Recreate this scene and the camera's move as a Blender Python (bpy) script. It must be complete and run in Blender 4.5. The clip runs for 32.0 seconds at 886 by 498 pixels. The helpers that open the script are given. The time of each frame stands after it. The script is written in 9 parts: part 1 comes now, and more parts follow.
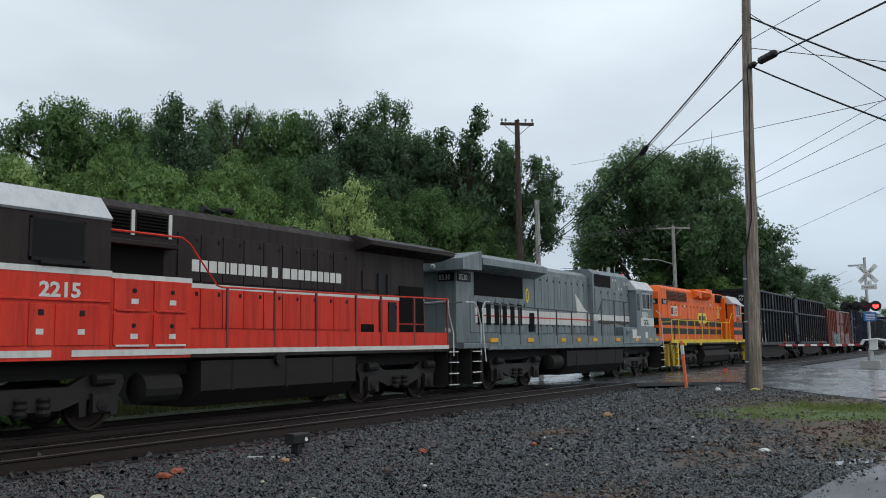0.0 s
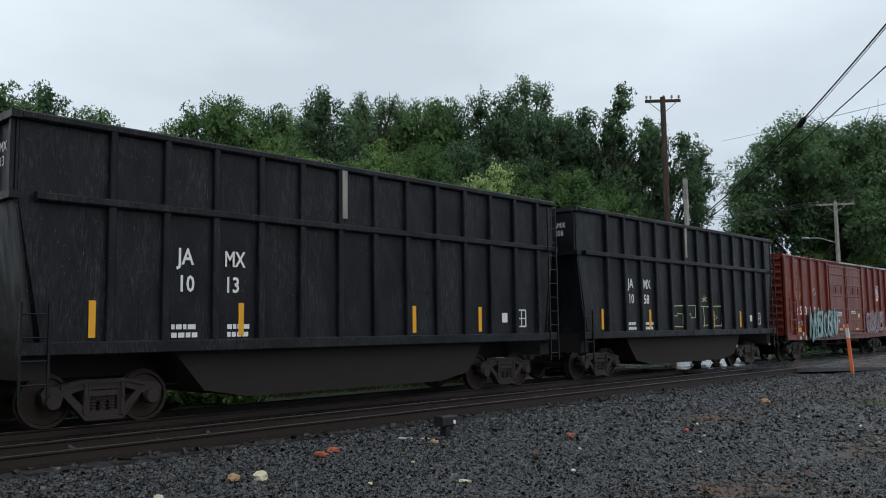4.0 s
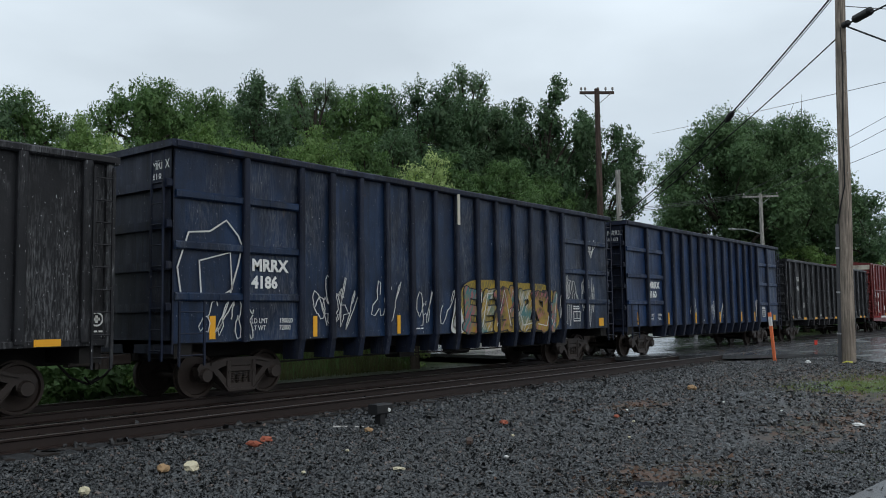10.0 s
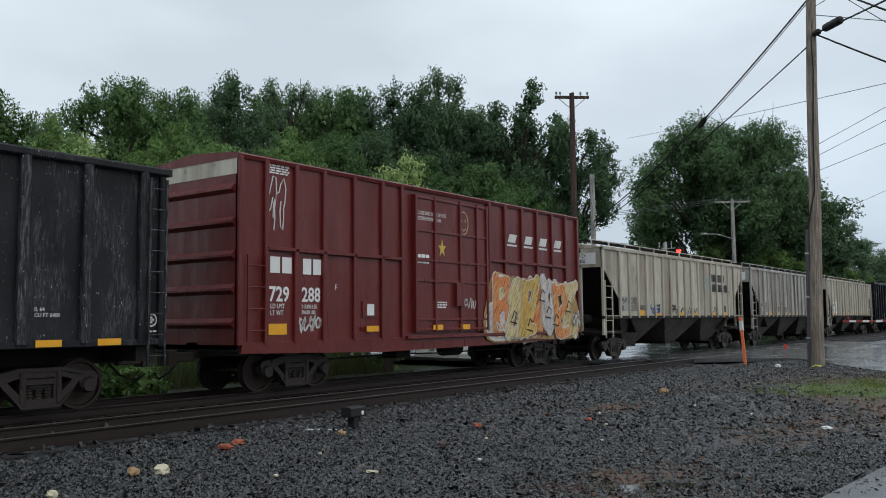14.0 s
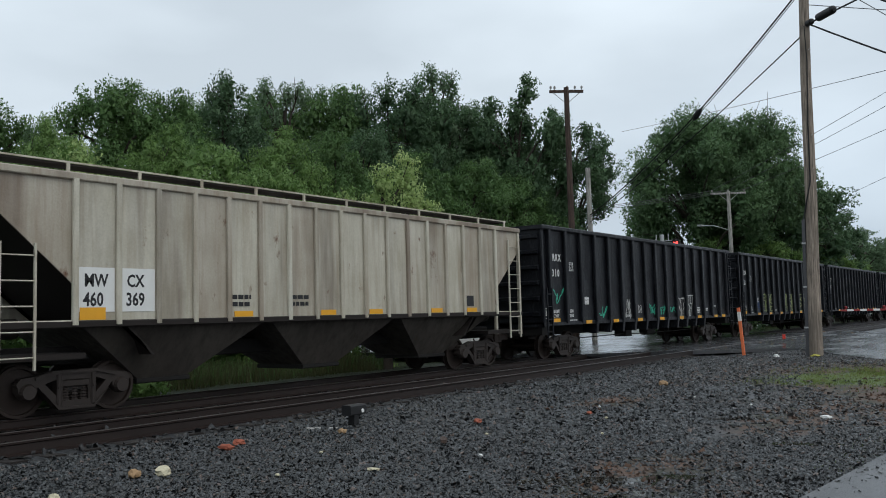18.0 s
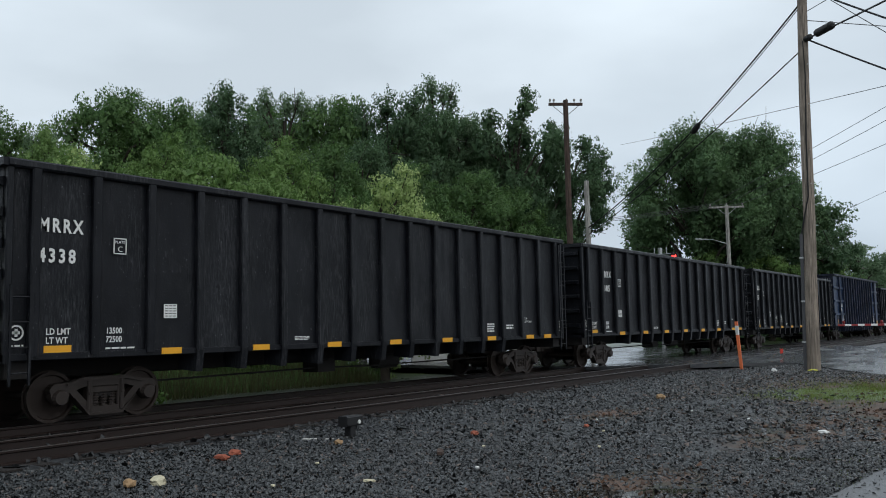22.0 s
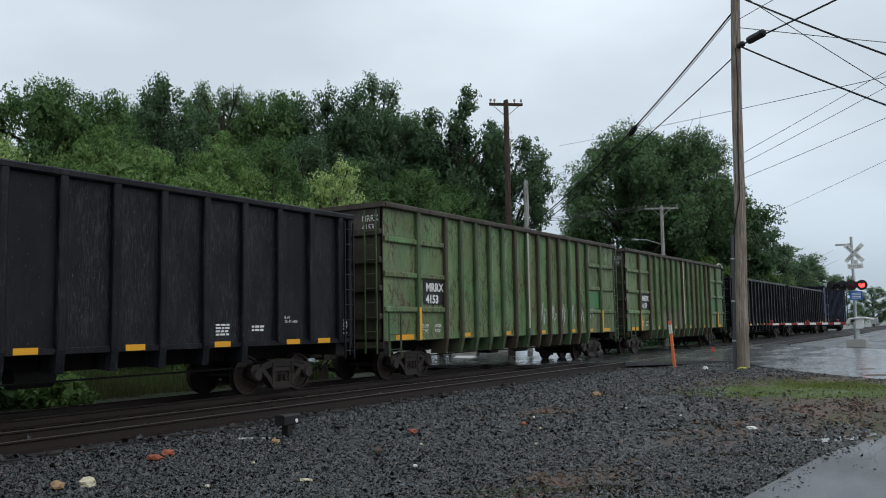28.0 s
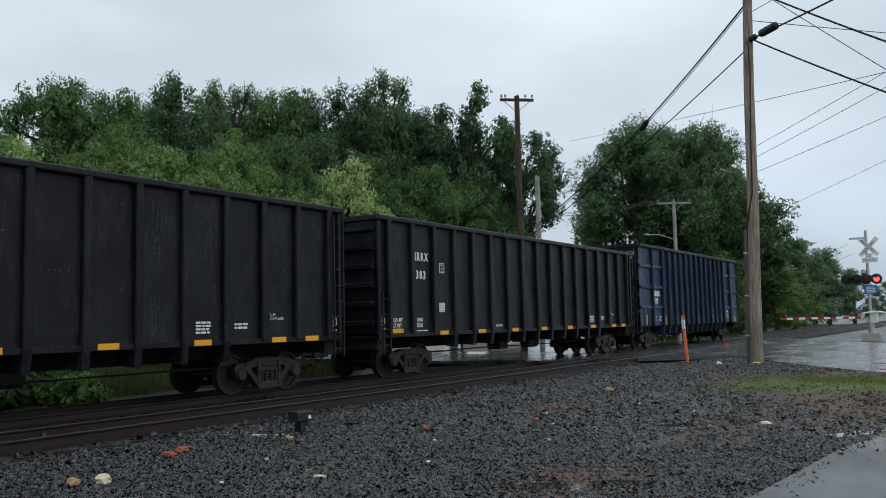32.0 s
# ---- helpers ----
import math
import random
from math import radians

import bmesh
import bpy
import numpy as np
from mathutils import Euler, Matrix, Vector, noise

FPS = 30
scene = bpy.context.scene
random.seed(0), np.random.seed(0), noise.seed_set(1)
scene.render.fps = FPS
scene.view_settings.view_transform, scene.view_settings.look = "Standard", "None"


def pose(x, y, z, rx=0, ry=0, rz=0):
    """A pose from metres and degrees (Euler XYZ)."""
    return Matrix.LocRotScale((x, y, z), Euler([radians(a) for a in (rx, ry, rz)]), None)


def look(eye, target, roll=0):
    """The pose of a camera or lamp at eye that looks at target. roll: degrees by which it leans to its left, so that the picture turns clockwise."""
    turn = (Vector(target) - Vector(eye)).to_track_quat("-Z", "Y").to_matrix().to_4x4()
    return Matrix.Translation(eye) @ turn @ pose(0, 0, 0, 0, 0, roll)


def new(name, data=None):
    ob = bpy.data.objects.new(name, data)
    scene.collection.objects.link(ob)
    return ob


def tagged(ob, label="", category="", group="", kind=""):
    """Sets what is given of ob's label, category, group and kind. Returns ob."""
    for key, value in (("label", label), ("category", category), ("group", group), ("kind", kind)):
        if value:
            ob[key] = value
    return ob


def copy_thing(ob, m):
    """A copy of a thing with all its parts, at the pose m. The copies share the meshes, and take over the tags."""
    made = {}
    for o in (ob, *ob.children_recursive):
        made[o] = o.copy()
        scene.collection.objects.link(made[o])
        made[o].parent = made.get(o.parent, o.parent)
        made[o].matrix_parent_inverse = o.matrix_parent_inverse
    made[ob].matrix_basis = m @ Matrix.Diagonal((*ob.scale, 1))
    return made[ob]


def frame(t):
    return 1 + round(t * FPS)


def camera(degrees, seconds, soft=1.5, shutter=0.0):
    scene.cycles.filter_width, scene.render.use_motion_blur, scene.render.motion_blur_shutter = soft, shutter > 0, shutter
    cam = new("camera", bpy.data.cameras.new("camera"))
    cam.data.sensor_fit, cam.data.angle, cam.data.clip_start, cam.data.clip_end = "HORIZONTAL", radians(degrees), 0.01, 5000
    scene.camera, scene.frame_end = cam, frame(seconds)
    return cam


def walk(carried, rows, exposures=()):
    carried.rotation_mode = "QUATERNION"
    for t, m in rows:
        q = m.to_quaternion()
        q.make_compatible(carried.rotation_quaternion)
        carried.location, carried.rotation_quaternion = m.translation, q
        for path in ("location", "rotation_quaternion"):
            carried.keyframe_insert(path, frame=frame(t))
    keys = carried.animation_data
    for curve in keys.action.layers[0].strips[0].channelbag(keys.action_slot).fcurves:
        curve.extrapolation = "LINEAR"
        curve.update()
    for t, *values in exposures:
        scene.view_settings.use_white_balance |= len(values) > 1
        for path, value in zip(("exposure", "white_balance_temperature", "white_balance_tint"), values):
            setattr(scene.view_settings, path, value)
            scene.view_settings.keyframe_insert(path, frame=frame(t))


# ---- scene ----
cam = camera(55.0, 32.0, 1.0)

EYE = (0.0, 0.0, 1.56)
PATH = [
    (0, 96.41, 0.68, -57.16), (0.5, 96.10, 1.34, -53.48), (1, 95.41, 1.56, -50.42), (1.5, 95.06, 1.60, -48.01),
    (2, 94.72, 1.40, -45.87), (2.5, 94.53, 1.23, -44.64), (3, 94.56, 1.16, -45.40), (3.5, 95.22, 0.93, -46.49),
    (5.5, 94.84, 1.07, -49.66), (6, 94.82, 0.89, -50.21), (6.5, 94.88, 0.37, -50.54), (7, 94.57, 0.49, -50.78),
    (7.5, 94.35, 0.69, -50.97), (8, 94.25, 0.72, -51.08), (8.5, 94.29, 0.80, -51.30), (9, 94.42, 0.78, -51.55),
    (9.5, 94.51, 0.73, -51.70), (10, 94.62, 0.79, -51.79), (10.5, 94.79, 0.79, -52.03), (11, 94.92, 0.82, -52.21),
    (11.5, 95.02, 0.78, -52.40), (12, 94.99, 0.72, -52.97), (12.5, 94.95, 0.74, -53.65), (13, 94.92, 0.64, -53.80),
    (13.5, 94.88, 0.42, -53.63), (14, 94.79, 0.55, -53.52), (14.5, 94.58, 0.63, -53.63), (15, 94.62, 0.53, -53.78),
    (15.5, 94.82, 0.49, -53.83), (17.5, 94.62, 1.51, -53.55), (18, 94.55, 1.60, -53.62), (18.5, 94.68, 1.42, -53.87),
    (19, 94.65, 1.18, -54.05), (19.5, 94.76, 1.31, -54.08), (20, 94.90, 1.36, -53.94), (20.5, 94.97, 1.38, -53.69),
    (21, 94.96, 1.39, -53.65), (21.5, 95.13, 1.24, -53.73), (22, 95.31, 1.12, -53.78), (22.5, 95.24, 1.23, -53.77),
    (23, 95.14, 1.31, -53.67), (23.5, 94.96, 1.38, -53.92), (24, 94.81, 1.45, -54.14), (24.5, 94.89, 1.43, -54.45),
    (26.5, 95.11, 1.39, -55.81), (27, 94.83, 1.52, -56.59), (27.5, 95.05, 1.21, -57.61), (28, 95.12, 0.98, -57.86),
    (28.5, 95.18, 0.98, -57.60), (29, 95.22, 1.04, -57.26), (29.5, 95.31, 1.15, -57.10), (30, 95.18, 1.28, -57.06),
    (30.5, 95.04, 1.33, -57.29), (31, 95.01, 1.28, -57.29), (31.5, 94.94, 1.23, -57.18), (32, 94.88, 1.26, -57.05),
]

walk(cam, [(t, pose(*EYE, a, b, c)) for t, a, b, c in PATH], [(0, 0.0), (0.5, -0.12), (1, -0.27), (1.5, -0.12), (2, -0.03), (3, 0.0), (32, 0.0)])

# ---- world and sun: an overcast, rainy sky ----
world = bpy.data.worlds.new("overcast")
scene.world = world
world.use_nodes = True
wn, wl = world.node_tree.nodes, world.node_tree.links
wn.clear()
w_out = wn.new("ShaderNodeOutputWorld")
w_bg = wn.new("ShaderNodeBackground")
w_sky = wn.new("ShaderNodeTexSky")
w_sky.sky_type = "NISHITA"
w_sky.sun_disc = False
w_sky.sun_elevation = radians(42)
w_sky.sun_rotation = radians(150)
w_sky.dust_density = 4.0
w_co = wn.new("ShaderNodeTexCoord")
w_map = wn.new("ShaderNodeMapping")
w_map.inputs["Scale"].default_value = (1.0, 1.0, 2.6)
w_noise = wn.new("ShaderNodeTexNoise")
w_noise.inputs["Scale"].default_value = 2.2
w_noise.inputs["Detail"].default_value = 5.0
w_noise.inputs["Roughness"].default_value = 0.45
w_ramp = wn.new("ShaderNodeValToRGB")
w_ramp.color_ramp.elements[0].position = 0.30
w_ramp.color_ramp.elements[0].color = (6.08, 6.9, 7.6, 1)
w_ramp.color_ramp.elements[1].position = 0.70
w_ramp.color_ramp.elements[1].color = (8.78, 9.85, 10.7, 1)
w_mix = wn.new("ShaderNodeMixRGB")
w_mix.inputs["Fac"].default_value = 0.90
wl.new(w_co.outputs["Generated"], w_map.inputs["Vector"])
wl.new(w_map.outputs["Vector"], w_noise.inputs["Vector"])
wl.new(w_noise.outputs["Fac"], w_ramp.inputs["Fac"])
wl.new(w_sky.outputs["Color"], w_mix.inputs["Color1"])
wl.new(w_ramp.outputs["Color"], w_mix.inputs["Color2"])
w_sep = wn.new("ShaderNodeSeparateXYZ")
w_low = wn.new("ShaderNodeMath")
w_low.operation = "MULTIPLY_ADD"
w_low.inputs[1].default_value = -1.3
w_thick = wn.new("ShaderNodeValToRGB")
w_thick.color_ramp.elements[0].position = 0.45
w_thick.color_ramp.elements[0].color = (1.0, 1.0, 1.0, 1)
w_thick.color_ramp.elements[1].position = 0.98
w_thick.color_ramp.elements[1].color = (0.64, 0.68, 0.73, 1)
w_bank = wn.new("ShaderNodeMixRGB")
w_bank.blend_type = "MULTIPLY"
w_bank.inputs["Fac"].default_value = 1.0
wl.new(w_co.outputs["Generated"], w_sep.inputs["Vector"])
wl.new(w_sep.outputs["Z"], w_low.inputs[0])
wl.new(w_sep.outputs["X"], w_low.inputs[2])
wl.new(w_low.outputs[0], w_thick.inputs["Fac"])
wl.new(w_mix.outputs["Color"], w_bank.inputs["Color1"])
wl.new(w_thick.outputs["Color"], w_bank.inputs["Color2"])
wl.new(w_bank.outputs["Color"], w_bg.inputs["Color"])
w_bg.inputs["Strength"].default_value = 0.107
wl.new(w_bg.outputs["Background"], w_out.inputs["Surface"])

sun_data = bpy.data.lights.new("sun", "SUN")
sun_data.energy = 0.6
sun_data.angle = radians(40)
sun_data.color = (1.0, 0.97, 0.93)
sun = new("sun", sun_data)
sun.matrix_world = look((0, -30, 40), (10, 0, 0))

# ---- measures of the place ----
TRACK_FAR = 15.6      # centre line of the track that the train is on, rail tops at z = 0
TRACK_NEAR = 11.6     # the empty track, laid with a little cant
CAR_SIDE = 1.6


# ---- mesh building ----
class Build:
    """Collects simple solids into one mesh."""

    def __init__(self):
        self.v, self.f = [], []

    def add(self, verts, faces):
        n = len(self.v)
        self.v += [tuple(p) for p in verts]
        self.f += [tuple(i + n for i in q) for q in faces]
        return self

    def box(self, x0, x1, y0, y1, z0, z1):
        v = [(x, y, z) for x in (x0, x1) for y in (y0, y1) for z in (z0, z1)]
        return self.add(v, [(0, 1, 3, 2), (4, 6, 7, 5), (0, 4, 5, 1), (2, 3, 7, 6), (0, 2, 6, 4), (1, 5, 7, 3)])

    def slab(self, x0, x1, y0, y1, z0, z1, c=0.02):
        """A box with its long edges chamfered, along x."""
        p = [(y0 + c, z0), (y1 - c, z0), (y1, z0 + c), (y1, z1 - c), (y1 - c, z1), (y0 + c, z1), (y0, z1 - c), (y0, z0 + c)]
        return self.prism(p, "x", x0, x1)

    def post(self, x0, x1, y0, y1, z0, z1, c=0.02):
        """A box with its long edges chamfered, along z."""
        p = [(x0 + c, y0), (x1 - c, y0), (x1, y0 + c), (x1, y1 - c), (x1 - c, y1), (x0 + c, y1), (x0, y1 - c), (x0, y0 + c)]
        return self.prism(p, "z", z0, z1)

    def prism(self, poly, axis, a, b):
        """A polygon pushed from a to b along an axis; it lies in (y, z), (x, z) or (x, y)."""
        put = {"x": lambda p, s: (s, p[0], p[1]), "y": lambda p, s: (p[0], s, p[1]), "z": lambda p, s: (p[0], p[1], s)}[axis]
        n = len(poly)
        v = [put(p, a) for p in poly] + [put(p, b) for p in poly]
        f = [tuple(range(n))[::-1], tuple(range(n, 2 * n))]
        f += [(i, (i + 1) % n, n + (i + 1) % n, n + i) for i in range(n)]
        return self.add(v, f)

    def tube(self, path, r, n=8, ends=True):
        """A round bar along a path of points; r may be a list of radii."""
        pts = [Vector(p) for p in path]
        rad = r if isinstance(r, (list, tuple)) else [r] * len(pts)
        rings, up = [], None
        for i, p in enumerate(pts):
            d = (pts[min(i + 1, len(pts) - 1)] - pts[max(i - 1, 0)]).normalized()
            if up is None:
                up = d.orthogonal().normalized()
            up = (up - d * up.dot(d)).normalized()
            side = d.cross(up)
            rings.append([p + (up * math.cos(k * 2 * math.pi / n) + side * math.sin(k * 2 * math.pi / n)) * rad[i] for k in range(n)])
        v = [q for ring in rings for q in ring]
        f = []
        for i in range(len(rings) - 1):
            for k in range(n):
                f.append((i * n + k, i * n + (k + 1) % n, (i + 1) * n + (k + 1) % n, (i + 1) * n + k))
        if ends:
            f.append(tuple(range(n))[::-1])
            f.append(tuple(range(len(v) - n, len(v))))
        return self.add(v, f)

    def disc(self, c, axis, prof, n=20):
        """A turned solid: prof is (along, radius) pairs, about an axis through c."""
        c = Vector(c)
        d = {"x": Vector((1, 0, 0)), "y": Vector((0, 1, 0)), "z": Vector((0, 0, 1))}[axis]
        u = {"x": Vector((0, 1, 0)), "y": Vector((0, 0, 1)), "z": Vector((1, 0, 0))}[axis]
        w = d.cross(u)
        v, f = [], []
        for a, r in prof:
            v += [c + d * a + (u * math.cos(k * 2 * math.pi / n) + w * math.sin(k * 2 * math.pi / n)) * r for k in range(n)]
        for i in range(len(prof) - 1):
            for k in range(n):
                f.append((i * n + k, i * n + (k + 1) % n, (i + 1) * n + (k + 1) % n, (i + 1) * n + k))
        f.append(tuple(range(n))[::-1])
        f.append(tuple(range(len(v) - n, len(v))))
        return self.add(v, f)

    def join(self, other, m):
        return self.add([m @ Vector(p) for p in other.v], other.f)

    def mesh(self, name, material, smooth=False):
        me = bpy.data.meshes.new(name)
        me.from_pydata(self.v, [], self.f)
        bm = bmesh.new()
        bm.from_mesh(me)
        bmesh.ops.recalc_face_normals(bm, faces=bm.faces)
        bm.to_mesh(me)
        bm.free()
        for m in material if isinstance(material, (list, tuple)) else (material,):
            me.materials.append(m)
        if smooth:
            me.shade_smooth()
            me.set_sharp_from_angle(angle=radians(40))
        return me


def part(name, b, material, parent=None, label="", smooth=False):
    """Links a Build (or a mesh) as one mesh object under a thing or a part."""
    me = b.mesh(name, material, smooth) if isinstance(b, Build) else b
    ob = new(name, me)
    if parent is not None:
        ob.parent = parent
    if label:
        tagged(ob, label)
    return ob


def thing(name, label, category, group="", kind=""):
    ob = new(name)
    ob.empty_display_size = 0.2
    return tagged(ob, label, category, group, kind)


def lettering(s, size, material, parent, m, squash=1.0, name="lettering", bold=0.0, gap=1.0):
    """Writing as a flat mesh, on the pose m; its left foot at the origin."""
    cu = bpy.data.curves.new(name, "FONT")
    cu.body, cu.size, cu.extrude, cu.offset = s, size, 0.0015, bold
    cu.resolution_u = 2
    cu.space_character = gap
    tmp = bpy.data.objects.new(name, cu)
    scene.collection.objects.link(tmp)
    dg = bpy.context.evaluated_depsgraph_get()
    me = bpy.data.meshes.new_from_object(tmp.evaluated_get(dg))
    bpy.data.objects.remove(tmp)
    bpy.data.curves.remove(cu)
    me.transform(m @ Matrix.Diagonal((squash, 1, 1, 1)))
    me.materials.clear()
    me.materials.append(material)
    ob = new(name, me)
    ob.parent = parent
    return ob


def on_side(x, z, y=-1.0):
    """Pose of writing on a car's side that faces the viewer."""
    return Matrix.Translation((x, y, z)) @ pose(0, 0, 0, 90, 0, 0)


def on_end(y, z, x):
    return Matrix.Translation((x, y, z)) @ pose(0, 0, 0, 90, 0, -90)


# ---- materials ----
class Nodes:
    def __init__(self, name):
        self.m = bpy.data.materials.new(name)
        self.m.use_nodes = True
        self.n, self.l = self.m.node_tree.nodes, self.m.node_tree.links
        self.p = self.n["Principled BSDF"]
        self.co = self.n.new("ShaderNodeTexCoord").outputs["Object"]
        self.rnd = None
        self.spec = 0.35

    def luck(self):
        """A number from 0 to 1 that differs from object to object."""
        return self.n.new("ShaderNodeObjectInfo").outputs["Random"]

    def coord(self, scale=(1, 1, 1), shift=True, src=None, turn=0.0):
        mp = self.n.new("ShaderNodeMapping")
        if turn:
            mp.vector_type = "TEXTURE"
            scale = tuple(1.0 / s for s in scale)
        mp.inputs["Scale"].default_value = scale
        mp.inputs["Rotation"].default_value = (0, radians(turn), 0)
        self.l.new(src or self.co, mp.inputs["Vector"])
        if shift:
            if self.rnd is None:
                oi = self.n.new("ShaderNodeObjectInfo")
                mul = self.n.new("ShaderNodeMath")
                mul.operation = "MULTIPLY"
                mul.inputs[1].default_value = 91.0
                self.l.new(oi.outputs["Random"], mul.inputs[0])
                self.rnd = mul.outputs[0]
            self.l.new(self.rnd, mp.inputs["Location"])
        return mp.outputs["Vector"]

    def noise(self, vec, scale, detail=4.0, rough=0.55):
        t = self.n.new("ShaderNodeTexNoise")
        t.inputs["Scale"].default_value = scale
        t.inputs["Detail"].default_value = detail
        t.inputs["Roughness"].default_value = rough
        self.l.new(vec, t.inputs["Vector"])
        return t.outputs["Fac"]

    def ramp(self, fac, a, b, ca=(0, 0, 0, 1), cb=(1, 1, 1, 1)):
        r = self.n.new("ShaderNodeValToRGB")
        r.color_ramp.elements[0].position, r.color_ramp.elements[0].color = a, ca
        r.color_ramp.elements[1].position, r.color_ramp.elements[1].color = b, cb
        self.l.new(fac, r.inputs["Fac"])
        return r.outputs["Color"]

    def mix(self, fac, a, b, mode="MIX"):
        x = self.n.new("ShaderNodeMixRGB")
        x.blend_type = mode
        for key, val in (("Fac", fac), ("Color1", a), ("Color2", b)):
            if isinstance(val, (int, float)):
                x.inputs[key].default_value = val
            elif isinstance(val, tuple):
                x.inputs[key].default_value = (*val[:3], 1)
            else:
                self.l.new(val, x.inputs[key])
        return x.outputs["Color"]

    def math(self, op, a, b):
        x = self.n.new("ShaderNodeMath")
        x.operation = op
        for i, val in enumerate((a, b)):
            if isinstance(val, (int, float)):
                x.inputs[i].default_value = val
            else:
                self.l.new(val, x.inputs[i])
        return x.outputs[0]

    def bump(self, height, strength, dist=0.02):
        b = self.n.new("ShaderNodeBump")
        b.inputs["Strength"].default_value = strength
        b.inputs["Distance"].default_value = dist
        self.l.new(height, b.inputs["Height"])
        self.l.new(b.outputs["Normal"], self.p.inputs["Normal"])
        return b

    def done(self, colour, rough=0.6, metal=0.0):
        for key, val in (("Base Color", colour), ("Roughness", rough), ("Metallic", metal)):
            if isinstance(val, (int, float)):
                self.p.inputs[key].default_value = val
            elif isinstance(val, tuple):
                self.p.inputs[key].default_value = (*val[:3], 1)
            else:
                self.l.new(val, self.p.inputs[key])
        self.p.inputs["Specular IOR Level"].default_value = self.spec
        return self.m


def painted(name, base, fade, grime=(0.03, 0.025, 0.02), rust=(0.12, 0.045, 0.02), streaks=0.5, rusty=0.1, rough=0.5, dents=0.25, scuffs=0.0, gouges=0.0, spec=0.45, stain=0.0, odd=0.0):
    """Weathered paint on steel: faded in patches, streaked downwards, with spots of rust and scuffs."""
    k = Nodes(name)
    k.spec = spec
    big = k.noise(k.coord((0.9, 0.9, 0.6)), 1.4, 5)
    run = k.noise(k.coord((3.2, 3.2, 0.22)), 1.7, 5, 0.65)
    spots = k.noise(k.coord((1.0, 1.0, 0.5)), 2.6, 7, 0.7)
    fine = k.noise(k.coord(), 26.0, 4)
    c = k.mix(k.ramp(big, 0.35, 0.68), base, fade)
    c = k.mix(k.math("MULTIPLY", k.ramp(run, 0.46, 0.74), streaks), c, grime)
    if stain > 0:
        wide = k.noise(k.coord((1.1, 1.1, 0.10)), 0.8, 4, 0.6)
        c = k.mix(k.math("MULTIPLY", k.ramp(wide, 0.50, 0.66), stain), c, (0.085, 0.050, 0.032))
    if odd > 0:
        c = k.mix(k.math("MULTIPLY", k.ramp(k.luck(), 0.45, 0.85), odd), c, rust)
    if rusty > 0:
        c = k.mix(k.ramp(spots, 0.74 - 0.28 * rusty, 0.80 - 0.2 * rusty), c, rust)
    if scuffs > 0:
        worn = k.noise(k.coord((1.0, 1.0, 0.40)), 1.5, 4, 0.6)
        worn = k.math("ADD", worn, k.math("MULTIPLY", k.math("SUBTRACT", k.luck(), 0.5), 0.20))
        fleck = k.noise(k.coord((34, 34, 4.2)), 1.0, 5, 0.72)
        rub = k.math("MULTIPLY", k.ramp(worn, 0.44, 0.66), k.ramp(fleck, 0.46, 0.70))
        c = k.mix(k.math("MULTIPLY", rub, min(1.0, scuffs * 2.6)), c, (0.20, 0.205, 0.215))
        chip = k.noise(k.coord((17, 17, 5.5)), 2.4, 2, 0.5)
        c = k.mix(k.math("MULTIPLY", k.ramp(chip, 0.715, 0.74), min(1.0, scuffs * 3.0)), c, (0.42, 0.43, 0.45))
    if gouges > 0:
        tone = k.mix(k.ramp(k.noise(k.coord((0.8, 0.8, 0.5)), 1.1, 3), 0.42, 0.60), c, (0.135, 0.150, 0.062))
        c = k.mix(0.6, c, tone)
        bend = k.n.new("ShaderNodeMixRGB")
        bend.blend_type = "LINEAR_LIGHT"
        bend.inputs["Fac"].default_value = 0.16
        wob = k.n.new("ShaderNodeTexNoise")
        wob.inputs["Scale"].default_value = 1.7
        wob.inputs["Detail"].default_value = 3.0
        k.l.new(k.coord(), wob.inputs["Vector"])
        k.l.new(k.coord(), bend.inputs["Color1"])
        k.l.new(wob.outputs["Color"], bend.inputs["Color2"])
        where = k.ramp(k.noise(k.coord((1.0, 1.0, 0.7)), 1.5, 3), 0.36, 0.54)
        for turn, thin, cut_at in ((-26, 10.5, 0.580), (17, 9.0, 0.590), (-4, 13.0, 0.570)):
            cut = k.noise(k.coord((thin, thin, 1.7), True, bend.outputs["Color"], turn), 1.0, 6, 0.66)
            mark = k.math("MULTIPLY", k.ramp(cut, cut_at - 0.02, cut_at + 0.03), where)
            c = k.mix(k.math("MULTIPLY", mark, 0.92 * gouges), c, rust)
    c = k.mix(0.22, c, k.ramp(fine, 0.25, 0.75, (0.35, 0.35, 0.35, 1), (1, 1, 1, 1)), "MULTIPLY")
    dent = k.noise(k.coord((1, 1, 0.6)), 1.1, 2)
    hb = k.mix(0.12, k.ramp(dent, 0.2, 0.8), fine)
    k.bump(hb, dents, 0.06)
    return k.done(c, k.ramp(run, 0.3, 0.8, (rough - 0.14,) * 3 + (1,), (min(rough + 0.25, 1.0),) * 3 + (1,)))


def plain(name, base, rough=0.6, metal=0.0, vary=0.35, scale=9.0, bump=0.15, spec=0.35):
    k = Nodes(name)
    k.spec = spec
    a = k.noise(k.coord(), scale, 5)
    b = k.noise(k.coord(), scale * 0.12, 3)
    lo = tuple(x * (1 - vary) for x in base)
    hi = tuple(min(1.0, x * (1 + vary)) for x in base)
    c = k.mix(k.mix(0.5, a, b), lo, hi)
    k.bump(a, bump, 0.01)
    return k.done(c, rough, metal)


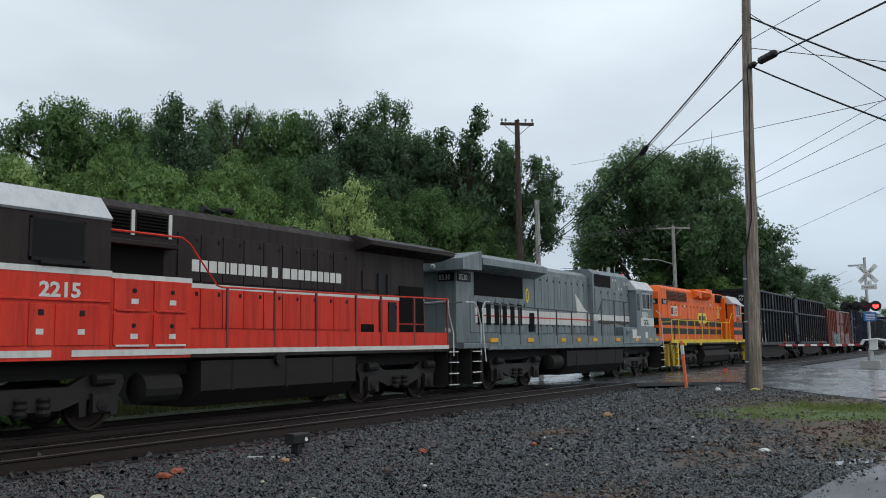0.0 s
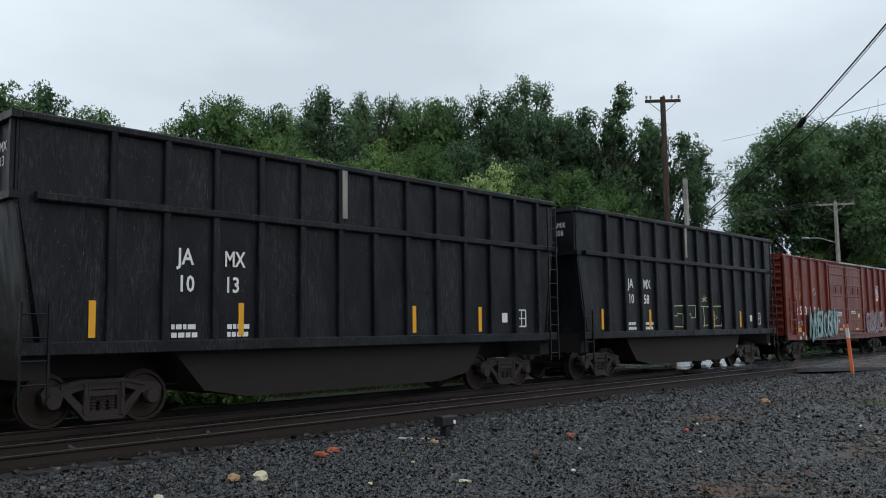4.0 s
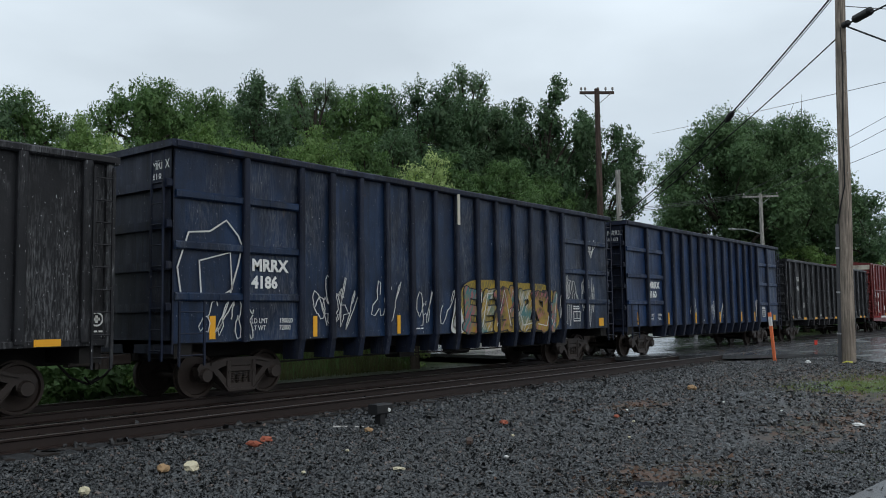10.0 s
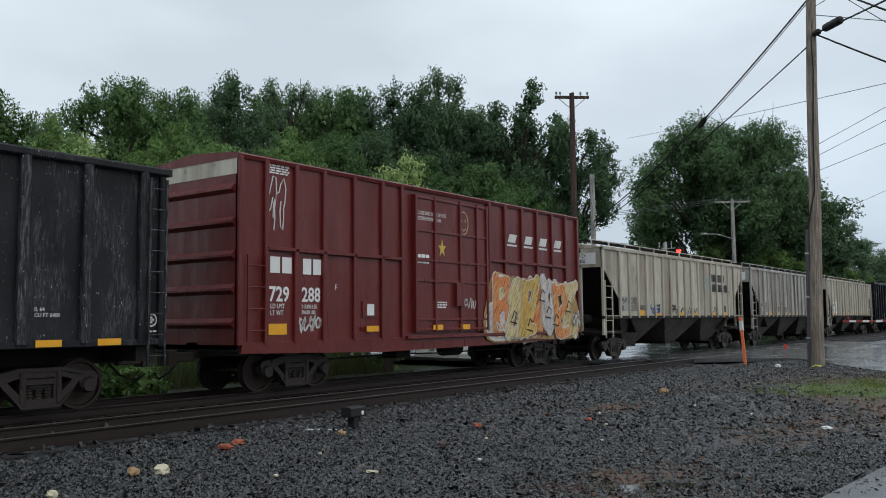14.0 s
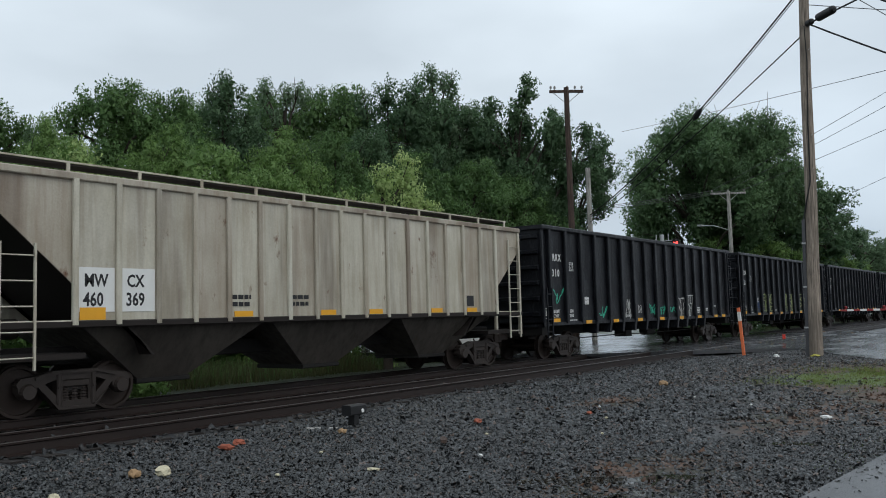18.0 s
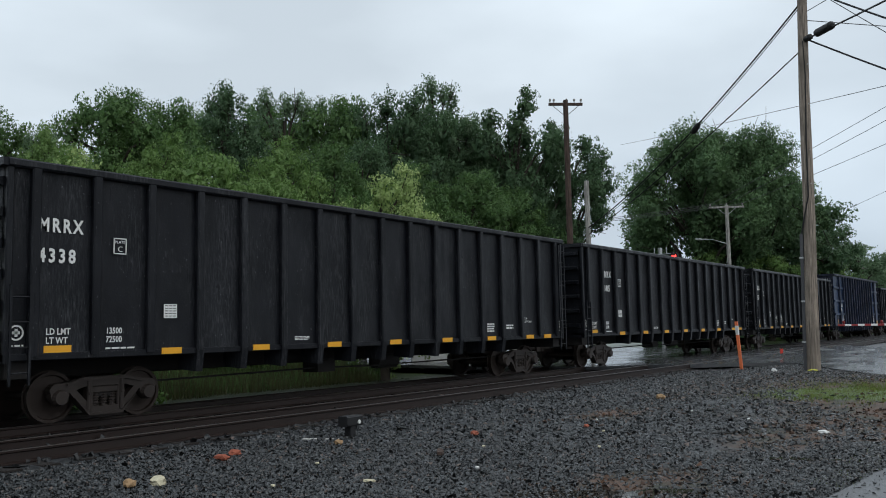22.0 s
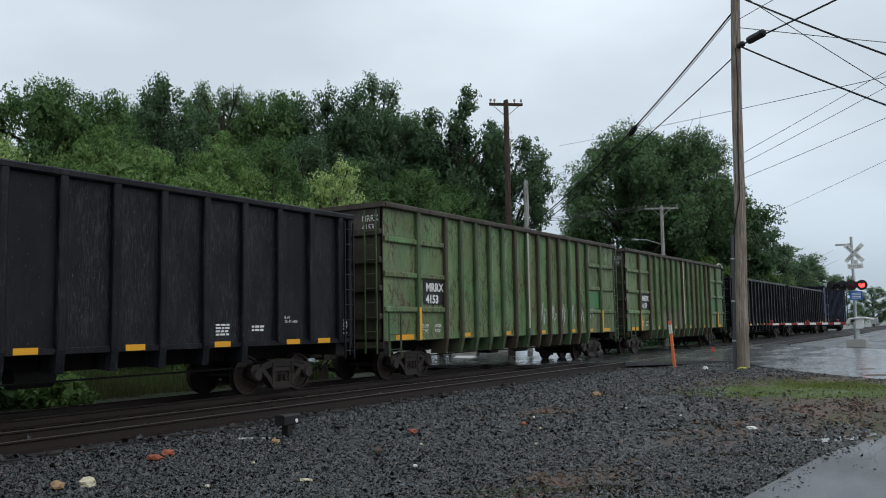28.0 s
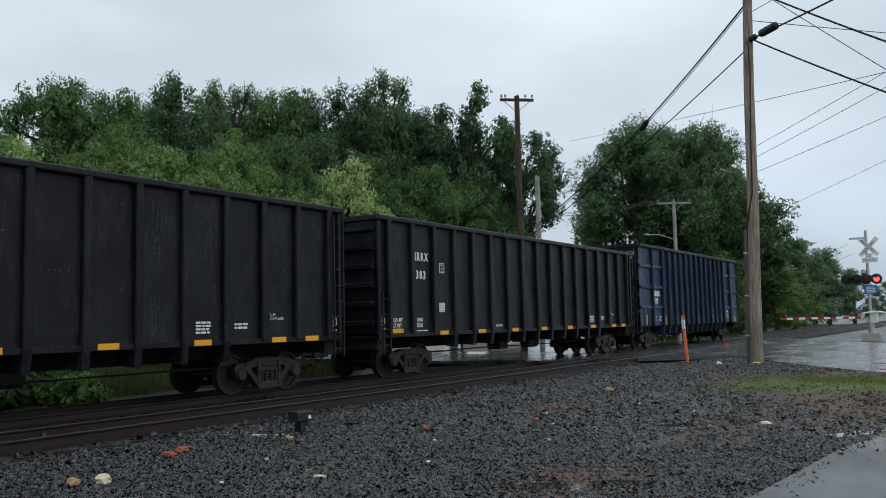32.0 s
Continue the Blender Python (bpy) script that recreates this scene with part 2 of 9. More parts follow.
def glowing(name, colour, power):
    k = Nodes(name)
    k.p.inputs["Emission Color"].default_value = (*colour, 1)
    k.p.inputs["Emission Strength"].default_value = power
    return k.done(colour, 0.3)


BLACK = painted("black car paint", (0.0058, 0.0066, 0.0090), (0.0125, 0.0135, 0.0172), (0.0150, 0.0155, 0.0185), (0.05, 0.04, 0.035), 0.32, 0.06, 0.40, 0.7, 0.085, 0, 0.16)
BLACKISH = painted("dull black car paint", (0.0105, 0.0108, 0.0128), (0.021, 0.0215, 0.025), (0.024, 0.0235, 0.025), (0.08, 0.055, 0.045), 0.55, 0.10, 0.48, 0.7, 0.34, 0, 0.2)
BLUE = painted("navy car paint", (0.0070, 0.0175, 0.052), (0.016, 0.044, 0.118), (0.013, 0.019, 0.031), (0.050, 0.030, 0.022), 0.7, 0.20, 0.40, 0.9, 0.17, 0, 0.20)
BLUE_DARK = painted("dark navy car paint", (0.0055, 0.0125, 0.0320), (0.0130, 0.0330, 0.0820), (0.013, 0.016, 0.022), (0.050, 0.030, 0.022), 0.7, 0.24, 0.36, 0.9, 0.22, 0, 0.22)
BLUE_TRIM = painted("worn navy post paint", (0.008, 0.011, 0.023), (0.018, 0.025, 0.048), (0.020, 0.019, 0.020), (0.06, 0.04, 0.03), 0.8, 0.25, 0.5, 0.3, 0.10, 0, 0.14)
GREEN = painted("green car paint", (0.085, 0.205, 0.070), (0.195, 0.290, 0.135), (0.110, 0.092, 0.052), (0.050, 0.026, 0.014), 0.7, 0.42, 0.5, 0.8, 0.05, 1.0, 0.45, 0.55)
GREEN_TRIM = painted("rusted green post paint", (0.045, 0.085, 0.034), (0.088, 0.145, 0.064), (0.034, 0.026, 0.017), (0.055, 0.033, 0.021), 0.8, 0.55, 0.6, 0.3, 0.04, odd=0.85)
RUST_CHORD = painted("rust-brown chord paint", (0.040, 0.030, 0.022), (0.060, 0.052, 0.036), (0.025, 0.018, 0.014), (0.060, 0.034, 0.022), 0.7, 0.8, 0.65, 0.3, 0.06)
SP_RED = painted("oxide red boxcar paint", (0.152, 0.0215, 0.0125), (0.180, 0.032, 0.019), (0.048, 0.013, 0.010), (0.06, 0.018, 0.012), 0.65, 0.30, 0.38, 0.5, 0.03, 0, 0.35)
BN_RED = painted("maroon boxcar paint", (0.122, 0.0125, 0.0115), (0.142, 0.018, 0.0155), (0.06, 0.010, 0.009), (0.06, 0.018, 0.014), 0.45, 0.10, 0.36, 0.5, 0.03, 0, 0.35)
CREAM = painted("grimy cream hopper paint", (0.47, 0.435, 0.345), (0.62, 0.59, 0.495), (0.27, 0.195, 0.125), (0.14, 0.065, 0.035), 0.5, 0.42, 0.5, 0.5, 0, 0, 0.4, 0.55, odd=0.30)
GREYISH = painted("pale grey hopper paint", (0.36, 0.365, 0.335), (0.47, 0.475, 0.44), (0.21, 0.15, 0.10), (0.14, 0.058, 0.030), 0.6, 0.55, 0.5, 0.5, 0, 0, 0.4, 0.75, odd=0.35)
GRIME = plain("underframe grime", (0.0105, 0.009, 0.0085), 0.8, 0.0, 0.5, 14.0, 0.3)
SOOT = plain("sooty brown steel", (0.014, 0.010, 0.0085), 0.75, 0.0, 0.5, 8.0, 0.3)
WHEEL = plain("wheel steel", (0.034, 0.024, 0.020), 0.55, 0.4, 0.5, 6.0, 0.1)
CAST = plain("cast truck steel", (0.031, 0.0235, 0.0205), 0.55, 0.2, 0.7, 9.0, 0.3)
WHITE_INK = plain("white lettering", (0.72, 0.72, 0.70), 0.6, 0.0, 0.14, 6.0, 0.02)
BLACK_INK = plain("black lettering", (0.02, 0.02, 0.022), 0.6, 0.0, 0.2, 6.0, 0.02)
YELLOW_REFLECT = plain("yellow reflector", (0.75, 0.36, 0.02), 0.45, 0.0, 0.15, 8.0, 0.02)
RAIL = plain("rusty rail", (0.0195, 0.0115, 0.0095), 0.5, 0.2, 0.4, 7.0, 0.2)
RUSTY_TOP = plain("rusted rail head", (0.060, 0.050, 0.046), 0.30, 0.5, 0.4, 9.0, 0.1)
RAIL_TOP = plain("rolled rail head", (0.16, 0.15, 0.15), 0.3, 0.8, 0.3, 9.0, 0.05)
TIE = plain("weathered tie timber", (0.014, 0.0105, 0.009), 0.8, 0.0, 0.5, 8.0, 0.4)


# ---- ground ----
def smooth(a, b, x):
    t = np.clip((x - a) / (b - a), 0, 1)
    return t * t * (3 - 2 * t)


ROAD_NEAR = [(29.2, 60.0), (29.2, 18.5), (29.3, 10.6), (31.4, 9.3), (33.0, 8.3), (28.3, 5.4), (25.0, 2.5), (20.0, -1.6), (-20, -34)]
ROAD_FAR = [(54.5, 60.0), (54.5, 18.5), (54.0, 10.8), (52.0, 8.8), (50.4, 7.4), (48.9, 5.0), (46.5, 1.5), (42.0, -3.0), (8, -34)]


def profile(y):
    return np.interp(y, [8.4, 9.9, 10.6, 12.7, 13.4, 14.0, 17.1, 18.3, 20.0, 34.0, 60.0, 200.0],
                     [0.0, 0.09, 0.11, 0.08, -0.05, -0.06, -0.06, -0.30, -0.25, -0.1, 0.6, 1.5])


def height(x, y):
    x, y = np.asarray(x, float), np.asarray(y, float)
    z = -0.15 + 0.13 * smooth(12, 26, x) * (1 - smooth(8.0, 9.8, y)) + profile(y)
    inside = smooth(29.0, 30.2, x - np.clip(8.5 - y, 0, 20) * 0) * (1 - smooth(53.0, 54.4, x))
    deep = inside * smooth(9.6, 10.4, y) * (1 - smooth(17.5, 19.0, y))
    z = z * (1 - deep) + deep * -0.25
    z = z - 0.03 * np.exp(-((x - 8.6) ** 2 + (y - 3.9) ** 2) / 0.5)
    z = z + 0.012 * np.sin(x * 1.9 + 0.7 * y) * np.sin(y * 2.3 - 0.4 * x) * (np.abs(y - 13) > 5)
    return z


def grid_mesh(name, xs, ys, zfun, material):
    X, Y = np.meshgrid(xs, ys)
    Z = zfun(X, Y)
    v = np.stack([X.ravel(), Y.ravel(), Z.ravel()], 1)
    nx, ny = len(xs), len(ys)
    i = (np.arange(ny - 1)[:, None] * nx + np.arange(nx - 1)[None]).ravel()
    f = np.stack([i, i + 1, i + nx + 1, i + nx], 1)
    me = bpy.data.meshes.new(name)
    me.from_pydata(v.tolist(), [], f.tolist())
    me.materials.append(material)
    me.shade_smooth()
    return me


def ground_material():
    k = Nodes("wet gravel and earth")
    v = k.n.new("ShaderNodeTexVoronoi")
    v.inputs["Scale"].default_value = 17.0
    k.l.new(k.coord(shift=False), v.inputs["Vector"])
    patch = k.noise(k.coord(shift=False), 0.45, 4)
    fine = k.noise(k.coord(shift=False), 30.0, 4)
    stone = k.mix(k.ramp(v.outputs["Color"], 0.2, 0.9), (0.010, 0.011, 0.012), (0.045, 0.048, 0.052))
    earth = k.mix(fine, (0.046, 0.025, 0.016), (0.135, 0.074, 0.046))
    sep = k.n.new("ShaderNodeSeparateXYZ")
    k.l.new(k.co, sep.inputs["Vector"])
    earth = k.mix(k.ramp(k.noise(k.coord(shift=False), 2.2, 5), 0.42, 0.62), earth, (0.028, 0.030, 0.018))
    behind = k.ramp(k.math("MULTIPLY", k.math("ADD", sep.outputs["Y"], -20.3), 0.25), 0.0, 0.5)
    field = k.mix(k.ramp(fine, 0.3, 0.7), (0.020, 0.034, 0.012), (0.045, 0.062, 0.022))
    at = k.n.new("ShaderNodeAttribute")
    at.attribute_name = "earth"
    muddy = k.ramp(k.math("ADD", k.math("MULTIPLY", patch, 0.6), at.outputs["Fac"]), 0.37, 0.50)
    c = k.mix(muddy, stone, earth)
    at2 = k.n.new("ShaderNodeAttribute")
    at2.attribute_name = "turf"
    tuft = k.ramp(k.math("ADD", k.math("MULTIPLY", k.noise(k.coord(shift=False), 1.6, 5), 0.7), at2.outputs["Fac"]), 0.75, 0.95)
    turf = k.mix(k.ramp(fine, 0.3, 0.75), (0.035, 0.065, 0.014), (0.11, 0.16, 0.04))
    c = k.mix(tuft, c, turf)
    c = k.mix(behind, c, field)
    k.bump(k.mix(0.5, v.outputs["Distance"], fine), 0.6, 0.03)
    wet = k.ramp(patch, 0.35, 0.7, (0.24, 0.24, 0.24, 1), (0.52, 0.52, 0.52, 1))
    return k.done(c, k.mix(muddy, wet, (0.62, 0.62, 0.62)))


def spread(*bands):
    out = []
    for a, b, n in bands:
        out += list(np.linspace(a, b, n, endpoint=False))
    return np.array(out + [bands[-1][1]])


GROUND = ground_material()
gx = spread((-2500, -200, 8), (-200, -20, 12), (-20, 0, 20), (0, 34, 170), (34, 70, 72), (70, 300, 30), (300, 2500, 8))
gy = spread((-2500, -100, 8), (-100, -10, 10), (-10, 0, 12), (0, 10, 70), (10, 22, 60), (22, 60, 30), (60, 400, 12), (400, 2500, 6))
ground_mesh = grid_mesh("ground", gx, gy, height, GROUND)
gv = np.array([v.co[:] for v in ground_mesh.vertices])
bump_at = lambda x, y, cx, cy, rx, ry: np.exp(-(((x - cx) / rx) ** 2 + ((y - cy) / ry) ** 2))
px_, py_ = gv[:, 0], gv[:, 1]
earth = 0.95 * bump_at(px_, py_, 17.0, 2.0, 2.6, 1.6) + 0.5 * bump_at(px_, py_, 15.1, 7.2, 1.0, 0.5) + 0.45 * bump_at(px_, py_, 8.4, 3.6, 1.6, 0.9)
earth += 0.6 * bump_at(px_, py_, 14.0, 3.5, 1.5, 0.6) + 0.6 * bump_at(px_, py_, 24.5, 3.6, 5.0, 3.0) + 0.3 * bump_at(px_, py_, 24.0, 7.0, 4.0, 1.2)
turf = 1.1 * bump_at(px_, py_, 20.4, 4.6, 1.3, 1.3) + 1.1 * bump_at(px_, py_, 21.2, 2.8, 1.7, 1.6) + 0.6 * bump_at(px_, py_, 13.6, 1.2, 1.2, 0.3) + 0.35 * bump_at(px_, py_, 10.8, 2.0, 1.2, 0.25)
for key, val in (("earth", earth), ("turf", turf)):
    ground_mesh.attributes.new(key, "FLOAT", "POINT").data.foreach_set("value", val.astype(np.float32))
ground = tagged(new("ground", ground_mesh), "wet dark gravel ground with muddy patches and sparse grass", "ground", kind="structure")


def asphalt(name, tone, wet, dry, rub):
    k = Nodes(name)
    fine = k.noise(k.coord(shift=False), 60.0, 4)
    big = k.noise(k.coord((0.35, 1.0, 1.0), shift=False), 0.9, 5)
    c = k.mix(fine, tuple(t * 0.6 for t in tone), tuple(t * 1.4 for t in tone))
    c = k.mix(k.ramp(big, 0.4, 0.7), c, tuple(t * 0.6 for t in tone))
    k.spec = 0.6
    k.bump(fine, rub, 0.006)
    return k.done(c, k.ramp(big, 0.42, 0.66, (wet, wet, wet, 1), (dry, dry, dry, 1)))


ASPHALT = asphalt("wet asphalt", (0.062, 0.064, 0.068), 0.16, 0.32, 0.12)
DRIVE = asphalt("rough wet driveway asphalt", (0.088, 0.090, 0.095), 0.33, 0.52, 0.8)


def road_height(x, y):
    return np.interp(y, [-40, 4, 8, 10.2, 12.6, 14.4, 16.8, 19, 60], [-0.14, -0.02, 0.04, 0.115, 0.085, -0.005, -0.005, -0.05, 0.3]) + 0 * x


def road_sheet(name, near, far, zfun, material, lift, nstep=60, across=26):
    def at(line, s):
        seg = [math.dist(a, b) for a, b in zip(line, line[1:])]
        s *= sum(seg)
        for (a, b), d in zip(zip(line, line[1:]), seg):
            if s <= d or (a, b) == (line[-2], line[-1]):
                return Vector(a).lerp(Vector(b), min(s / d, 1))
            s -= d
    v, f = [], []
    for i in range(nstep + 1):
        a, b = at(near, i / nstep), at(far, i / nstep)
        for j in range(across + 1):
            p = a.lerp(b, j / across)
            v.append((p.x, p.y, float(zfun(p.x, p.y)) + lift))
    for i in range(nstep):
        for j in range(across):
            q = i * (across + 1) + j
            f.append((q, q + 1, q + across + 2, q + across + 1))
    me = bpy.data.meshes.new(name)
    me.from_pydata(v, [], f)
    bm = bmesh.new()
    bm.from_mesh(me)
    r = bmesh.ops.extrude_face_region(bm, geom=bm.faces[:])
    bmesh.ops.translate(bm, verts=[e for e in r["geom"] if isinstance(e, bmesh.types.BMVert)], vec=(0, 0, -0.12))
    bmesh.ops.recalc_face_normals(bm, faces=bm.faces)
    bm.to_mesh(me)
    bm.free()
    me.materials.append(material)
    return me


road = tagged(new("road", road_sheet("road", ROAD_NEAR, ROAD_FAR, road_height, ASPHALT, 0.012, 110, 30)), "wet grey asphalt road over the level crossing", "road", kind="structure")
DRIVE_NEAR = [(-6, 2.4), (5, 2.35), (8.7, 2.0), (12.0, 1.72), (13.4, 1.35), (17.0, 0.5), (20.5, -1.2)]
DRIVE_FAR = [(-6, -6), (5, -6), (9, -6), (12, -6), (13, -6), (15, -6), (17, -6)]
driveway = tagged(new("pavement", road_sheet("pavement", DRIVE_NEAR, DRIVE_FAR, lambda x, y: -0.15 + 0.10 * float(smooth(12, 26, x)), DRIVE, 0.02, 50, 10)),
                  "wet grey asphalt driveway edge beside the gravel", "driveway", kind="structure")


# ---- tracks ----
def rail_profile():
    return [(-0.07, -0.18), (0.07, -0.18), (0.07, -0.165), (0.012, -0.145), (0.009, -0.045), (0.035, -0.03), (0.037, -0.006), (0.030, 0.0),
            (-0.030, 0.0), (-0.037, -0.006), (-0.035, -0.03), (-0.009, -0.045), (-0.012, -0.145), (-0.07, -0.165)]


def track(name, yc, z_near, z_far, label):
    t = thing(name, label, "track", kind="structure")
    for y, z in ((yc - 0.7525, z_near), (yc + 0.7525, z_far)):
        b = Build().prism([(y + p, z + q) for p, q in rail_profile()], "x", -120.0, 420.0)
        me = b.mesh("rail", [RAIL, RUSTY_TOP if yc < 13 else RAIL_TOP])
        for poly in me.polygons:
            c = poly.center
            if poly.normal.z > 0.6 and abs(c.z - z) < 0.02:
                poly.material_index = 1
        part("rail", me, None, t)
    tie = Build()
    tie.prism([(-0.115, -0.17), (0.115, -0.17), (0.115, -0.01), (0.105, 0.0), (-0.105, 0.0), (-0.115, -0.01)], "y", -1.28, 1.28)
    tie_mesh = tie.mesh("tie", TIE)
    rng = random.Random(int(yc * 10))
    tilt = math.degrees(math.atan2(z_far - z_near, 1.505))
    for i in range(-16, 200):
        x = i * 0.53 + rng.uniform(-0.03, 0.03)
        if 29.0 < x < 54.5:
            continue
        ob = new("tie", tie_mesh)
        ob.parent = t
        ob.matrix_basis = pose(x, yc + rng.uniform(-0.04, 0.04), (z_near + z_far) / 2 - 0.183, tilt, 0, rng.uniform(-1.2, 1.2))
    return t


track_near = track("track_near", TRACK_NEAR, 0.14, 0.088, "empty rusty railway track on timber ties in ballast")
track_far = track("track_far", TRACK_FAR, 0.0, 0.0, "railway track with worn rails under the freight train")


# ---- ballast and gravel: loose stones ----
def stones(name, places, sizes, material, seed):
    rng = np.random.default_rng(seed)
    n = len(places)
    base = np.array([(-1, -1, -1), (1, -1, -1), (1, 1, -1), (-1, 1, -1), (-1, -1, 1), (1, -1, 1), (1, 1, 1), (-1, 1, 1)], float) * 0.5
    quad = np.array([(4, 5, 6, 7), (0, 1, 5, 4), (1, 2, 6, 5), (2, 3, 7, 6), (3, 0, 4, 7)])
    v = np.repeat(base[None], n, 0) * rng.uniform(0.5, 1.3, (n, 8, 1)) + rng.uniform(-0.2, 0.2, (n, 8, 3))
    v[:, 4:] *= np.array([0.8, 0.8, 1.0])
    v *= np.stack([rng.uniform(0.9, 1.6, n), rng.uniform(0.55, 1.0, n), rng.uniform(0.18, 0.46, n)], 1)[:, None]
    v *= sizes[:, None, None]
    q = rng.normal(size=(n, 4)) * np.array([1.0, 0.35, 0.35, 1.0])
    q /= np.linalg.norm(q, axis=1)[:, None]
    w, x, y, z = q.T
    R = np.stack([np.stack([1 - 2 * (y * y + z * z), 2 * (x * y - w * z), 2 * (x * z + w * y)], 1),
                  np.stack([2 * (x * y + w * z), 1 - 2 * (x * x + z * z), 2 * (y * z - w * x)], 1),
                  np.stack([2 * (x * z - w * y), 2 * (y * z + w * x), 1 - 2 * (x * x + y * y)], 1)], 1)
    v = np.einsum("nij,nkj->nki", R, v) + places[:, None]
    f = (quad[None] + 8 * np.arange(n)[:, None, None]).reshape(-1, 4)
    me = bpy.data.meshes.new(name)
    me.vertices.add(8 * n)
    me.vertices.foreach_set("co", v.ravel().astype(np.float32))
    me.loops.add(20 * n)
    me.polygons.add(5 * n)
    me.loops.foreach_set("vertex_index", f.ravel().astype(np.int32))
    me.polygons.foreach_set("loop_start", np.arange(0, 20 * n, 4, dtype=np.int32))
    me.update(calc_edges=True)
    me.materials.append(material)
    return me


def stone_material(name="wet crushed stone", lo=(0.0045, 0.0052, 0.0060, 1), hi=(0.064, 0.071, 0.075, 1), gloss=0.55, rough=0.16, coat=0.42):
    k = Nodes(name)
    k.spec = gloss
    g = k.n.new("ShaderNodeNewGeometry")
    r = g.outputs["Random Per Island"]
    c = k.ramp(k.math("POWER", r, 2.6), 0.0, 1.0, lo, hi)
    tint = k.ramp(r, 0.955, 0.965, (0, 0, 0, 1), (1, 1, 1, 1))
    c = k.mix(tint, c, (0.11, 0.075, 0.06))
    fine = k.noise(k.coord(shift=False), 45.0, 4)
    c = k.mix(0.5, c, k.ramp(fine, 0.25, 0.75, (0.45, 0.45, 0.45, 1), (1, 1, 1, 1)), "MULTIPLY")
    k.bump(fine, 0.3, 0.01)
    k.p.inputs["Coat Weight"].default_value = coat
    k.p.inputs["Coat Roughness"].default_value = 0.14
    k.p.inputs["Coat IOR"].default_value = 1.38
    return k.done(c, k.ramp(r, 0.0, 1.0, (rough, rough, rough, 1), (rough + 0.3, rough + 0.3, rough + 0.3, 1)))


STONE = stone_material()
OILY = stone_material("oily track stone", (0.0045, 0.0046, 0.0050, 1), (0.030, 0.029, 0.030, 1), 0.4, 0.3, 0.2)


def in_road(x, y):
    near = np.interp(y, [2.5, 5.4, 8.3, 9.3, 10.6], [25.0, 28.3, 33.0, 31.4, 29.2])
    return (x > near - 0.1) & (y > 2.0)


def gravel_places(n, x0, x1, y0, y1, seed, keep):
    rng = np.random.default_rng(seed)
    x, y = rng.uniform(x0, x1, n), rng.uniform(y0, y1, n)
    ok = keep(x, y, rng)
    x, y = x[ok], y[ok]
    return np.stack([x, y, height(x, y)], 1)


def field_keep(x, y, rng):
    ang = np.degrees(np.arctan2(y, x))
    ok = (ang > 3) & (ang < 80) & ~in_road(x, y) & (y > np.interp(x, [0, 5, 8.7, 12, 13.4, 17], [2.45, 2.4, 2.05, 1.8, 1.5, 1.5]) - 0.5 * rng.uniform(0, 1, len(x)) ** 3)
    bare = 1.25 * bump_at(x, y, 17.2, 1.9, 2.4, 1.5) + 1.3 * bump_at(x, y, 22.0, 3.4, 3.6, 2.6) + 0.6 * bump_at(x, y, 14.0, 3.5, 1.2, 0.4) + 0.75 * bump_at(x, y, 15.1, 7.2, 1.0, 0.5)
    bare += 0.85 * bump_at(x, y, 8.6, 3.8, 1.3, 0.6) + 0.7 * bump_at(x, y, 12.3, 3.9, 1.5, 0.5) + 0.8 * bump_at(x, y, 12.0, 3.05, 0.8, 0.2)
    bare += 0.55 * np.clip(np.sin(x * 0.9 + 2 * np.sin(y * 0.7)) * np.sin(y * 1.3 + 1.5 * np.sin(x * 0.5)) - 0.35, 0, 1)
    return ok & (rng.uniform(0, 1, len(x)) > bare)


def scatter(name, n, area, lo, hi, seed, keep, label, rock=None):
    pl = gravel_places(n, *area, seed, keep)
    rng = np.random.default_rng(seed + 1)
    sz = rng.uniform(lo, hi, len(pl)) * rng.choice([1, 1, 1, 1.35], len(pl))
    pl[:, 2] += sz * 0.12
    return tagged(new(name, stones(name, pl, sz, rock or STONE, seed + 2)), label, "gravel", kind="stuff")


near_keep = lambda x, y, rng: field_keep(x, y, rng) & (np.hypot(x, y) > 3.2) & (np.hypot(x, y) < 13)
far_keep = lambda x, y, rng: field_keep(x, y, rng) & (np.hypot(x, y) >= 13)
scatter("gravel", 84000, (0.5, 13, 1.5, 10.2), 0.022, 0.044, 11, near_keep, "wet dark crushed stone beside the track")
scatter("gravel", 52000, (3, 33, 1.5, 10.2), 0.032, 0.060, 21, far_keep, "wet dark crushed stone beside the track")


def bed_keep(x, y, rng):
    on_rail = np.min([np.abs(y - t - s) for t in (TRACK_NEAR, TRACK_FAR) for s in (-0.7525, 0.7525)], 0) < 0.09
    return ~on_rail & ~((x > 28.9) & (x < 54.6)) & (rng.uniform(0, 1, len(x)) < np.clip(14 / np.maximum(np.abs(x), 14), 0.2, 1))


scatter("ballast", 31000, (-4, 95, 10.2, 18.6), 0.05, 0.085, 31, bed_keep, "dark track ballast between the rails", OILY)


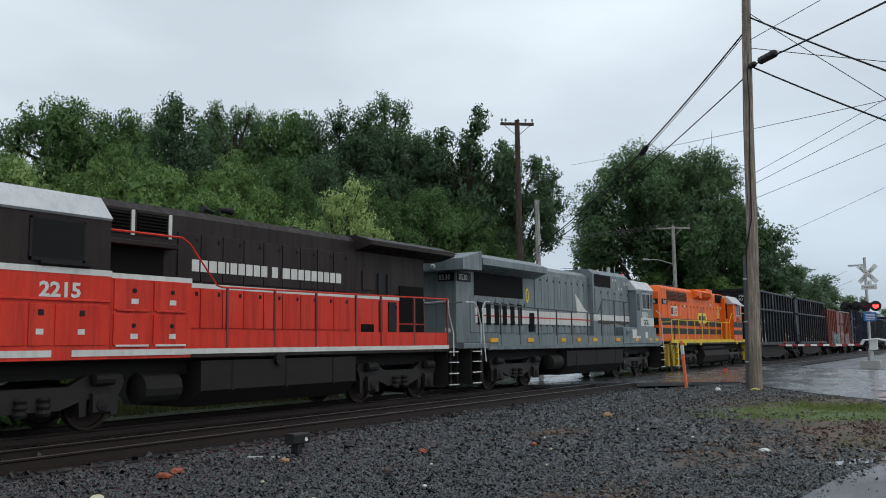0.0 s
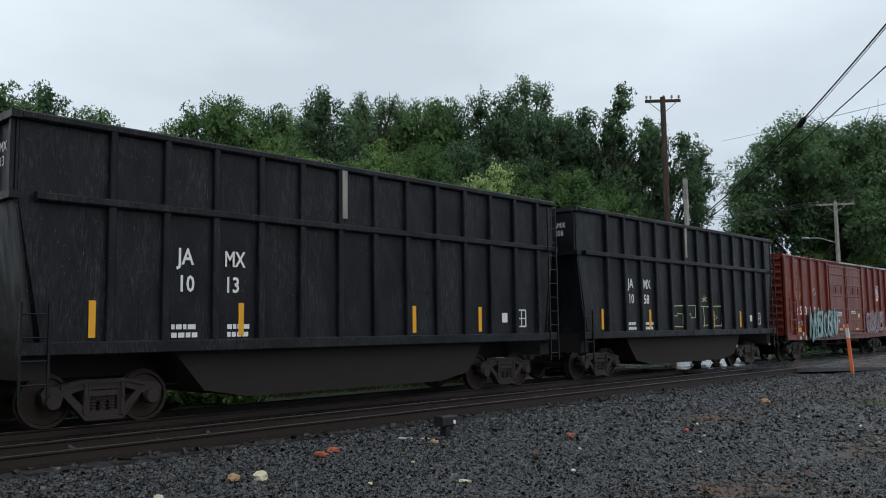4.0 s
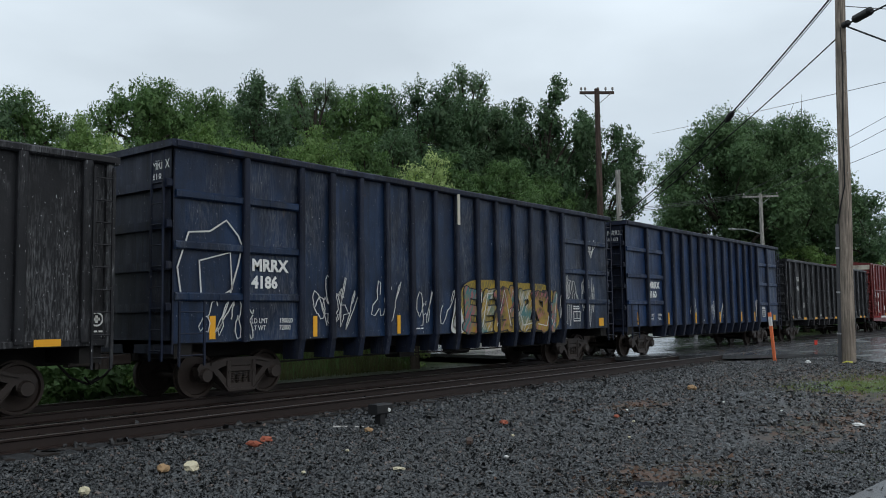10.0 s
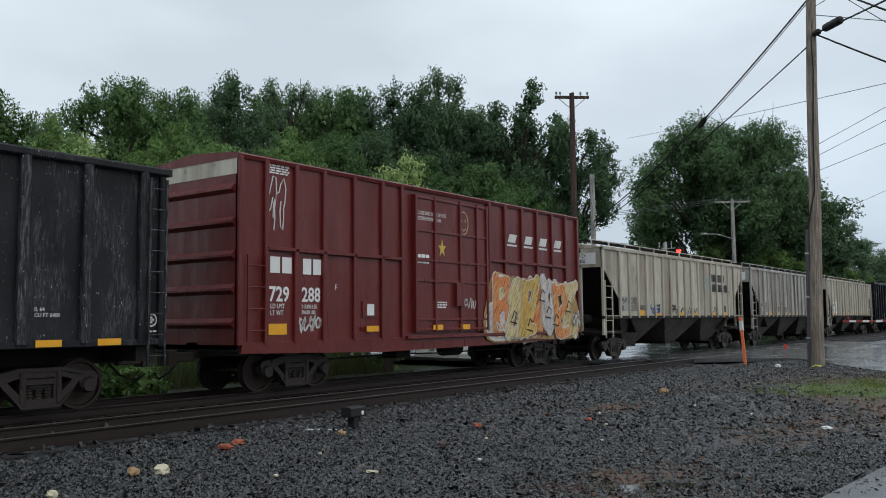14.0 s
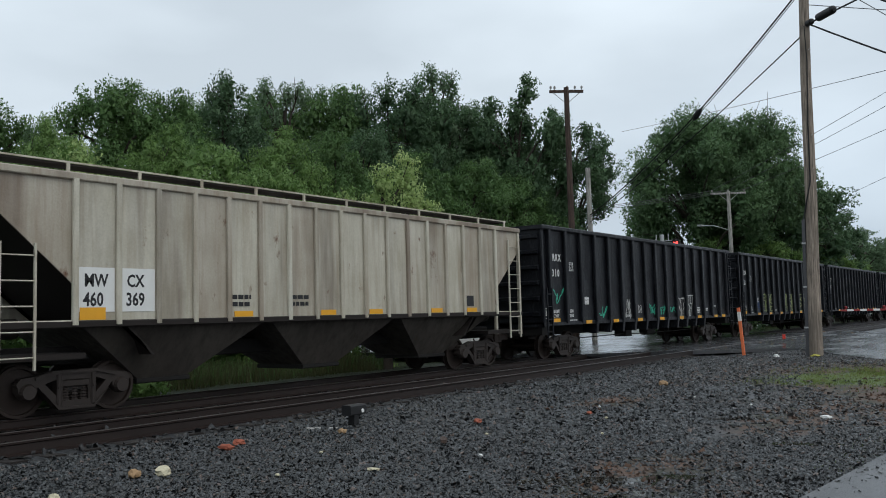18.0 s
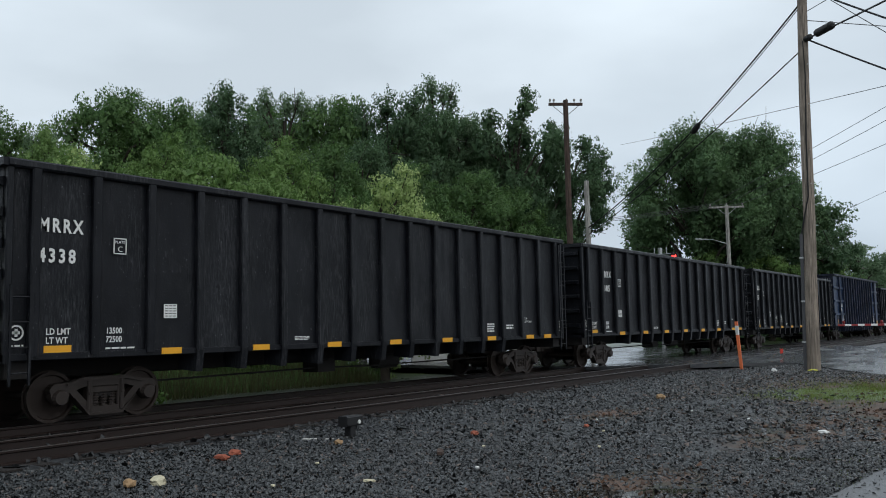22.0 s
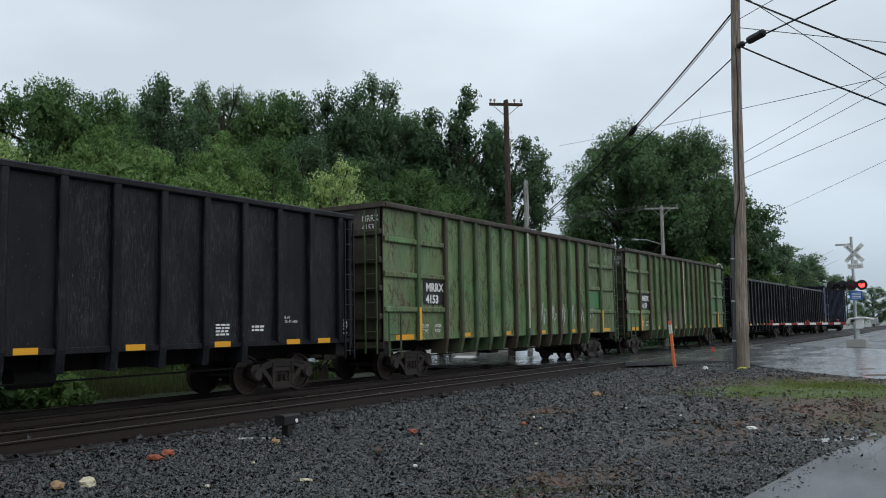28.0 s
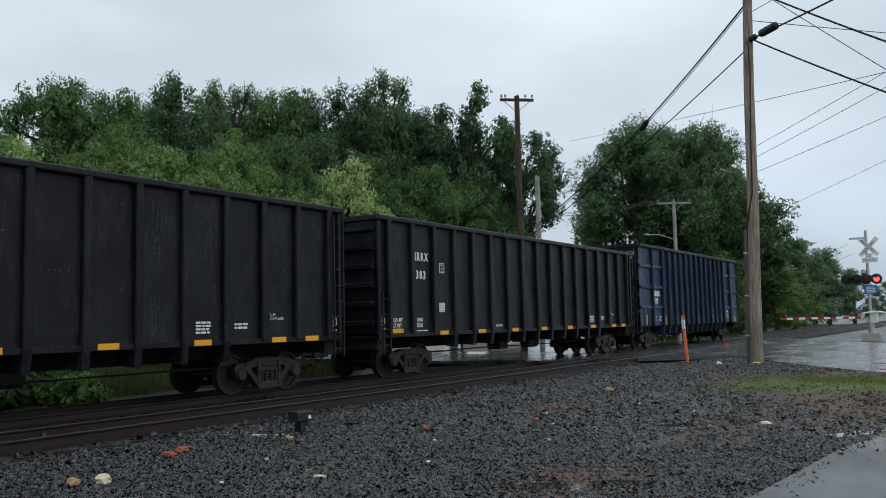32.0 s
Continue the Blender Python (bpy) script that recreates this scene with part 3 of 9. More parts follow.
def soil_keep(x, y, rng):
    bare = 1.2 * bump_at(x, y, 17.2, 1.9, 2.4, 1.5) + 0.7 * bump_at(x, y, 24.5, 4.0, 3.5, 2.6) + 0.6 * bump_at(x, y, 14.0, 3.5, 1.3, 0.5) + bump_at(x, y, 8.6, 3.8, 1.5, 0.8) + bump_at(x, y, 15.1, 7.2, 1.2, 0.6)
    clump = 0.5 + 0.5 * np.sin(x * 2.1 + 3 * np.sin(y * 1.7)) * np.sin(y * 2.9 + x)
    return ~in_road(x, y) & (y > np.interp(x, [5, 8.7, 12, 13.4, 17, 20.5], [2.4, 2.05, 1.75, 1.4, 0.6, -1.0])) & (rng.uniform(0, 1, len(x)) < 0.75 * bare * (0.25 + clump))


SOIL = stone_material("wet brown clods", (0.036, 0.020, 0.013, 1), (0.145, 0.078, 0.048, 1), 0.25, 0.4, 0.1)
scatter("soil", 26000, (6, 27, -1.0, 8.2), 0.02, 0.055, 41, soil_keep, "loose wet brown soil and small clods", SOIL)


def edge_keep(x, y, rng):
    line = np.interp(x, [0, 5, 8.7, 12, 13.4, 17, 20.5], [2.35, 2.35, 2.0, 1.72, 1.35, 0.5, -1.2])
    return (rng.uniform(0, 1, len(x)) < np.exp(-np.abs(y - line) / 0.28)) & (np.hypot(x, y) > 3)


drive_bits = gravel_places(5000, 1, 18, -1.5, 3.2, 45, edge_keep)
drive_bits[:, 2] = np.maximum(drive_bits[:, 2], -0.13 + 0.10 * smooth(12, 26, drive_bits[:, 0])) + 0.008
tagged(new("gravel", stones("gravel", drive_bits, np.random.default_rng(46).uniform(0.008, 0.030, len(drive_bits)), STONE, 47)), "loose stones strewn over the driveway edge", "gravel", kind="stuff")


# ---- trees ----
def leaf_material(name, dark, light):
    k = Nodes(name)
    g = k.n.new("ShaderNodeNewGeometry")
    big = k.noise(k.coord(shift=True), 0.35, 3)
    clump = k.noise(k.coord(shift=True), 1.15, 2)
    c = k.mix(k.mix(0.62, g.outputs["Random Per Island"], k.mix(0.5, k.ramp(big, 0.36, 0.64), k.ramp(clump, 0.38, 0.62))), dark, light)
    k.p.inputs["Transmission Weight"].default_value = 0.0
    tr = k.n.new("ShaderNodeBsdfTranslucent")
    k.l.new(c, tr.inputs["Color"])
    mx = k.n.new("ShaderNodeMixShader")
    mx.inputs["Fac"].default_value = 0.42
    out = k.n["Material Output"]
    k.l.new(k.p.outputs["BSDF"], mx.inputs[1])
    k.l.new(tr.outputs["BSDF"], mx.inputs[2])
    k.l.new(mx.outputs["Shader"], out.inputs["Surface"])
    return k.done(c, 0.55)


LEAF = {
    "dark": leaf_material("dark green leaves", (0.038, 0.086, 0.041), (0.102, 0.178, 0.078)),
    "mid": leaf_material("green leaves", (0.050, 0.115, 0.036), (0.130, 0.225, 0.070)),
    "light": leaf_material("light green leaves", (0.098, 0.190, 0.052), (0.200, 0.310, 0.092)),
    "maple": leaf_material("maple leaves", (0.050, 0.108, 0.049), (0.140, 0.236, 0.095)),
    "lime": leaf_material("yellow-green leaves", (0.22, 0.34, 0.10), (0.46, 0.56, 0.23)),
    # grey-green of the sparse trees; on the far ones it stands for haze
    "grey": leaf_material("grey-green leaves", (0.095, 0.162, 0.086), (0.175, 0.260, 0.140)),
}
BARK = plain("bark", (0.045, 0.036, 0.028), 0.9, 0.0, 0.5, 6.0, 0.6)


def leaf_cloud(centres, sizes, rng, count, leaf, boughs=15):
    """Leaf sprays in flattened clumps on the outsides of the lobes round the given centres, a few larger leaves deep inside."""
    centres, sizes = np.array(centres, float), np.array(sizes, float)
    m = len(centres)
    d = rng.normal(size=(m, boughs, 3)) + np.array([0, 0, 0.45])
    d /= np.linalg.norm(d, axis=2)[:, :, None]
    sub = (centres[:, None] + d * (sizes[:, None] * rng.uniform(0.55, 0.95, (m, boughs)))[:, :, None]).reshape(-1, 3)
    rad = (sizes[:, None] * rng.uniform(0.22, 0.46, (m, boughs))).ravel()
    twig = rng.normal(size=(m * boughs, 3, 3)) + np.array([0, 0, 0.5])
    twig /= np.linalg.norm(twig, axis=2)[:, :, None]
    home = np.repeat(np.arange(m), boughs)
    n = count * 3
    w = rad ** 1.8
    pick = rng.choice(len(sub), n, p=w / w.sum())
    d = rng.normal(size=(n, 3)) + np.array([0, 0, 0.15])
    d /= np.linalg.norm(d, axis=1)[:, None]
    which = rng.uniform(0, 1, n)
    inner, sprig = which < 0.16, which > 0.91
    along = twig[pick, rng.integers(0, 3, n)] + rng.normal(size=(n, 3)) * 0.10
    d = np.where(sprig[:, None], along, d)
    f = np.where(sprig, rng.uniform(0.9, 1.65, n), np.clip(rng.normal(0.9, 0.2, n), 0.25, 1.35))
    c = sub[pick] + d * (rad[pick] * f)[:, None] * np.array([1, 1, 0.66])
    deep = centres[home[pick]] + d * (sizes[home[pick]] * rng.uniform(0.1, 0.62, n))[:, None]
    c = np.where(inner[:, None], deep, c)
    out = c - centres[home[pick]]
    out /= np.linalg.norm(out, axis=1)[:, None] + 1e-6
    soft = d * 0.75 + out * 0.45 + np.array([0, 0, 0.36]) + rng.normal(size=(n, 3)) * 0.22
    soft /= np.linalg.norm(soft, axis=1)[:, None]
    face = d + np.array([0, 0, 0.5]) + rng.normal(size=(n, 3)) * 0.75
    face /= np.linalg.norm(face, axis=1)[:, None]
    a = np.cross(face, rng.normal(size=(n, 3)))
    a /= np.linalg.norm(a, axis=1)[:, None]
    b = np.cross(face, a)
    s = (leaf * rng.uniform(0.55, 1.2, n) * np.where(inner, 2.3, 1.0))[:, None]
    flip = (np.sum(face * soft, 1) > 0)[:, None]
    p, q, r = c - a * s * 0.5 - b * s * 0.36, c - a * s * 0.35 + b * s * 0.40, c + a * s * 0.65
    v = np.stack([np.where(flip, q, p), np.where(flip, p, q), r], 1)
    return v.reshape(-1, 3), np.repeat(soft, 3, 0)


def leaf_mesh(name, v, material, normals=None):
    n = len(v) // 3
    me = bpy.data.meshes.new(name)
    me.vertices.add(3 * n)
    me.vertices.foreach_set("co", v.ravel().astype(np.float32))
    me.loops.add(3 * n)
    me.polygons.add(n)
    me.loops.foreach_set("vertex_index", np.arange(3 * n, dtype=np.int32))
    me.polygons.foreach_set("loop_start", np.arange(0, 3 * n, 3, dtype=np.int32))
    me.update(calc_edges=True)
    if normals is not None:
        me.shade_smooth()
        me.normals_split_custom_set_from_vertices(normals)
    me.materials.append(material)
    return me


def crown_leaves(centres, sizes, rng, count, leaf, material):
    v, soft = leaf_cloud(centres, sizes, rng, count, leaf)
    return v, material, soft


def tree(seed, h, spread_r, crown_from, lobes, count, leaf, tone, label, airy=0.0, lean=0.0):
    """A tree at the origin: trunk, limbs, and a crown of leaf sprays round the limb ends."""
    rng = np.random.default_rng(seed)
    t = thing("tree", label, "tree")
    b = Build()
    tr = 0.018 * h + 0.06
    bend = rng.uniform(-0.25, 0.25, (4, 2)) * h * 0.06
    spine = [(0, 0, -0.5)] + [(bend[i, 0] + lean * (i + 1) / 4, bend[i, 1], h * (0.22 + 0.2 * i)) for i in range(4)]
    b.tube(spine, [tr * 1.3, tr, tr * 0.8, tr * 0.55, tr * 0.25], 9)
    centres, sizes = [], []
    for i in range(lobes):
        f = (i + 0.5) / lobes
        z = h * (crown_from + (0.90 - crown_from) * f)
        body = (1 - abs(2 * f - 0.75) ** 2.4 * 0.5) if f < 0.9 else 0.45
        ang = i * 2.4 + rng.uniform(-0.4, 0.4)
        r = spread_r * body * (rng.uniform(0.62, 0.86) if i % 4 else rng.uniform(0.1, 0.4))
        c = (math.cos(ang) * r + lean * f, math.sin(ang) * r, z + rng.uniform(-0.03, 0.04) * h)
        size = spread_r * rng.uniform(0.26, 0.40) * (1 - 0.2 * f) * (1 - 0.40 * airy)
        centres.append(c)
        sizes.append(size)
        j = min(3, int(f * 3))
        p = Vector(spine[j + 1])
        q = Vector(c)
        mid = p.lerp(q, 0.5) + Vector((0, 0, 0.05 * h))
        b.tube([p, mid, q], [tr * 0.42, tr * 0.28, tr * 0.08], 5)
        for s in range(2):
            e = q + Vector(rng.normal(size=3).tolist()) * size * 0.6
            b.tube([mid.lerp(q, 0.6), e], [tr * 0.16, tr * 0.04], 4)
    part("trunk", b, BARK, t, smooth=True)
    part("crown", leaf_mesh("crown", *crown_leaves(centres, sizes, rng, count, leaf, LEAF[tone])), None, t)
    return t


def plant(proto, az, dist, top_el=None, h=None, height_of=None, turn=0, squash=1.0, first=False):
    """Puts a copy of a tree in the direction az, so far off that its top has the elevation top_el."""
    x, y = dist * math.cos(radians(az)), dist * math.sin(radians(az))
    z = float(height(x, y))
    hh = (EYE[2] + dist * math.tan(radians(top_el)) - z) if top_el is not None else h
    s = hh / height_of
    m = Matrix.LocRotScale((x, y, z), Euler((0, 0, radians(turn))), (s * squash, s * squash, s))
    if first:
        ob = proto
        ob.matrix_basis = m
    else:
        proto.scale = (s * squash, s * squash, s)
        ob = copy_thing(proto, pose(x, y, z, 0, 0, turn))
    return ob


PROTO = {
    "oak": (tree(1, 16, 6.2, 0.16, 34, 12500, 0.190, "mid", "broad green deciduous tree in full summer leaf behind the tracks"), 16),
    "dark": (tree(2, 16, 5.6, 0.14, 34, 13500, 0.180, "dark", "dense dark green maple behind the tracks"), 16),
    "light": (tree(3, 13, 5.0, 0.10, 30, 10500, 0.155, "light", "light green deciduous tree behind the tracks"), 13),
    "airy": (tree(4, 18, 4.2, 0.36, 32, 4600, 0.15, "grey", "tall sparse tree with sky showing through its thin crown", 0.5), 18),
    "open": (tree(5, 15, 5.5, 0.48, 20, 6800, 0.185, "dark", "open-crowned tree with gaps between its boughs", 0.35, 1.6), 15),
    "bush": (tree(6, 7, 4.0, 0.05, 24, 6500, 0.130, "light", "rounded green shrub in the hedge behind the tracks"), 7),
    "lime": (tree(7, 6, 2.6, 0.08, 14, 4200, 0.100, "lime", "pale yellow-green flowering shrub behind the tracks"), 6),
    # far trees: the haze of distance is put into their leaf colour
    "pale": (tree(9, 14, 5.6, 0.12, 22, 4200, 0.27, "grey", "far tree beyond the crossing, distance haze in its grey-green colour"), 14),
    "far": (tree(10, 16, 5.6, 0.18, 22, 4600, 0.26, "dark", "dark green tree in the far tree line"), 16),
    "deep": (tree(8, 20, 8.2, 0.37, 46, 23000, 0.225, "maple", "big dark green maple beyond the crossing"), 20),
}
RADIUS = {"oak": 6.2, "dark": 5.6, "light": 5.0, "airy": 4.2, "open": 5.5, "bush": 4.0, "lime": 2.6, "pale": 5.6, "far": 5.6, "deep": 8.2}


def grow(kind, az, dist, el, half, turn=0.0):
    """One tree of the woods: its direction, distance, the elevation of its top and half the angle that its crown takes up."""
    proto, hh = PROTO[kind]
    x, y = dist * math.cos(radians(az)), dist * math.sin(radians(az))
    el += 0.65 if dist < 70 else 0.25
    s = (EYE[2] + dist * math.tan(radians(el)) - float(height(x, y))) / hh
    squash = min(1.42 if kind == "deep" else 1.2, max(0.72, 1.5 * dist * math.tan(radians(half)) / (RADIUS[kind] * 1.08 * s)))
    return plant(proto, az, dist, el, None, hh, turn, squash, False)


WOODS = [
    # the bank of trees behind the tracks, its crowns against the sky
    ("oak", 72.5, 36, 16.0, 5.0, 0), ("dark", 67.5, 40, 14.6, 3.6, 40), ("oak", 64.2, 43, 13.6, 2.6, 10), ("airy", 61.6, 41, 13.0, 1.5, 90),
    ("oak", 57.6, 44, 15.4, 3.4, 200), ("oak", 54.9, 47, 14.6, 2.4, 120), ("dark", 50.3, 50, 15.5, 3.0, 30), ("oak", 52.8, 56, 14.2, 2.4, 200), ("airy", 46.9, 57, 16.4, 2.0, 10), ("oak", 47.6, 60, 15.0, 2.3, 250),
    ("oak", 43.5, 57, 15.4, 2.3, 150), ("airy", 44.0, 60, 16.0, 1.8, 200), ("dark", 39.6, 56, 15.5, 3.0, 100), ("dark", 37.2, 58, 14.7, 2.4, 220), ("airy", 36.4, 60, 17.2, 1.2, 40),
    ("dark", 34.3, 60, 13.9, 2.1, 330), ("open", 30.7, 61, 14.6, 2.3, 180), ("dark", 32.3, 63, 12.6, 2.2, 90), ("open", 28.1, 62, 13.2, 1.8, 0), ("dark", 30.0, 66, 11.0, 2.2, 60), ("airy", 34.6, 63, 14.6, 1.4, 100),
    # lower, lighter growth before them
    ("light", 70.0, 33, 12.4, 3.4, 40), ("light", 65.6, 34, 11.6, 2.8, 120), ("light", 61.0, 36, 12.6, 2.9, 60), ("bush", 58.2, 31, 10.4, 2.6, 240), ("lime", 59.4, 30, 10.9, 1.2, 90), ("light", 55.2, 38, 12.3, 2.6, 310), ("bush", 51.9, 37, 11.5, 2.7, 120),
    ("light", 47.2, 38, 12.6, 2.3, 0), ("bush", 49.6, 35, 9.8, 2.4, 80), ("oak", 43.4, 42, 12.0, 2.0, 20), ("bush", 45.2, 36, 9.4, 2.2, 200), ("lime", 40.1, 33, 10.2, 1.9, 0), ("bush", 63.5, 31, 9.6, 2.6, 40), ("bush", 68, 30, 10.4, 3.0, 140),
    ("oak", 38.0, 48, 10.6, 3.2, 20), ("oak", 34.6, 52, 10.2, 3.0, 120), ("oak", 31.6, 56, 9.2, 2.8, 210), ("dark", 29.2, 60, 8.0, 1.6, 300), ("dark", 41.6, 50, 12.4, 2.4, 160),
    # beyond the crossing
    ("deep", 19.3, 92, 12.8, 3.8, 0), ("deep", 15.9, 95, 12.2, 2.8, 220), ("far", 17.2, 98, 9.6, 3.6, 110), ("far", 14.6, 100, 9.6, 3.2, 30), ("far", 19.4, 97, 4.6, 1.4, 300), ("bush", 19.2, 90, 4.4, 1.8, 10),
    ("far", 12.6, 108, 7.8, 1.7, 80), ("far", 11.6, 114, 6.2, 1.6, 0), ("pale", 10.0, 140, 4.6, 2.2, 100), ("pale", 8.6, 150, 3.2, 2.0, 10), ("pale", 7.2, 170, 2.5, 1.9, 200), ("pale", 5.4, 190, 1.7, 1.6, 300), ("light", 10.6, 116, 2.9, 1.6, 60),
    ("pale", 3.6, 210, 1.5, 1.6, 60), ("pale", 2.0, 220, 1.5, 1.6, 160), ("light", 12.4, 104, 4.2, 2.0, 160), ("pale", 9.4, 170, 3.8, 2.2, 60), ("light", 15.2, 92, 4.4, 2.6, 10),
]
for row in WOODS:
    grow(*row)
for proto, hh in PROTO.values():
    for o in (*proto.children_recursive, proto):
        bpy.data.objects.remove(o)


# ---- poles ----
def timber(name, tone):
    k = Nodes(name)
    grain = k.noise(k.coord((14, 14, 0.7)), 2.0, 6, 0.65)
    blot = k.noise(k.coord(), 1.2, 4)
    c = k.mix(k.ramp(grain, 0.36, 0.66), tuple(t * 0.38 for t in tone), tuple(min(1, t * 1.5) for t in tone))
    c = k.mix(k.ramp(blot, 0.5, 0.75), c, tuple(t * 0.55 for t in tone))
    k.bump(grain, 0.5, 0.02)
    return k.done(c, 0.85)


POLE_WOOD = timber("weathered pole timber", (0.255, 0.21, 0.17))
POLE_DARK = timber("dark creosoted timber", (0.065, 0.042, 0.033))
POLE_GREY = timber("bleached grey timber", (0.32, 0.31, 0.28))
CABLE = plain("black cable", (0.012, 0.012, 0.013), 0.6, 0, 0.2)
WIRE = plain("grey wire", (0.10, 0.10, 0.10), 0.5, 0.5, 0.2)
GALV = plain("galvanised steel", (0.42, 0.43, 0.43), 0.5, 0.5, 0.25, 8.0, 0.1)
PORCELAIN = plain("insulator glass", (0.25, 0.24, 0.22), 0.3, 0, 0.2)
ORANGE_POST = plain("faded orange plastic", (0.85, 0.20, 0.08), 0.55, 0, 0.2)


def span(a, b, sag, r, n=26):
    a, b = Vector(a), Vector(b)
    return Build().tube([a.lerp(b, i / n) - Vector((0, 0, sag * 4 * (i / n) * (1 - i / n))) for i in range(n + 1)], r, 6)




# ---- the train, from its head to its tail ----
K = 1.04


def stretch(a, b):
    return a * K, b * K


def run(t):
    """Metres that the train has gone after t seconds."""
    return K * (13.3454 * t + 0.019758 * t * t + 0.00004706 * t ** 3)


# ---- trains: running gear ----
WHEELSETS = []
CARS = []          # (object, place along the train)


def wheelset_mesh(r=0.457):
    b = Build()
    for s in (-1, 1):
        y = 0.7525 * s
        prof = [(-0.02, r * 0.30), (-0.02, r * 0.42), (0.0, r * 0.50), (0.0, r * 0.84), (-0.05, r * 0.88), (-0.05, r), (0.07, r * 0.985), (0.07, r + 0.028), (0.095, r + 0.02), (0.095, r * 0.9), (0.05, r * 0.82), (0.05, r * 0.3)]
        prof = [(a * -s, q) for a, q in prof]
        b.disc((0, y, 0), "y", prof, 28)
    b.tube([(0, -1.05, 0), (0, 1.05, 0)], 0.085, 10)
    return b.mesh("wheelset", WHEEL, True)


WHEEL_MESH = wheelset_mesh()
LOCO_WHEEL = wheelset_mesh(0.50)


def side_frame(y, base):
    """The cast side frame of a three-piece freight truck."""
    b = Build()
    h = base / 2
    s = -1 if y < 0 else 1
    y0, y1 = (y - 0.09, y + 0.09)
    b.prism([(-h - 0.20, 0.60), (-h - 0.12, 0.70), (-h + 0.15, 0.72), (-0.42, 0.80), (0.42, 0.80), (h - 0.15, 0.72), (h + 0.12, 0.70), (h + 0.20, 0.60), (h + 0.16, 0.52),
             (h - 0.14, 0.52), (0.42, 0.63), (-0.42, 0.63), (-h + 0.14, 0.52), (-h - 0.16, 0.52)], "y", y0, y1)
    b.prism([(-h + 0.14, 0.60), (-h + 0.30, 0.58), (-0.28, 0.26), (0.28, 0.26), (h - 0.30, 0.58), (h - 0.14, 0.60), (h - 0.32, 0.36), (0.32, 0.12), (-0.32, 0.12), (-h + 0.32, 0.36)], "y", y0, y1)
    p, q = sorted((s * 1.05, s * 1.125))
    b.prism([(-h + 0.12, 0.705), (-0.42, 0.785), (0.42, 0.785), (h - 0.12, 0.705), (h - 0.12, 0.655), (0.42, 0.735), (-0.42, 0.735), (-h + 0.12, 0.655)], "y", p, q)
    b.prism([(-h + 0.26, 0.44), (-0.32, 0.155), (0.32, 0.155), (h - 0.26, 0.44), (h - 0.33, 0.36), (0.34, 0.105), (-0.34, 0.105), (-h + 0.33, 0.36)], "y", p, q)
    for x in (-0.33, 0.33):
        b.post(x - 0.045, x + 0.045, p, q, 0.18, 0.74)
        b.disc((x, s * 1.10, 0.50), "y", [(0.0, 0.035), (0.045 * s, 0.03)], 8)
    for x in (-0.30, 0.30):
        b.post(x - 0.06, x + 0.06, y0, y1, 0.2, 0.70)
    for x in (-h, h):
        b.disc((x, y + 0.10 * s, 0.457), "y", [(-0.14, 0.15), (0.0, 0.15), (0.06, 0.12), (0.06, 0.05)] if s > 0 else [(0.14, 0.15), (0.0, 0.15), (-0.06, 0.12), (-0.06, 0.05)], 14)
        b.box(x - 0.17, x + 0.17, y0, y1, 0.46, 0.66)
    return b


def coil_spring():
    ridges = []
    for k in range(5):
        ridges += [(0.05 * k, 0.06), (0.05 * k + 0.012, 0.078), (0.05 * k + 0.026, 0.078), (0.05 * k + 0.038, 0.06)]
    return Build().disc((0, -1.0, 0.25), "z", ridges, 10)


FRAME_NEAR = side_frame(-1.0, 1.78).mesh("side_frame", CAST)
FRAME_FAR = side_frame(1.0, 1.78).mesh("side_frame", CAST)
SPRING = coil_spring().mesh("coil_spring", CAST)
SPRING_CAP = Build().slab(-0.28, 0.28, -1.08, -0.92, 0.50, 0.62, 0.015).mesh("spring_cap", CAST)
BOLSTER = Build().slab(-0.16, 0.16, -1.05, 1.05, 0.40, 0.66, 0.04)
BOLSTER.tube([(-0.35, -0.6, 0.3), (-0.35, 0.6, 0.3)], 0.05, 6).tube([(0.35, -0.6, 0.3), (0.35, 0.6, 0.3)], 0.05, 6)
BOLSTER_MESH = BOLSTER.mesh("bolster", GRIME)


def truck(parent, x):
    """A freight truck: side frames, springs, bolster and two turning wheelsets."""
    t = new("truck", BOLSTER_MESH)
    t.parent = parent
    t.location = (x, 0, 0)
    for me in (FRAME_NEAR, FRAME_FAR, SPRING_CAP):
        part(me.name.split(".")[0], me, None, t)
    for dx in (-0.17, 0.0, 0.17):
        part("coil_spring", SPRING, None, t).location = (dx, 0, 0)
    for dx in (-0.89, 0.89):
        w = part("wheelset", WHEEL_MESH, None, t)
        w.matrix_parent_inverse = Matrix.Translation((dx, 0, 0.457))
        WHEELSETS.append(w)
    return t


def coupler(parent, x, d):
    b = Build()
    b.slab(min(x, x + d * 0.55), max(x, x + d * 0.55), -0.10, 0.10, 0.72, 0.92, 0.02)
    b.prism([(x + d * 0.5, -0.17), (x + d * 0.72, -0.2), (x + d * 0.80, -0.08), (x + d * 0.66, 0.02), (x + d * 0.80, 0.12), (x + d * 0.72, 0.2), (x + d * 0.5, 0.17)], "z", 0.66, 0.98)
    part("coupler", b, CAST, parent)
    h = Build().tube([(x, 0.35, 0.80), (x + d * 0.3, 0.36, 0.50), (x + d * 0.62, 0.30, 0.36), (x + d * 0.8, 0.2, 0.5)], 0.025, 6)
    part("air_hose", h, GRIME, parent)


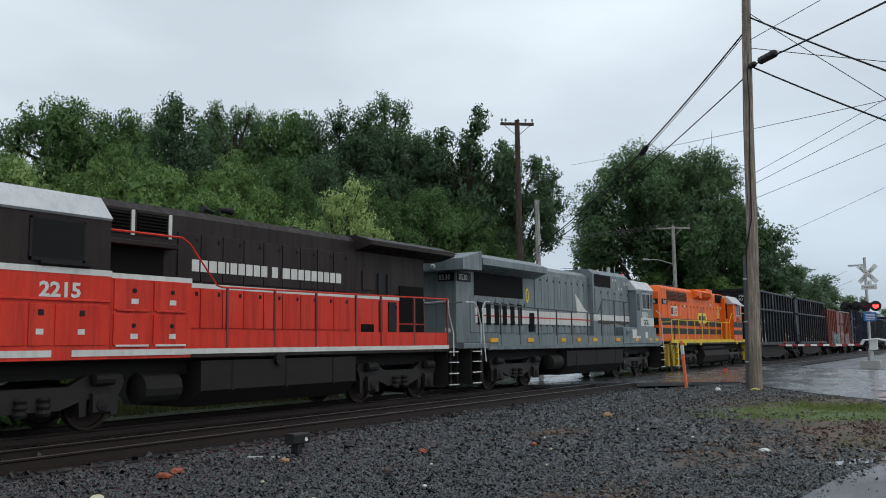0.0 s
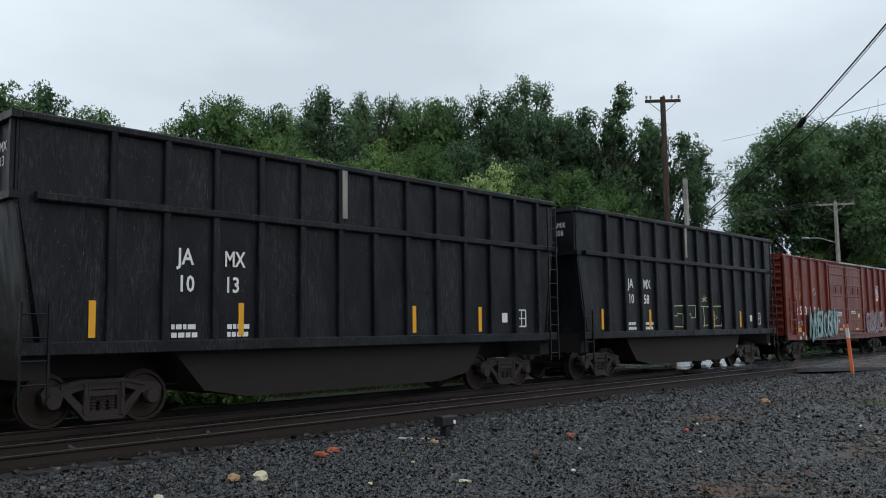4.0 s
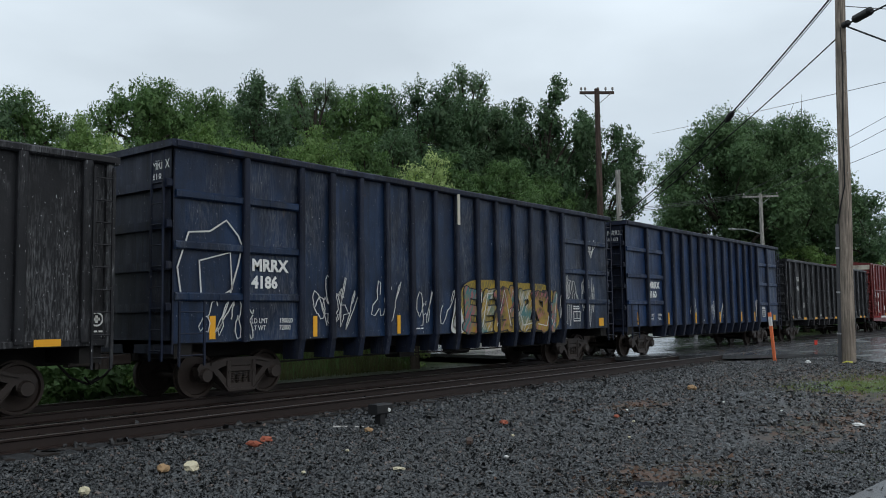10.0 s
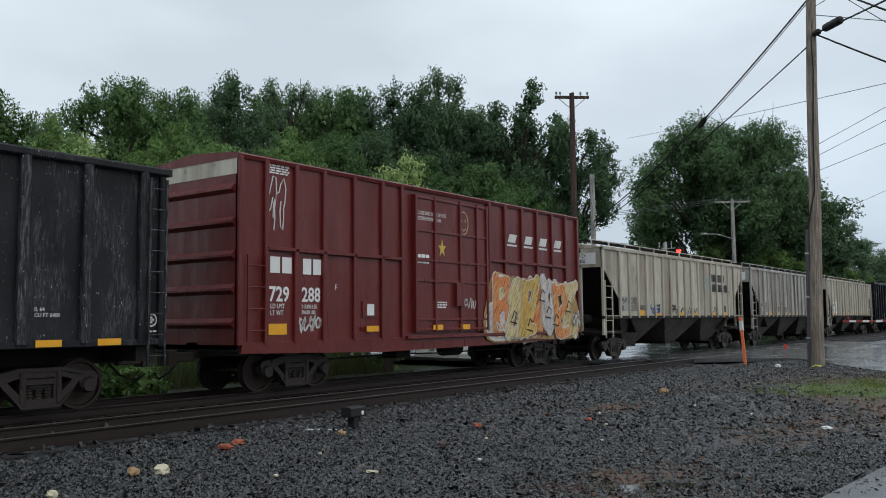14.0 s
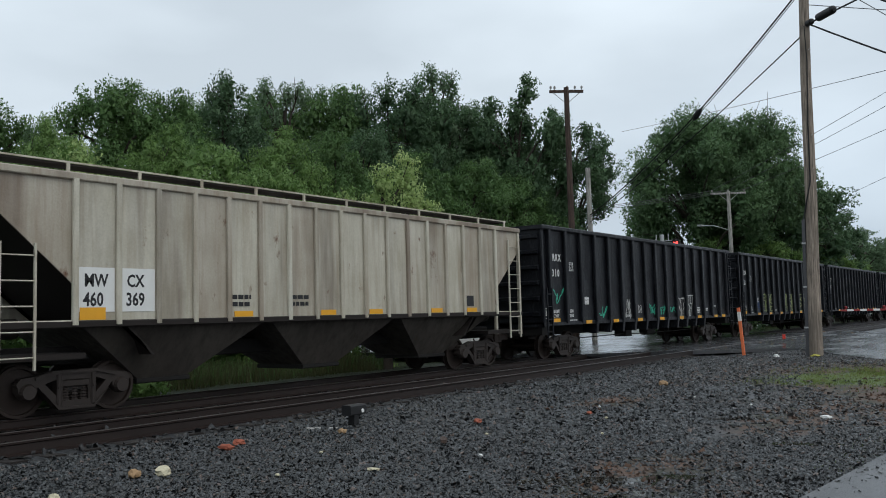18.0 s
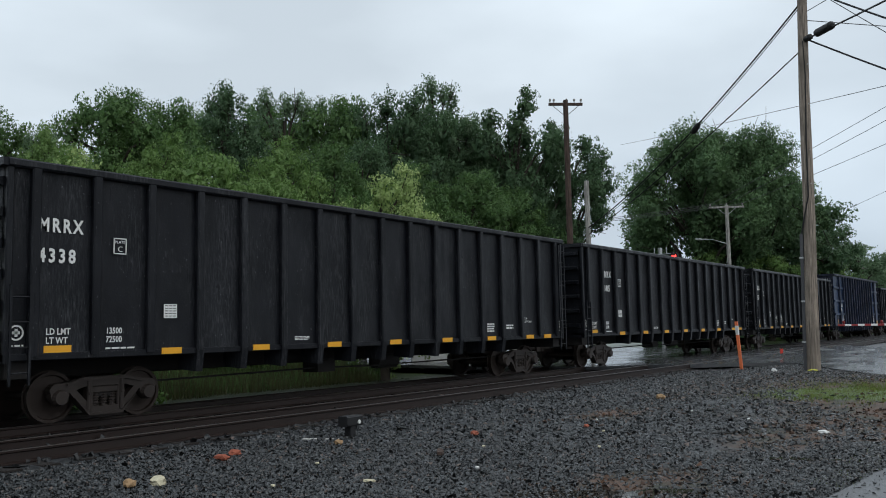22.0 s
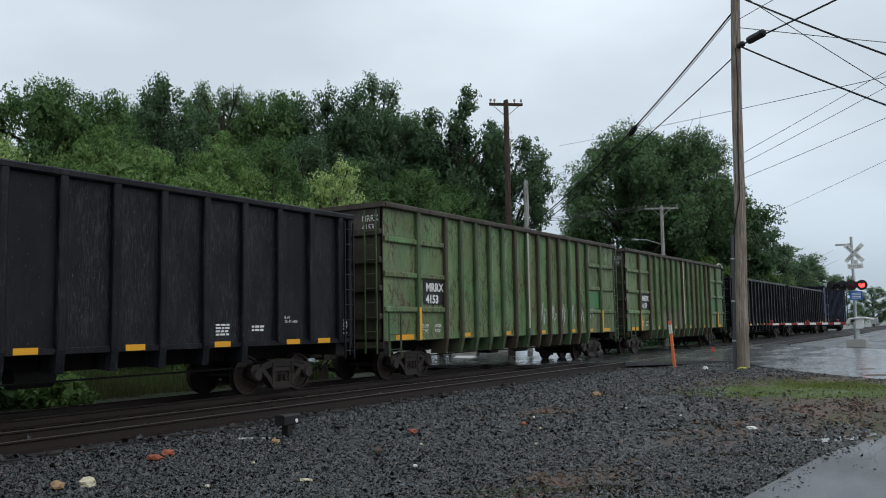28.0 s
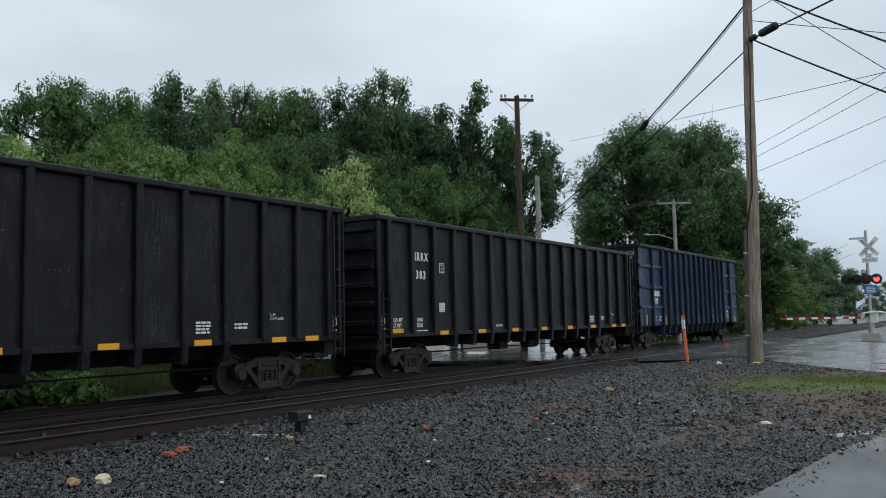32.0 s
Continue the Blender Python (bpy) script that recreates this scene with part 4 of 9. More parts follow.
def ladder(parent, x0, x1, y, z0, z1, rungs, material, axis="x"):
    b = Build()
    if axis == "x":
        for x in (x0, x1):
            b.box(x - 0.02, x + 0.02, y - 0.02, y + 0.02, z0, z1)
        for i in range(rungs):
            z = z0 + (z1 - z0) * (i + 0.5) / rungs
            b.tube([(x0, y, z), (x1, y, z)], 0.014, 5)
    else:
        for q in (x0, x1):
            b.box(y - 0.02, y + 0.02, q - 0.02, q + 0.02, z0, z1)
        for i in range(rungs):
            z = z0 + (z1 - z0) * (i + 0.5) / rungs
            b.tube([(y, x0, z), (y, x1, z)], 0.014, 5)
    return part("ladder", b, material, parent)


def underframe(parent, h, z):
    b = Build()
    b.slab(-h, h, -0.20, 0.20, 0.78, z + 0.05, 0.03)
    for x in (-h + 0.3, h - 0.3):
        b.box(x - 0.2, x + 0.2, -1.4, 1.4, 0.85, z + 0.05)
    part("center_sill", b, GRIME, parent)
    g = Build()
    g.disc((1.2, -0.55, 0.72), "x", [(-0.45, 0.05), (-0.42, 0.2), (0.42, 0.2), (0.45, 0.05)], 12)
    g.box(-1.6, -1.0, -0.8, -0.3, 0.55, 0.85)
    g.tube([(-h + 2.5, -0.75, 0.62), (-1.6, -0.7, 0.66), (0.4, -0.72, 0.62), (h - 2.5, -0.75, 0.64)], 0.022, 6)
    part("brake_rigging", g, GRIME, parent)


# ---- strokes of sprayed paint ----
def spray(name, parent, strokes, material, y, r=0.03, label=""):
    """Bands of paint along polylines in the (x, z) plane of a side, each a ribbon of its own."""
    out = None
    for line in strokes:
        pts = [Vector(line[0])]
        for p in line[1:]:
            if (Vector(p) - pts[-1]).length > 1e-4:
                pts.append(Vector(p))
        v, f = [], []
        for i, p in enumerate(pts):
            d = (pts[min(i + 1, len(pts) - 1)] - pts[max(i - 1, 0)])
            d = d.normalized() if d.length > 1e-6 else Vector((1, 0))
            n = Vector((-d.y, d.x)) * r
            for q in (p + n, p - n):
                v += [(q.x, y - 0.002, q.y), (q.x, y + 0.003, q.y)]
        for i in range(len(pts) - 1):
            a, b = 4 * i, 4 * i + 4
            f += [(a, b, b + 2, a + 2), (a + 1, a + 3, b + 3, b + 1), (a, a + 1, b + 1, b), (a + 2, b + 2, b + 3, a + 3)]
        e = 4 * (len(pts) - 1)
        f += [(0, 2, 3, 1), (e, e + 1, e + 3, e + 2)]
        ob = part(name, Build().add(v, f), material, parent, label if out is None else "")
        out = out or ob
    return out


def scribble(rng, x, z, w, h, n=4, wild=0.6):
    """Loops of unreadable handwriting that fill a box."""
    out = []
    for i in range(n):
        cx = x + w * (i + 0.5) / n
        k = rng.randint(13, 18)
        a0, beat = rng.uniform(0, 6.28), rng.uniform(1.5, 3.5)
        turn = rng.choice((-1, 1)) * rng.uniform(4.5, 9.0)
        line = []
        for j in range(k + 1):
            a = a0 + turn * j / k
            rr = 0.30 + wild * 0.22 * math.sin(beat * a + cx)
            drift = (j / k - 0.5) * 0.5
            line.append((cx + (math.cos(a) * rr * 1.35 + drift) * w / n, z + h * 0.5 + math.sin(a * 1.15 + 0.4 * drift) * h * rr * 1.25))
        out.append(line)
    return out


def sprayed_paint(name, first, second, third):
    """Spray paint laid on in hatched, cloudy passes of three colours."""
    k = Nodes(name)
    hatch = k.noise(k.coord((9, 9, 1.4), True, None, 32), 2.2, 3)
    cloud = k.noise(k.coord(), 1.6, 4)
    c = k.mix(k.ramp(cloud, 0.42, 0.60), first, second)
    c = k.mix(k.ramp(hatch, 0.50, 0.62), c, third)
    return k.done(c, 0.6)


SKELETON = [
    [[(0.0, 0.0), (0.12, 1.0)], [(0.1, 0.5), (0.9, 0.55)], [(0.85, 0.0), (1.0, 1.08)]],
    [[(0.5, 0.0), (0.06, 0.25), (0.1, 0.8), (0.5, 1.0), (0.95, 0.75), (0.9, 0.2), (0.5, 0.0)]],
    [[(0.0, 1.0), (0.16, 0.7), (0.48, 0.0), (0.8, 0.62), (1.05, 1.1)]],
    [[(1.0, 0.95), (0.3, 1.02), (0.04, 0.7), (0.9, 0.38), (0.72, 0.02), (0.0, 0.1)]],
    [[(1.0, 1.02), (0.12, 0.95), (0.0, 0.0), (1.05, 0.08)], [(0.05, 0.5), (0.8, 0.52)]],
    [[(0.0, 0.0), (0.05, 1.0)], [(1.0, 1.05), (0.1, 0.5), (1.05, -0.06)]],
    [[(0.0, 0.0), (0.5, 1.06), (1.0, 0.0)], [(0.2, 0.38), (0.85, 0.38)]],
]


def fat_strokes(name, parent, lines, material, y, r):
    """Thick rounded strokes of paint; each leg lies a hair above the one before it."""
    b, k = Build(), 0
    for line in lines:
        for p, q in zip(line, line[1:]):
            a = math.atan2(q[1] - p[1], q[0] - p[0])
            ends = [(q, a - math.pi / 2 + j * math.pi / 4) for j in range(5)] + [(p, a + math.pi / 2 + j * math.pi / 4) for j in range(5)]
            b.prism([(c[0] + r * math.cos(w), c[1] + r * math.sin(w)) for c, w in ends], "y", y - 0.002 - 0.0007 * k, y + 0.003)
            k += 1
    return part(name, b, material, parent)


def wild_piece(parent, rng, x, z, w, h, y, fills, edge, letters=6, fat=0.12, glint=None):
    """A sprayed piece of crowded, slanting, interlocking letter shapes that cannot be read."""
    step = w / letters
    for i in range(letters):
        form = SKELETON[(rng.randrange(3) + i * 2) % len(SKELETON)] + SKELETON[rng.randrange(len(SKELETON))][:1]
        lean, rise = rng.uniform(-0.25, 0.35), rng.uniform(-0.05, 0.05) * h
        mx, mz = rng.choice((False, True)), rng.choice((False, True))
        lines = [[(x + step * (i + 0.05 + 1.05 * (1 - p if mx else p) + lean * q), z + rise + fat + (h - 2 * fat) * (1 - q if mz else q)) for p, q in line] for line in form]
        lift = 0.026 * (i % 3)
        fat_strokes("sprayed_edge", parent, lines, edge, y - lift, fat + 0.035)
        fat_strokes("sprayed_letter", parent, lines, fills[i % len(fills)], y - lift - 0.012, fat)
        if glint is not None:
            spray("sprayed_line", parent, [[(p + fat * 0.3, q + fat * 0.3) for p, q in lines[0][:3]]], glint, y - lift - 0.025, 0.014)


def rounded(points, n=5):
    """A closed smooth outline through a few points."""
    out, m = [], len(points)
    for i in range(m):
        a, b, c, d = (Vector(points[(i + k) % m]) for k in (-1, 0, 1, 2))
        for j in range(n):
            t = j / n
            out.append(tuple(0.5 * (2 * b + (c - a) * t + (2 * a - 5 * b + 4 * c - d) * t * t + (3 * b - a - 3 * c + d) * t ** 3)))
    return out


def shape(parent, points, fill, rim, y, wide=0.028):
    """One sprayed shape with its rim."""
    line = rounded(points)
    part("sprayed_shape", Build().prism(line, "y", y - 0.002, y), fill, parent)
    spray("sprayed_rim", parent, [line + line[:1]], rim, y - 0.004, wide)


def bars(parent, x, z, w, h, rows, y, material, name="small_print"):
    """Rows of small print that cannot be read."""
    b = Build()
    rng = random.Random(int(x * 100) + rows)
    for i in range(rows):
        zz = z + h * (rows - 1 - i) / rows
        q = x
        while q < x + w * 0.95:
            e = min(q + rng.uniform(0.06, 0.16), x + w)
            b.box(q, e, y - 0.002, y + 0.003, zz, zz + h / rows * 0.6)
            q = e + 0.03
    return part(name, b, material, parent)


def reflector(parent, x, z, w, h, y):
    return part("reflector", Build().box(x, x + w, y - 0.004, y + 0.01, z, z + h), YELLOW_REFLECT, parent)


def car_frame(name, label, u0, u1, category):
    """An empty for one vehicle that reaches from u0 to u1 along the train."""
    t = thing(name, label, category, "vehicles of the train")
    u = (u0 + u1) / 2
    CARS.append((t, u))
    return t, (u1 - u0) / 2


def paint_tint(base, k):
    return tuple(min(1, c * k) for c in base)


BAYS = {}


def bay_panels(t, edges, ys, z0, z1, paint, depth=0.052):
    """The sheets between the posts of the side that faces the viewer, each buckled in its own way."""
    for i, (a, b_) in enumerate(zip(edges, edges[1:])):
        key = (round(b_ - a, 2), z0, z1, depth, i % 5, paint.name)
        if key not in BAYS:
            rng = random.Random(i % 5 + int(z1 * 100))
            nx, nz, w = 7, 11, b_ - a
            modes = [(rng.uniform(0.1, 0.5), rng.randint(1, 2), rng.randint(1, 4), rng.uniform(0, 3)) for _ in range(3)]
            v, f = [], []
            for j in range(nz):
                for q in range(nx):
                    u, h = q / (nx - 1), j / (nz - 1)
                    env = math.sin(math.pi * u) ** 0.7 * math.sin(math.pi * h) ** 0.5
                    d = env * depth * (0.62 + sum(m * math.sin(math.pi * (k * u + l * h) + p) for m, k, l, p in modes) * 0.42)
                    v.append((w * (u - 0.5), -ys + max(0.0, min(depth, d)), z0 + (z1 - z0) * h))
            f += [(j * nx + q, j * nx + q + 1, (j + 1) * nx + q + 1, (j + 1) * nx + q) for j in range(nz - 1) for q in range(nx - 1)]
            ring = list(range(nx)) + [j * nx + nx - 1 for j in range(1, nz)] + [(nz - 1) * nx + q for q in range(nx - 2, -1, -1)] + [j * nx for j in range(nz - 2, 0, -1)]
            base = len(v)
            v += [(v[r][0], -ys + depth + 0.006, v[r][2]) for r in ring]
            n = len(ring)
            f += [(ring[r], base + r, base + (r + 1) % n, ring[(r + 1) % n]) for r in range(n)]
            BAYS[key] = Build().add(v, f).mesh("bay_panel", paint, True)
        part("bay_panel", BAYS[key], None, t).location = ((a + b_) / 2, 0, 0)


def round_decal(t, x, z, y, r=0.13):
    ring = Build()
    for k in range(20):
        a, b_ = k * math.pi / 10, (k + 1) * math.pi / 10
        ring.prism([(x + r * math.cos(a), z + r * math.sin(a)), (x + r * math.cos(b_), z + r * math.sin(b_)), (x + r * 0.78 * math.cos(b_), z + r * 0.78 * math.sin(b_)), (x + r * 0.78 * math.cos(a), z + r * 0.78 * math.sin(a))], "y", y - 0.002, y + 0.003)
    ring.box(x - r * 0.5, x + r * 0.5, y - 0.002, y + 0.003, z - 0.025, z + 0.025).box(x - 0.025, x + 0.025, y - 0.002, y + 0.003, z - r * 0.5, z + r * 0.5)
    part("round_decal", ring, WHITE_INK, t)
    bars(t, x - r, z - r - 0.1, 2 * r, 0.05, 1, y, WHITE_INK)


# ---- high-sided gondola ----
def gondola(u0, u1, paint, label, mark, number, seed, plate="C", inset=0):
    t, h = car_frame("gondola_car", label, u0, u1, "freight car")
    zt, zb, ys = 4.41, 1.22, 1.48
    for s in (-1, 1):
        part("side_panel", Build().box(-h, h, *sorted((s * (ys - 0.04), s * (ys - 0.07))), zb, zt), paint, t)
        part("top_chord", Build().slab(-h - 0.01, h + 0.01, s * 1.52 - 0.10, s * 1.52 + 0.10, zt - 0.02, zt + 0.13, 0.03), paint, t)
        part("side_sill", Build().slab(-h, h, s * 1.50 - 0.05, s * 1.50 + 0.05, zb - 0.07, zb + 0.05, 0.012), paint, t)
    xs = [-h + 0.03 + 0.46 + i * (2 * h - 0.98) / 16 for i in range(17)]
    bay_panels(t, [-h + 0.02] + xs + [h - 0.02], ys, zb + 0.02, zt - 0.01, paint)
    for i, x in enumerate(xs):
        for s in (-1, 1):
            b = Build()
            y0, y1 = sorted((s * ys, s * (ys + 0.13)))
            b.post(x - 0.085, x + 0.085, y0, y1, zb, zt, 0.025)
            if 2 < i < 14:
                q = s * (ys + 0.12)
                b.prism([(s * 1.0, 0.84), (q - s * 0.06, 0.80), (q, zb), (s * 1.0, zb)], "x", x - 0.085, x + 0.085)
            part("side_post", b, paint, t)
    for s in (-1, 1):
        x = s * h
        a, b_ = sorted((x, x - s * 0.04))
        part("end_panel", Build().box(a, b_, -ys, ys, zb - 0.1, zt), paint, t)
        for i in range(6):
            z = zb + 0.25 + i * 0.52
            prof = [(x, z), (x + s * 0.12, z + 0.04), (x + s * 0.12, z + 0.13), (x, z + 0.17)]
            part("end_rib", Build().prism(prof, "y", -1.42, 1.42), paint, t)
        p, q = sorted((x - s * 0.05, x + s * 0.10))
        part("end_chord", Build().box(p, q, -1.6, 1.6, zt - 0.01, zt + 0.12), paint, t)
        part("end_post", Build().post(min(x, x - s * 0.12), max(x, x - s * 0.12), -1.56, -1.44, zb - 0.1, zt, 0.02), paint, t)
        truck(t, s * (h - 2.15))
        coupler(t, x, s)
    part("floor", Build().box(-h, h, -ys + 0.03, ys - 0.03, zb, zb + 0.06), GRIME, t)
    ladder(t, h - 0.42, h - 0.06, -1.66, 0.75, zt - 0.1, 9, paint)
    ladder(t, -h + 0.05, -h + 0.38, -1.66, 0.75, zb + 1.2, 4, paint)
    ladder(t, -1.35, -0.95, h + 0.14, 0.8, zt - 0.1, 9, paint, "y")
    underframe(t, h, zb)
    y = -ys - 0.006
    x = -h + 0.58 + inset * 1.13
    lettering(mark, 0.335, WHITE_INK, t, on_side(x, 3.36, y), 0.76, bold=0.010, gap=1.34)
    lettering(number, 0.335, WHITE_INK, t, on_side(x, 2.83, y), 0.82, bold=0.010, gap=1.34)
    lettering(mark + "\n" + number, 0.24, WHITE_INK, t, on_end(1.2, 3.45, -h - 0.006), 0.75)
    lettering("LD LMT\nLT WT", 0.155, WHITE_INK, t, on_side(-h + 0.75, 1.58, y), 0.85, bold=0.003)
    lettering("13500\n72500", 0.155, WHITE_INK, t, on_side(-h + 1.88, 1.58, y), 0.85, bold=0.003)
    bars(t, -h + 1.88, 1.30, 0.65, 0.05, 1, y, WHITE_INK)
    x = xs[1 + inset] + 0.38
    fr = Build()
    for a, b_, c, d in ((0, 0.27, 3.04, 3.06), (0, 0.27, 3.32, 3.34), (0, 0.02, 3.04, 3.34), (0.25, 0.27, 3.04, 3.34)):
        fr.box(x + a, x + b_, y - 0.003, y + 0.003, c, d)
    part("stencil_frame", fr, WHITE_INK, t)
    lettering("PLATE", 0.075, WHITE_INK, t, on_side(x + 0.03, 3.24, y))
    lettering(plate, 0.15, WHITE_INK, t, on_side(x + 0.085, 3.085, y))
    x = xs[2] + 0.34
    part("placard", Build().box(x, x + 0.30, y - 0.006, y + 0.003, 1.86, 2.13), WHITE_INK, t, "white data placard")
    b = Build()
    for k in range(5):
        for q in range(3):
            b.box(x + 0.03 + 0.09 * q, x + 0.09 + 0.09 * q, y - 0.009, y - 0.005, 1.89 + 0.05 * k, 1.905 + 0.05 * k)
    part("placard_print", b, RAIL, t)
    round_decal(t, -h + 0.24, 1.62, y)
    round_decal(t, h - 0.24, 1.62, y)
    lettering("IL 64\nCU FT 6400", 0.10, WHITE_INK, t, on_side(xs[14] + 0.25, 1.78, y), 0.9)
    bars(t, xs[12] + 0.35, 1.42, 0.4, 0.28, 4, y, WHITE_INK)
    bars(t, xs[13] + 0.3, 1.5, 0.4, 0.16, 2, y, WHITE_INK)
    bars(t, xs[5] + 0.4, 1.36, 0.45, 0.09, 3, y, WHITE_INK)
    reflector(t, -h + 0.72, 1.24, 0.5, 0.15, y)
    for i in (2, 4, 6, 8, 10, 12, 14, 15):
        reflector(t, xs[i] + 0.25, 1.17, 0.46, 0.12, y - 0.075)
    return t, h, xs


# ---- ribbed tall gondola with panelled ends ----
def tall_gondola(u0, u1, paint, label, mark, number, seed, blocked=False):
    trim, chord = (GREEN_TRIM, RUST_CHORD) if blocked else (BLUE_TRIM, BLUE_TRIM)
    t, h = car_frame("gondola_car", label, u0, u1, "freight car")
    zt, zb, ys = 4.96, 1.14, 1.47
    k = h / 8.9
    xs = [-7.2 * k] + [(-5.67 + 0.945 * i) * k for i in range(13)] + [7.2 * k]
    for s in (-1, 1):
        part("side_panel", Build().box(-h, h, *sorted((s * (ys - 0.04), s * (ys - 0.07))), zb, zt), paint, t)
        part("top_chord", Build().slab(-h - 0.02, h + 0.02, s * 1.52 - 0.10, s * 1.52 + 0.10, zt - 0.04, zt + 0.12, 0.03), chord, t)
        for a, b_ in ((-h, xs[0]), (xs[0], xs[1]), (xs[-2], xs[-1]), (xs[-1], h)):
            for z in (1.95, 2.95, 3.95):
                y0, y1 = sorted((s * ys, s * (ys + 0.07)))
                part("side_rib", Build().slab(a + 0.03, b_ - 0.03, y0, y1, z, z + 0.17, 0.03), paint, t)
    bay_panels(t, [-h] + xs + [h], ys, zb, zt - 0.01, paint)
    for i, x in enumerate(xs):
        for s in (-1, 1):
            b = Build()
            y0, y1 = sorted((s * ys, s * (ys + 0.13)))
            b.post(x - 0.075, x + 0.075, y0, y1, zb - 0.02, zt, 0.025)
            if 1 <= i <= 13:
                q = s * (ys + 0.12)
                b.prism([(s * 1.0, 0.70), (q - s * 0.10, 0.70), (q, zb), (s * 1.0, zb)], "x", x - 0.075, x + 0.075)
            part("side_post", b, trim, t)
    for s in (-1, 1):
        x = s * h
        a, b_ = sorted((x, x - s * 0.04))
        part("end_panel", Build().box(a, b_, -ys, ys, zb - 0.2, zt), chord, t)
        for z in (1.75, 2.55, 3.35, 4.15):
            p, q = sorted((x, x + s * 0.12))
            part("end_rib", Build().slab(p, q, -1.45, 1.45, z, z + 0.17, 0.03), chord, t)
        p, q = sorted((x - s * 0.05, x + s * 0.12))
        part("end_chord", Build().box(p, q, -1.6, 1.6, zt - 0.03, zt + 0.11), chord, t)
        truck(t, s * (h - 1.95))
        coupler(t, x, s)
    part("floor", Build().box(-h, h, -ys + 0.03, ys - 0.03, zb - 0.02, zb + 0.06), GRIME, t)
    ladder(t, h - 0.40, h - 0.05, -1.64, 0.7, zt - 0.1, 11, trim)
    ladder(t, -h + 0.05, -h + 0.62, -1.64, 0.7, 1.95, 3, trim)
    ladder(t, -1.35, -0.95, -h - 0.14, 0.8, zt - 0.1, 10, trim, "y")
    underframe(t, h, zb)
    y = -ys - 0.006
    shift = 0.28 if blocked else 0.0
    if blocked:
        part("name_panel", Build().box(xs[0] + 0.36, xs[0] + 1.50, y - 0.002, y + 0.003, 2.20, 2.92), BLACK_INK, t, "black number panel")
        y2 = y - 0.005
    else:
        y2 = y
    lettering(mark, 0.35, WHITE_INK, t, on_side(xs[0] + 0.20 + shift, 2.60, y2), 1.04, bold=0.013)
    lettering(number, 0.35, WHITE_INK, t, on_side(xs[0] + 0.20 + shift, 2.24, y2), 1.0, bold=0.013)
    lettering(mark + "\n" + number, 0.26, WHITE_INK, t, on_end(-0.75, 4.55, -h - 0.006), 0.85)
    lettering("LD LMT\nLT WT", 0.15, WHITE_INK, t, on_side(xs[0] + 0.2, 1.50, y), 0.85)
    lettering("190000\n72000", 0.15, WHITE_INK, t, on_side(xs[0] + 0.95, 1.50, y), 0.85)
    if blocked:
        reflector(t, xs[0] - 1.12, 1.16, 0.92, 0.15, y - 0.004)
    else:
        reflector(t, xs[0] - 0.85, 1.20, 0.14, 0.46, y - 0.004)
    for i in (1, 4, 7, 10, 12):
        if blocked:
            reflector(t, xs[i + 1] + 0.18, 1.18, 0.44, 0.13, y - 0.004)
        else:
            reflector(t, xs[i] + 0.40, 1.18, 0.12, 0.46, y - 0.004)
            if seed == 1:
                reflector(t, xs[i] + 0.23, 1.645, 0.46, 0.12, y - 0.004)
    if blocked:
        reflector(t, xs[14] + 0.10, 1.17, 1.0, 0.14, y - 0.004)
        for k in (0, 14):
            reflector(t, xs[k] - 0.055, 1.15, 0.11, 0.95, -ys - 0.136)
    else:
        reflector(t, h - 0.75, 1.2, 0.32, 0.28, y - 0.004)
    if not blocked:
        fr = Build()
        for a, b_, c, d in ((0.0, 0.46, 1.38, 1.41), (0.0, 0.46, 1.69, 1.72), (0.0, 0.03, 1.38, 1.72), (0.43, 0.46, 1.38, 1.72), (0.0, 0.46, 1.47, 1.49), (0.22, 0.24, 1.47, 1.72)):
            fr.box(xs[13] + 0.72 + a, xs[13] + 0.72 + b_, y - 0.003, y + 0.003, c, d)
        part("stencil_frame", fr, WHITE_INK, t)
        bars(t, xs[13] + 0.72, 1.78, 0.4, 0.14, 2, y, WHITE_INK)
    for i in (5, 11):
        bars(t, xs[i] + 0.2, 1.28, 0.3, 0.05, 1, y, WHITE_INK)
    return t, h, xs


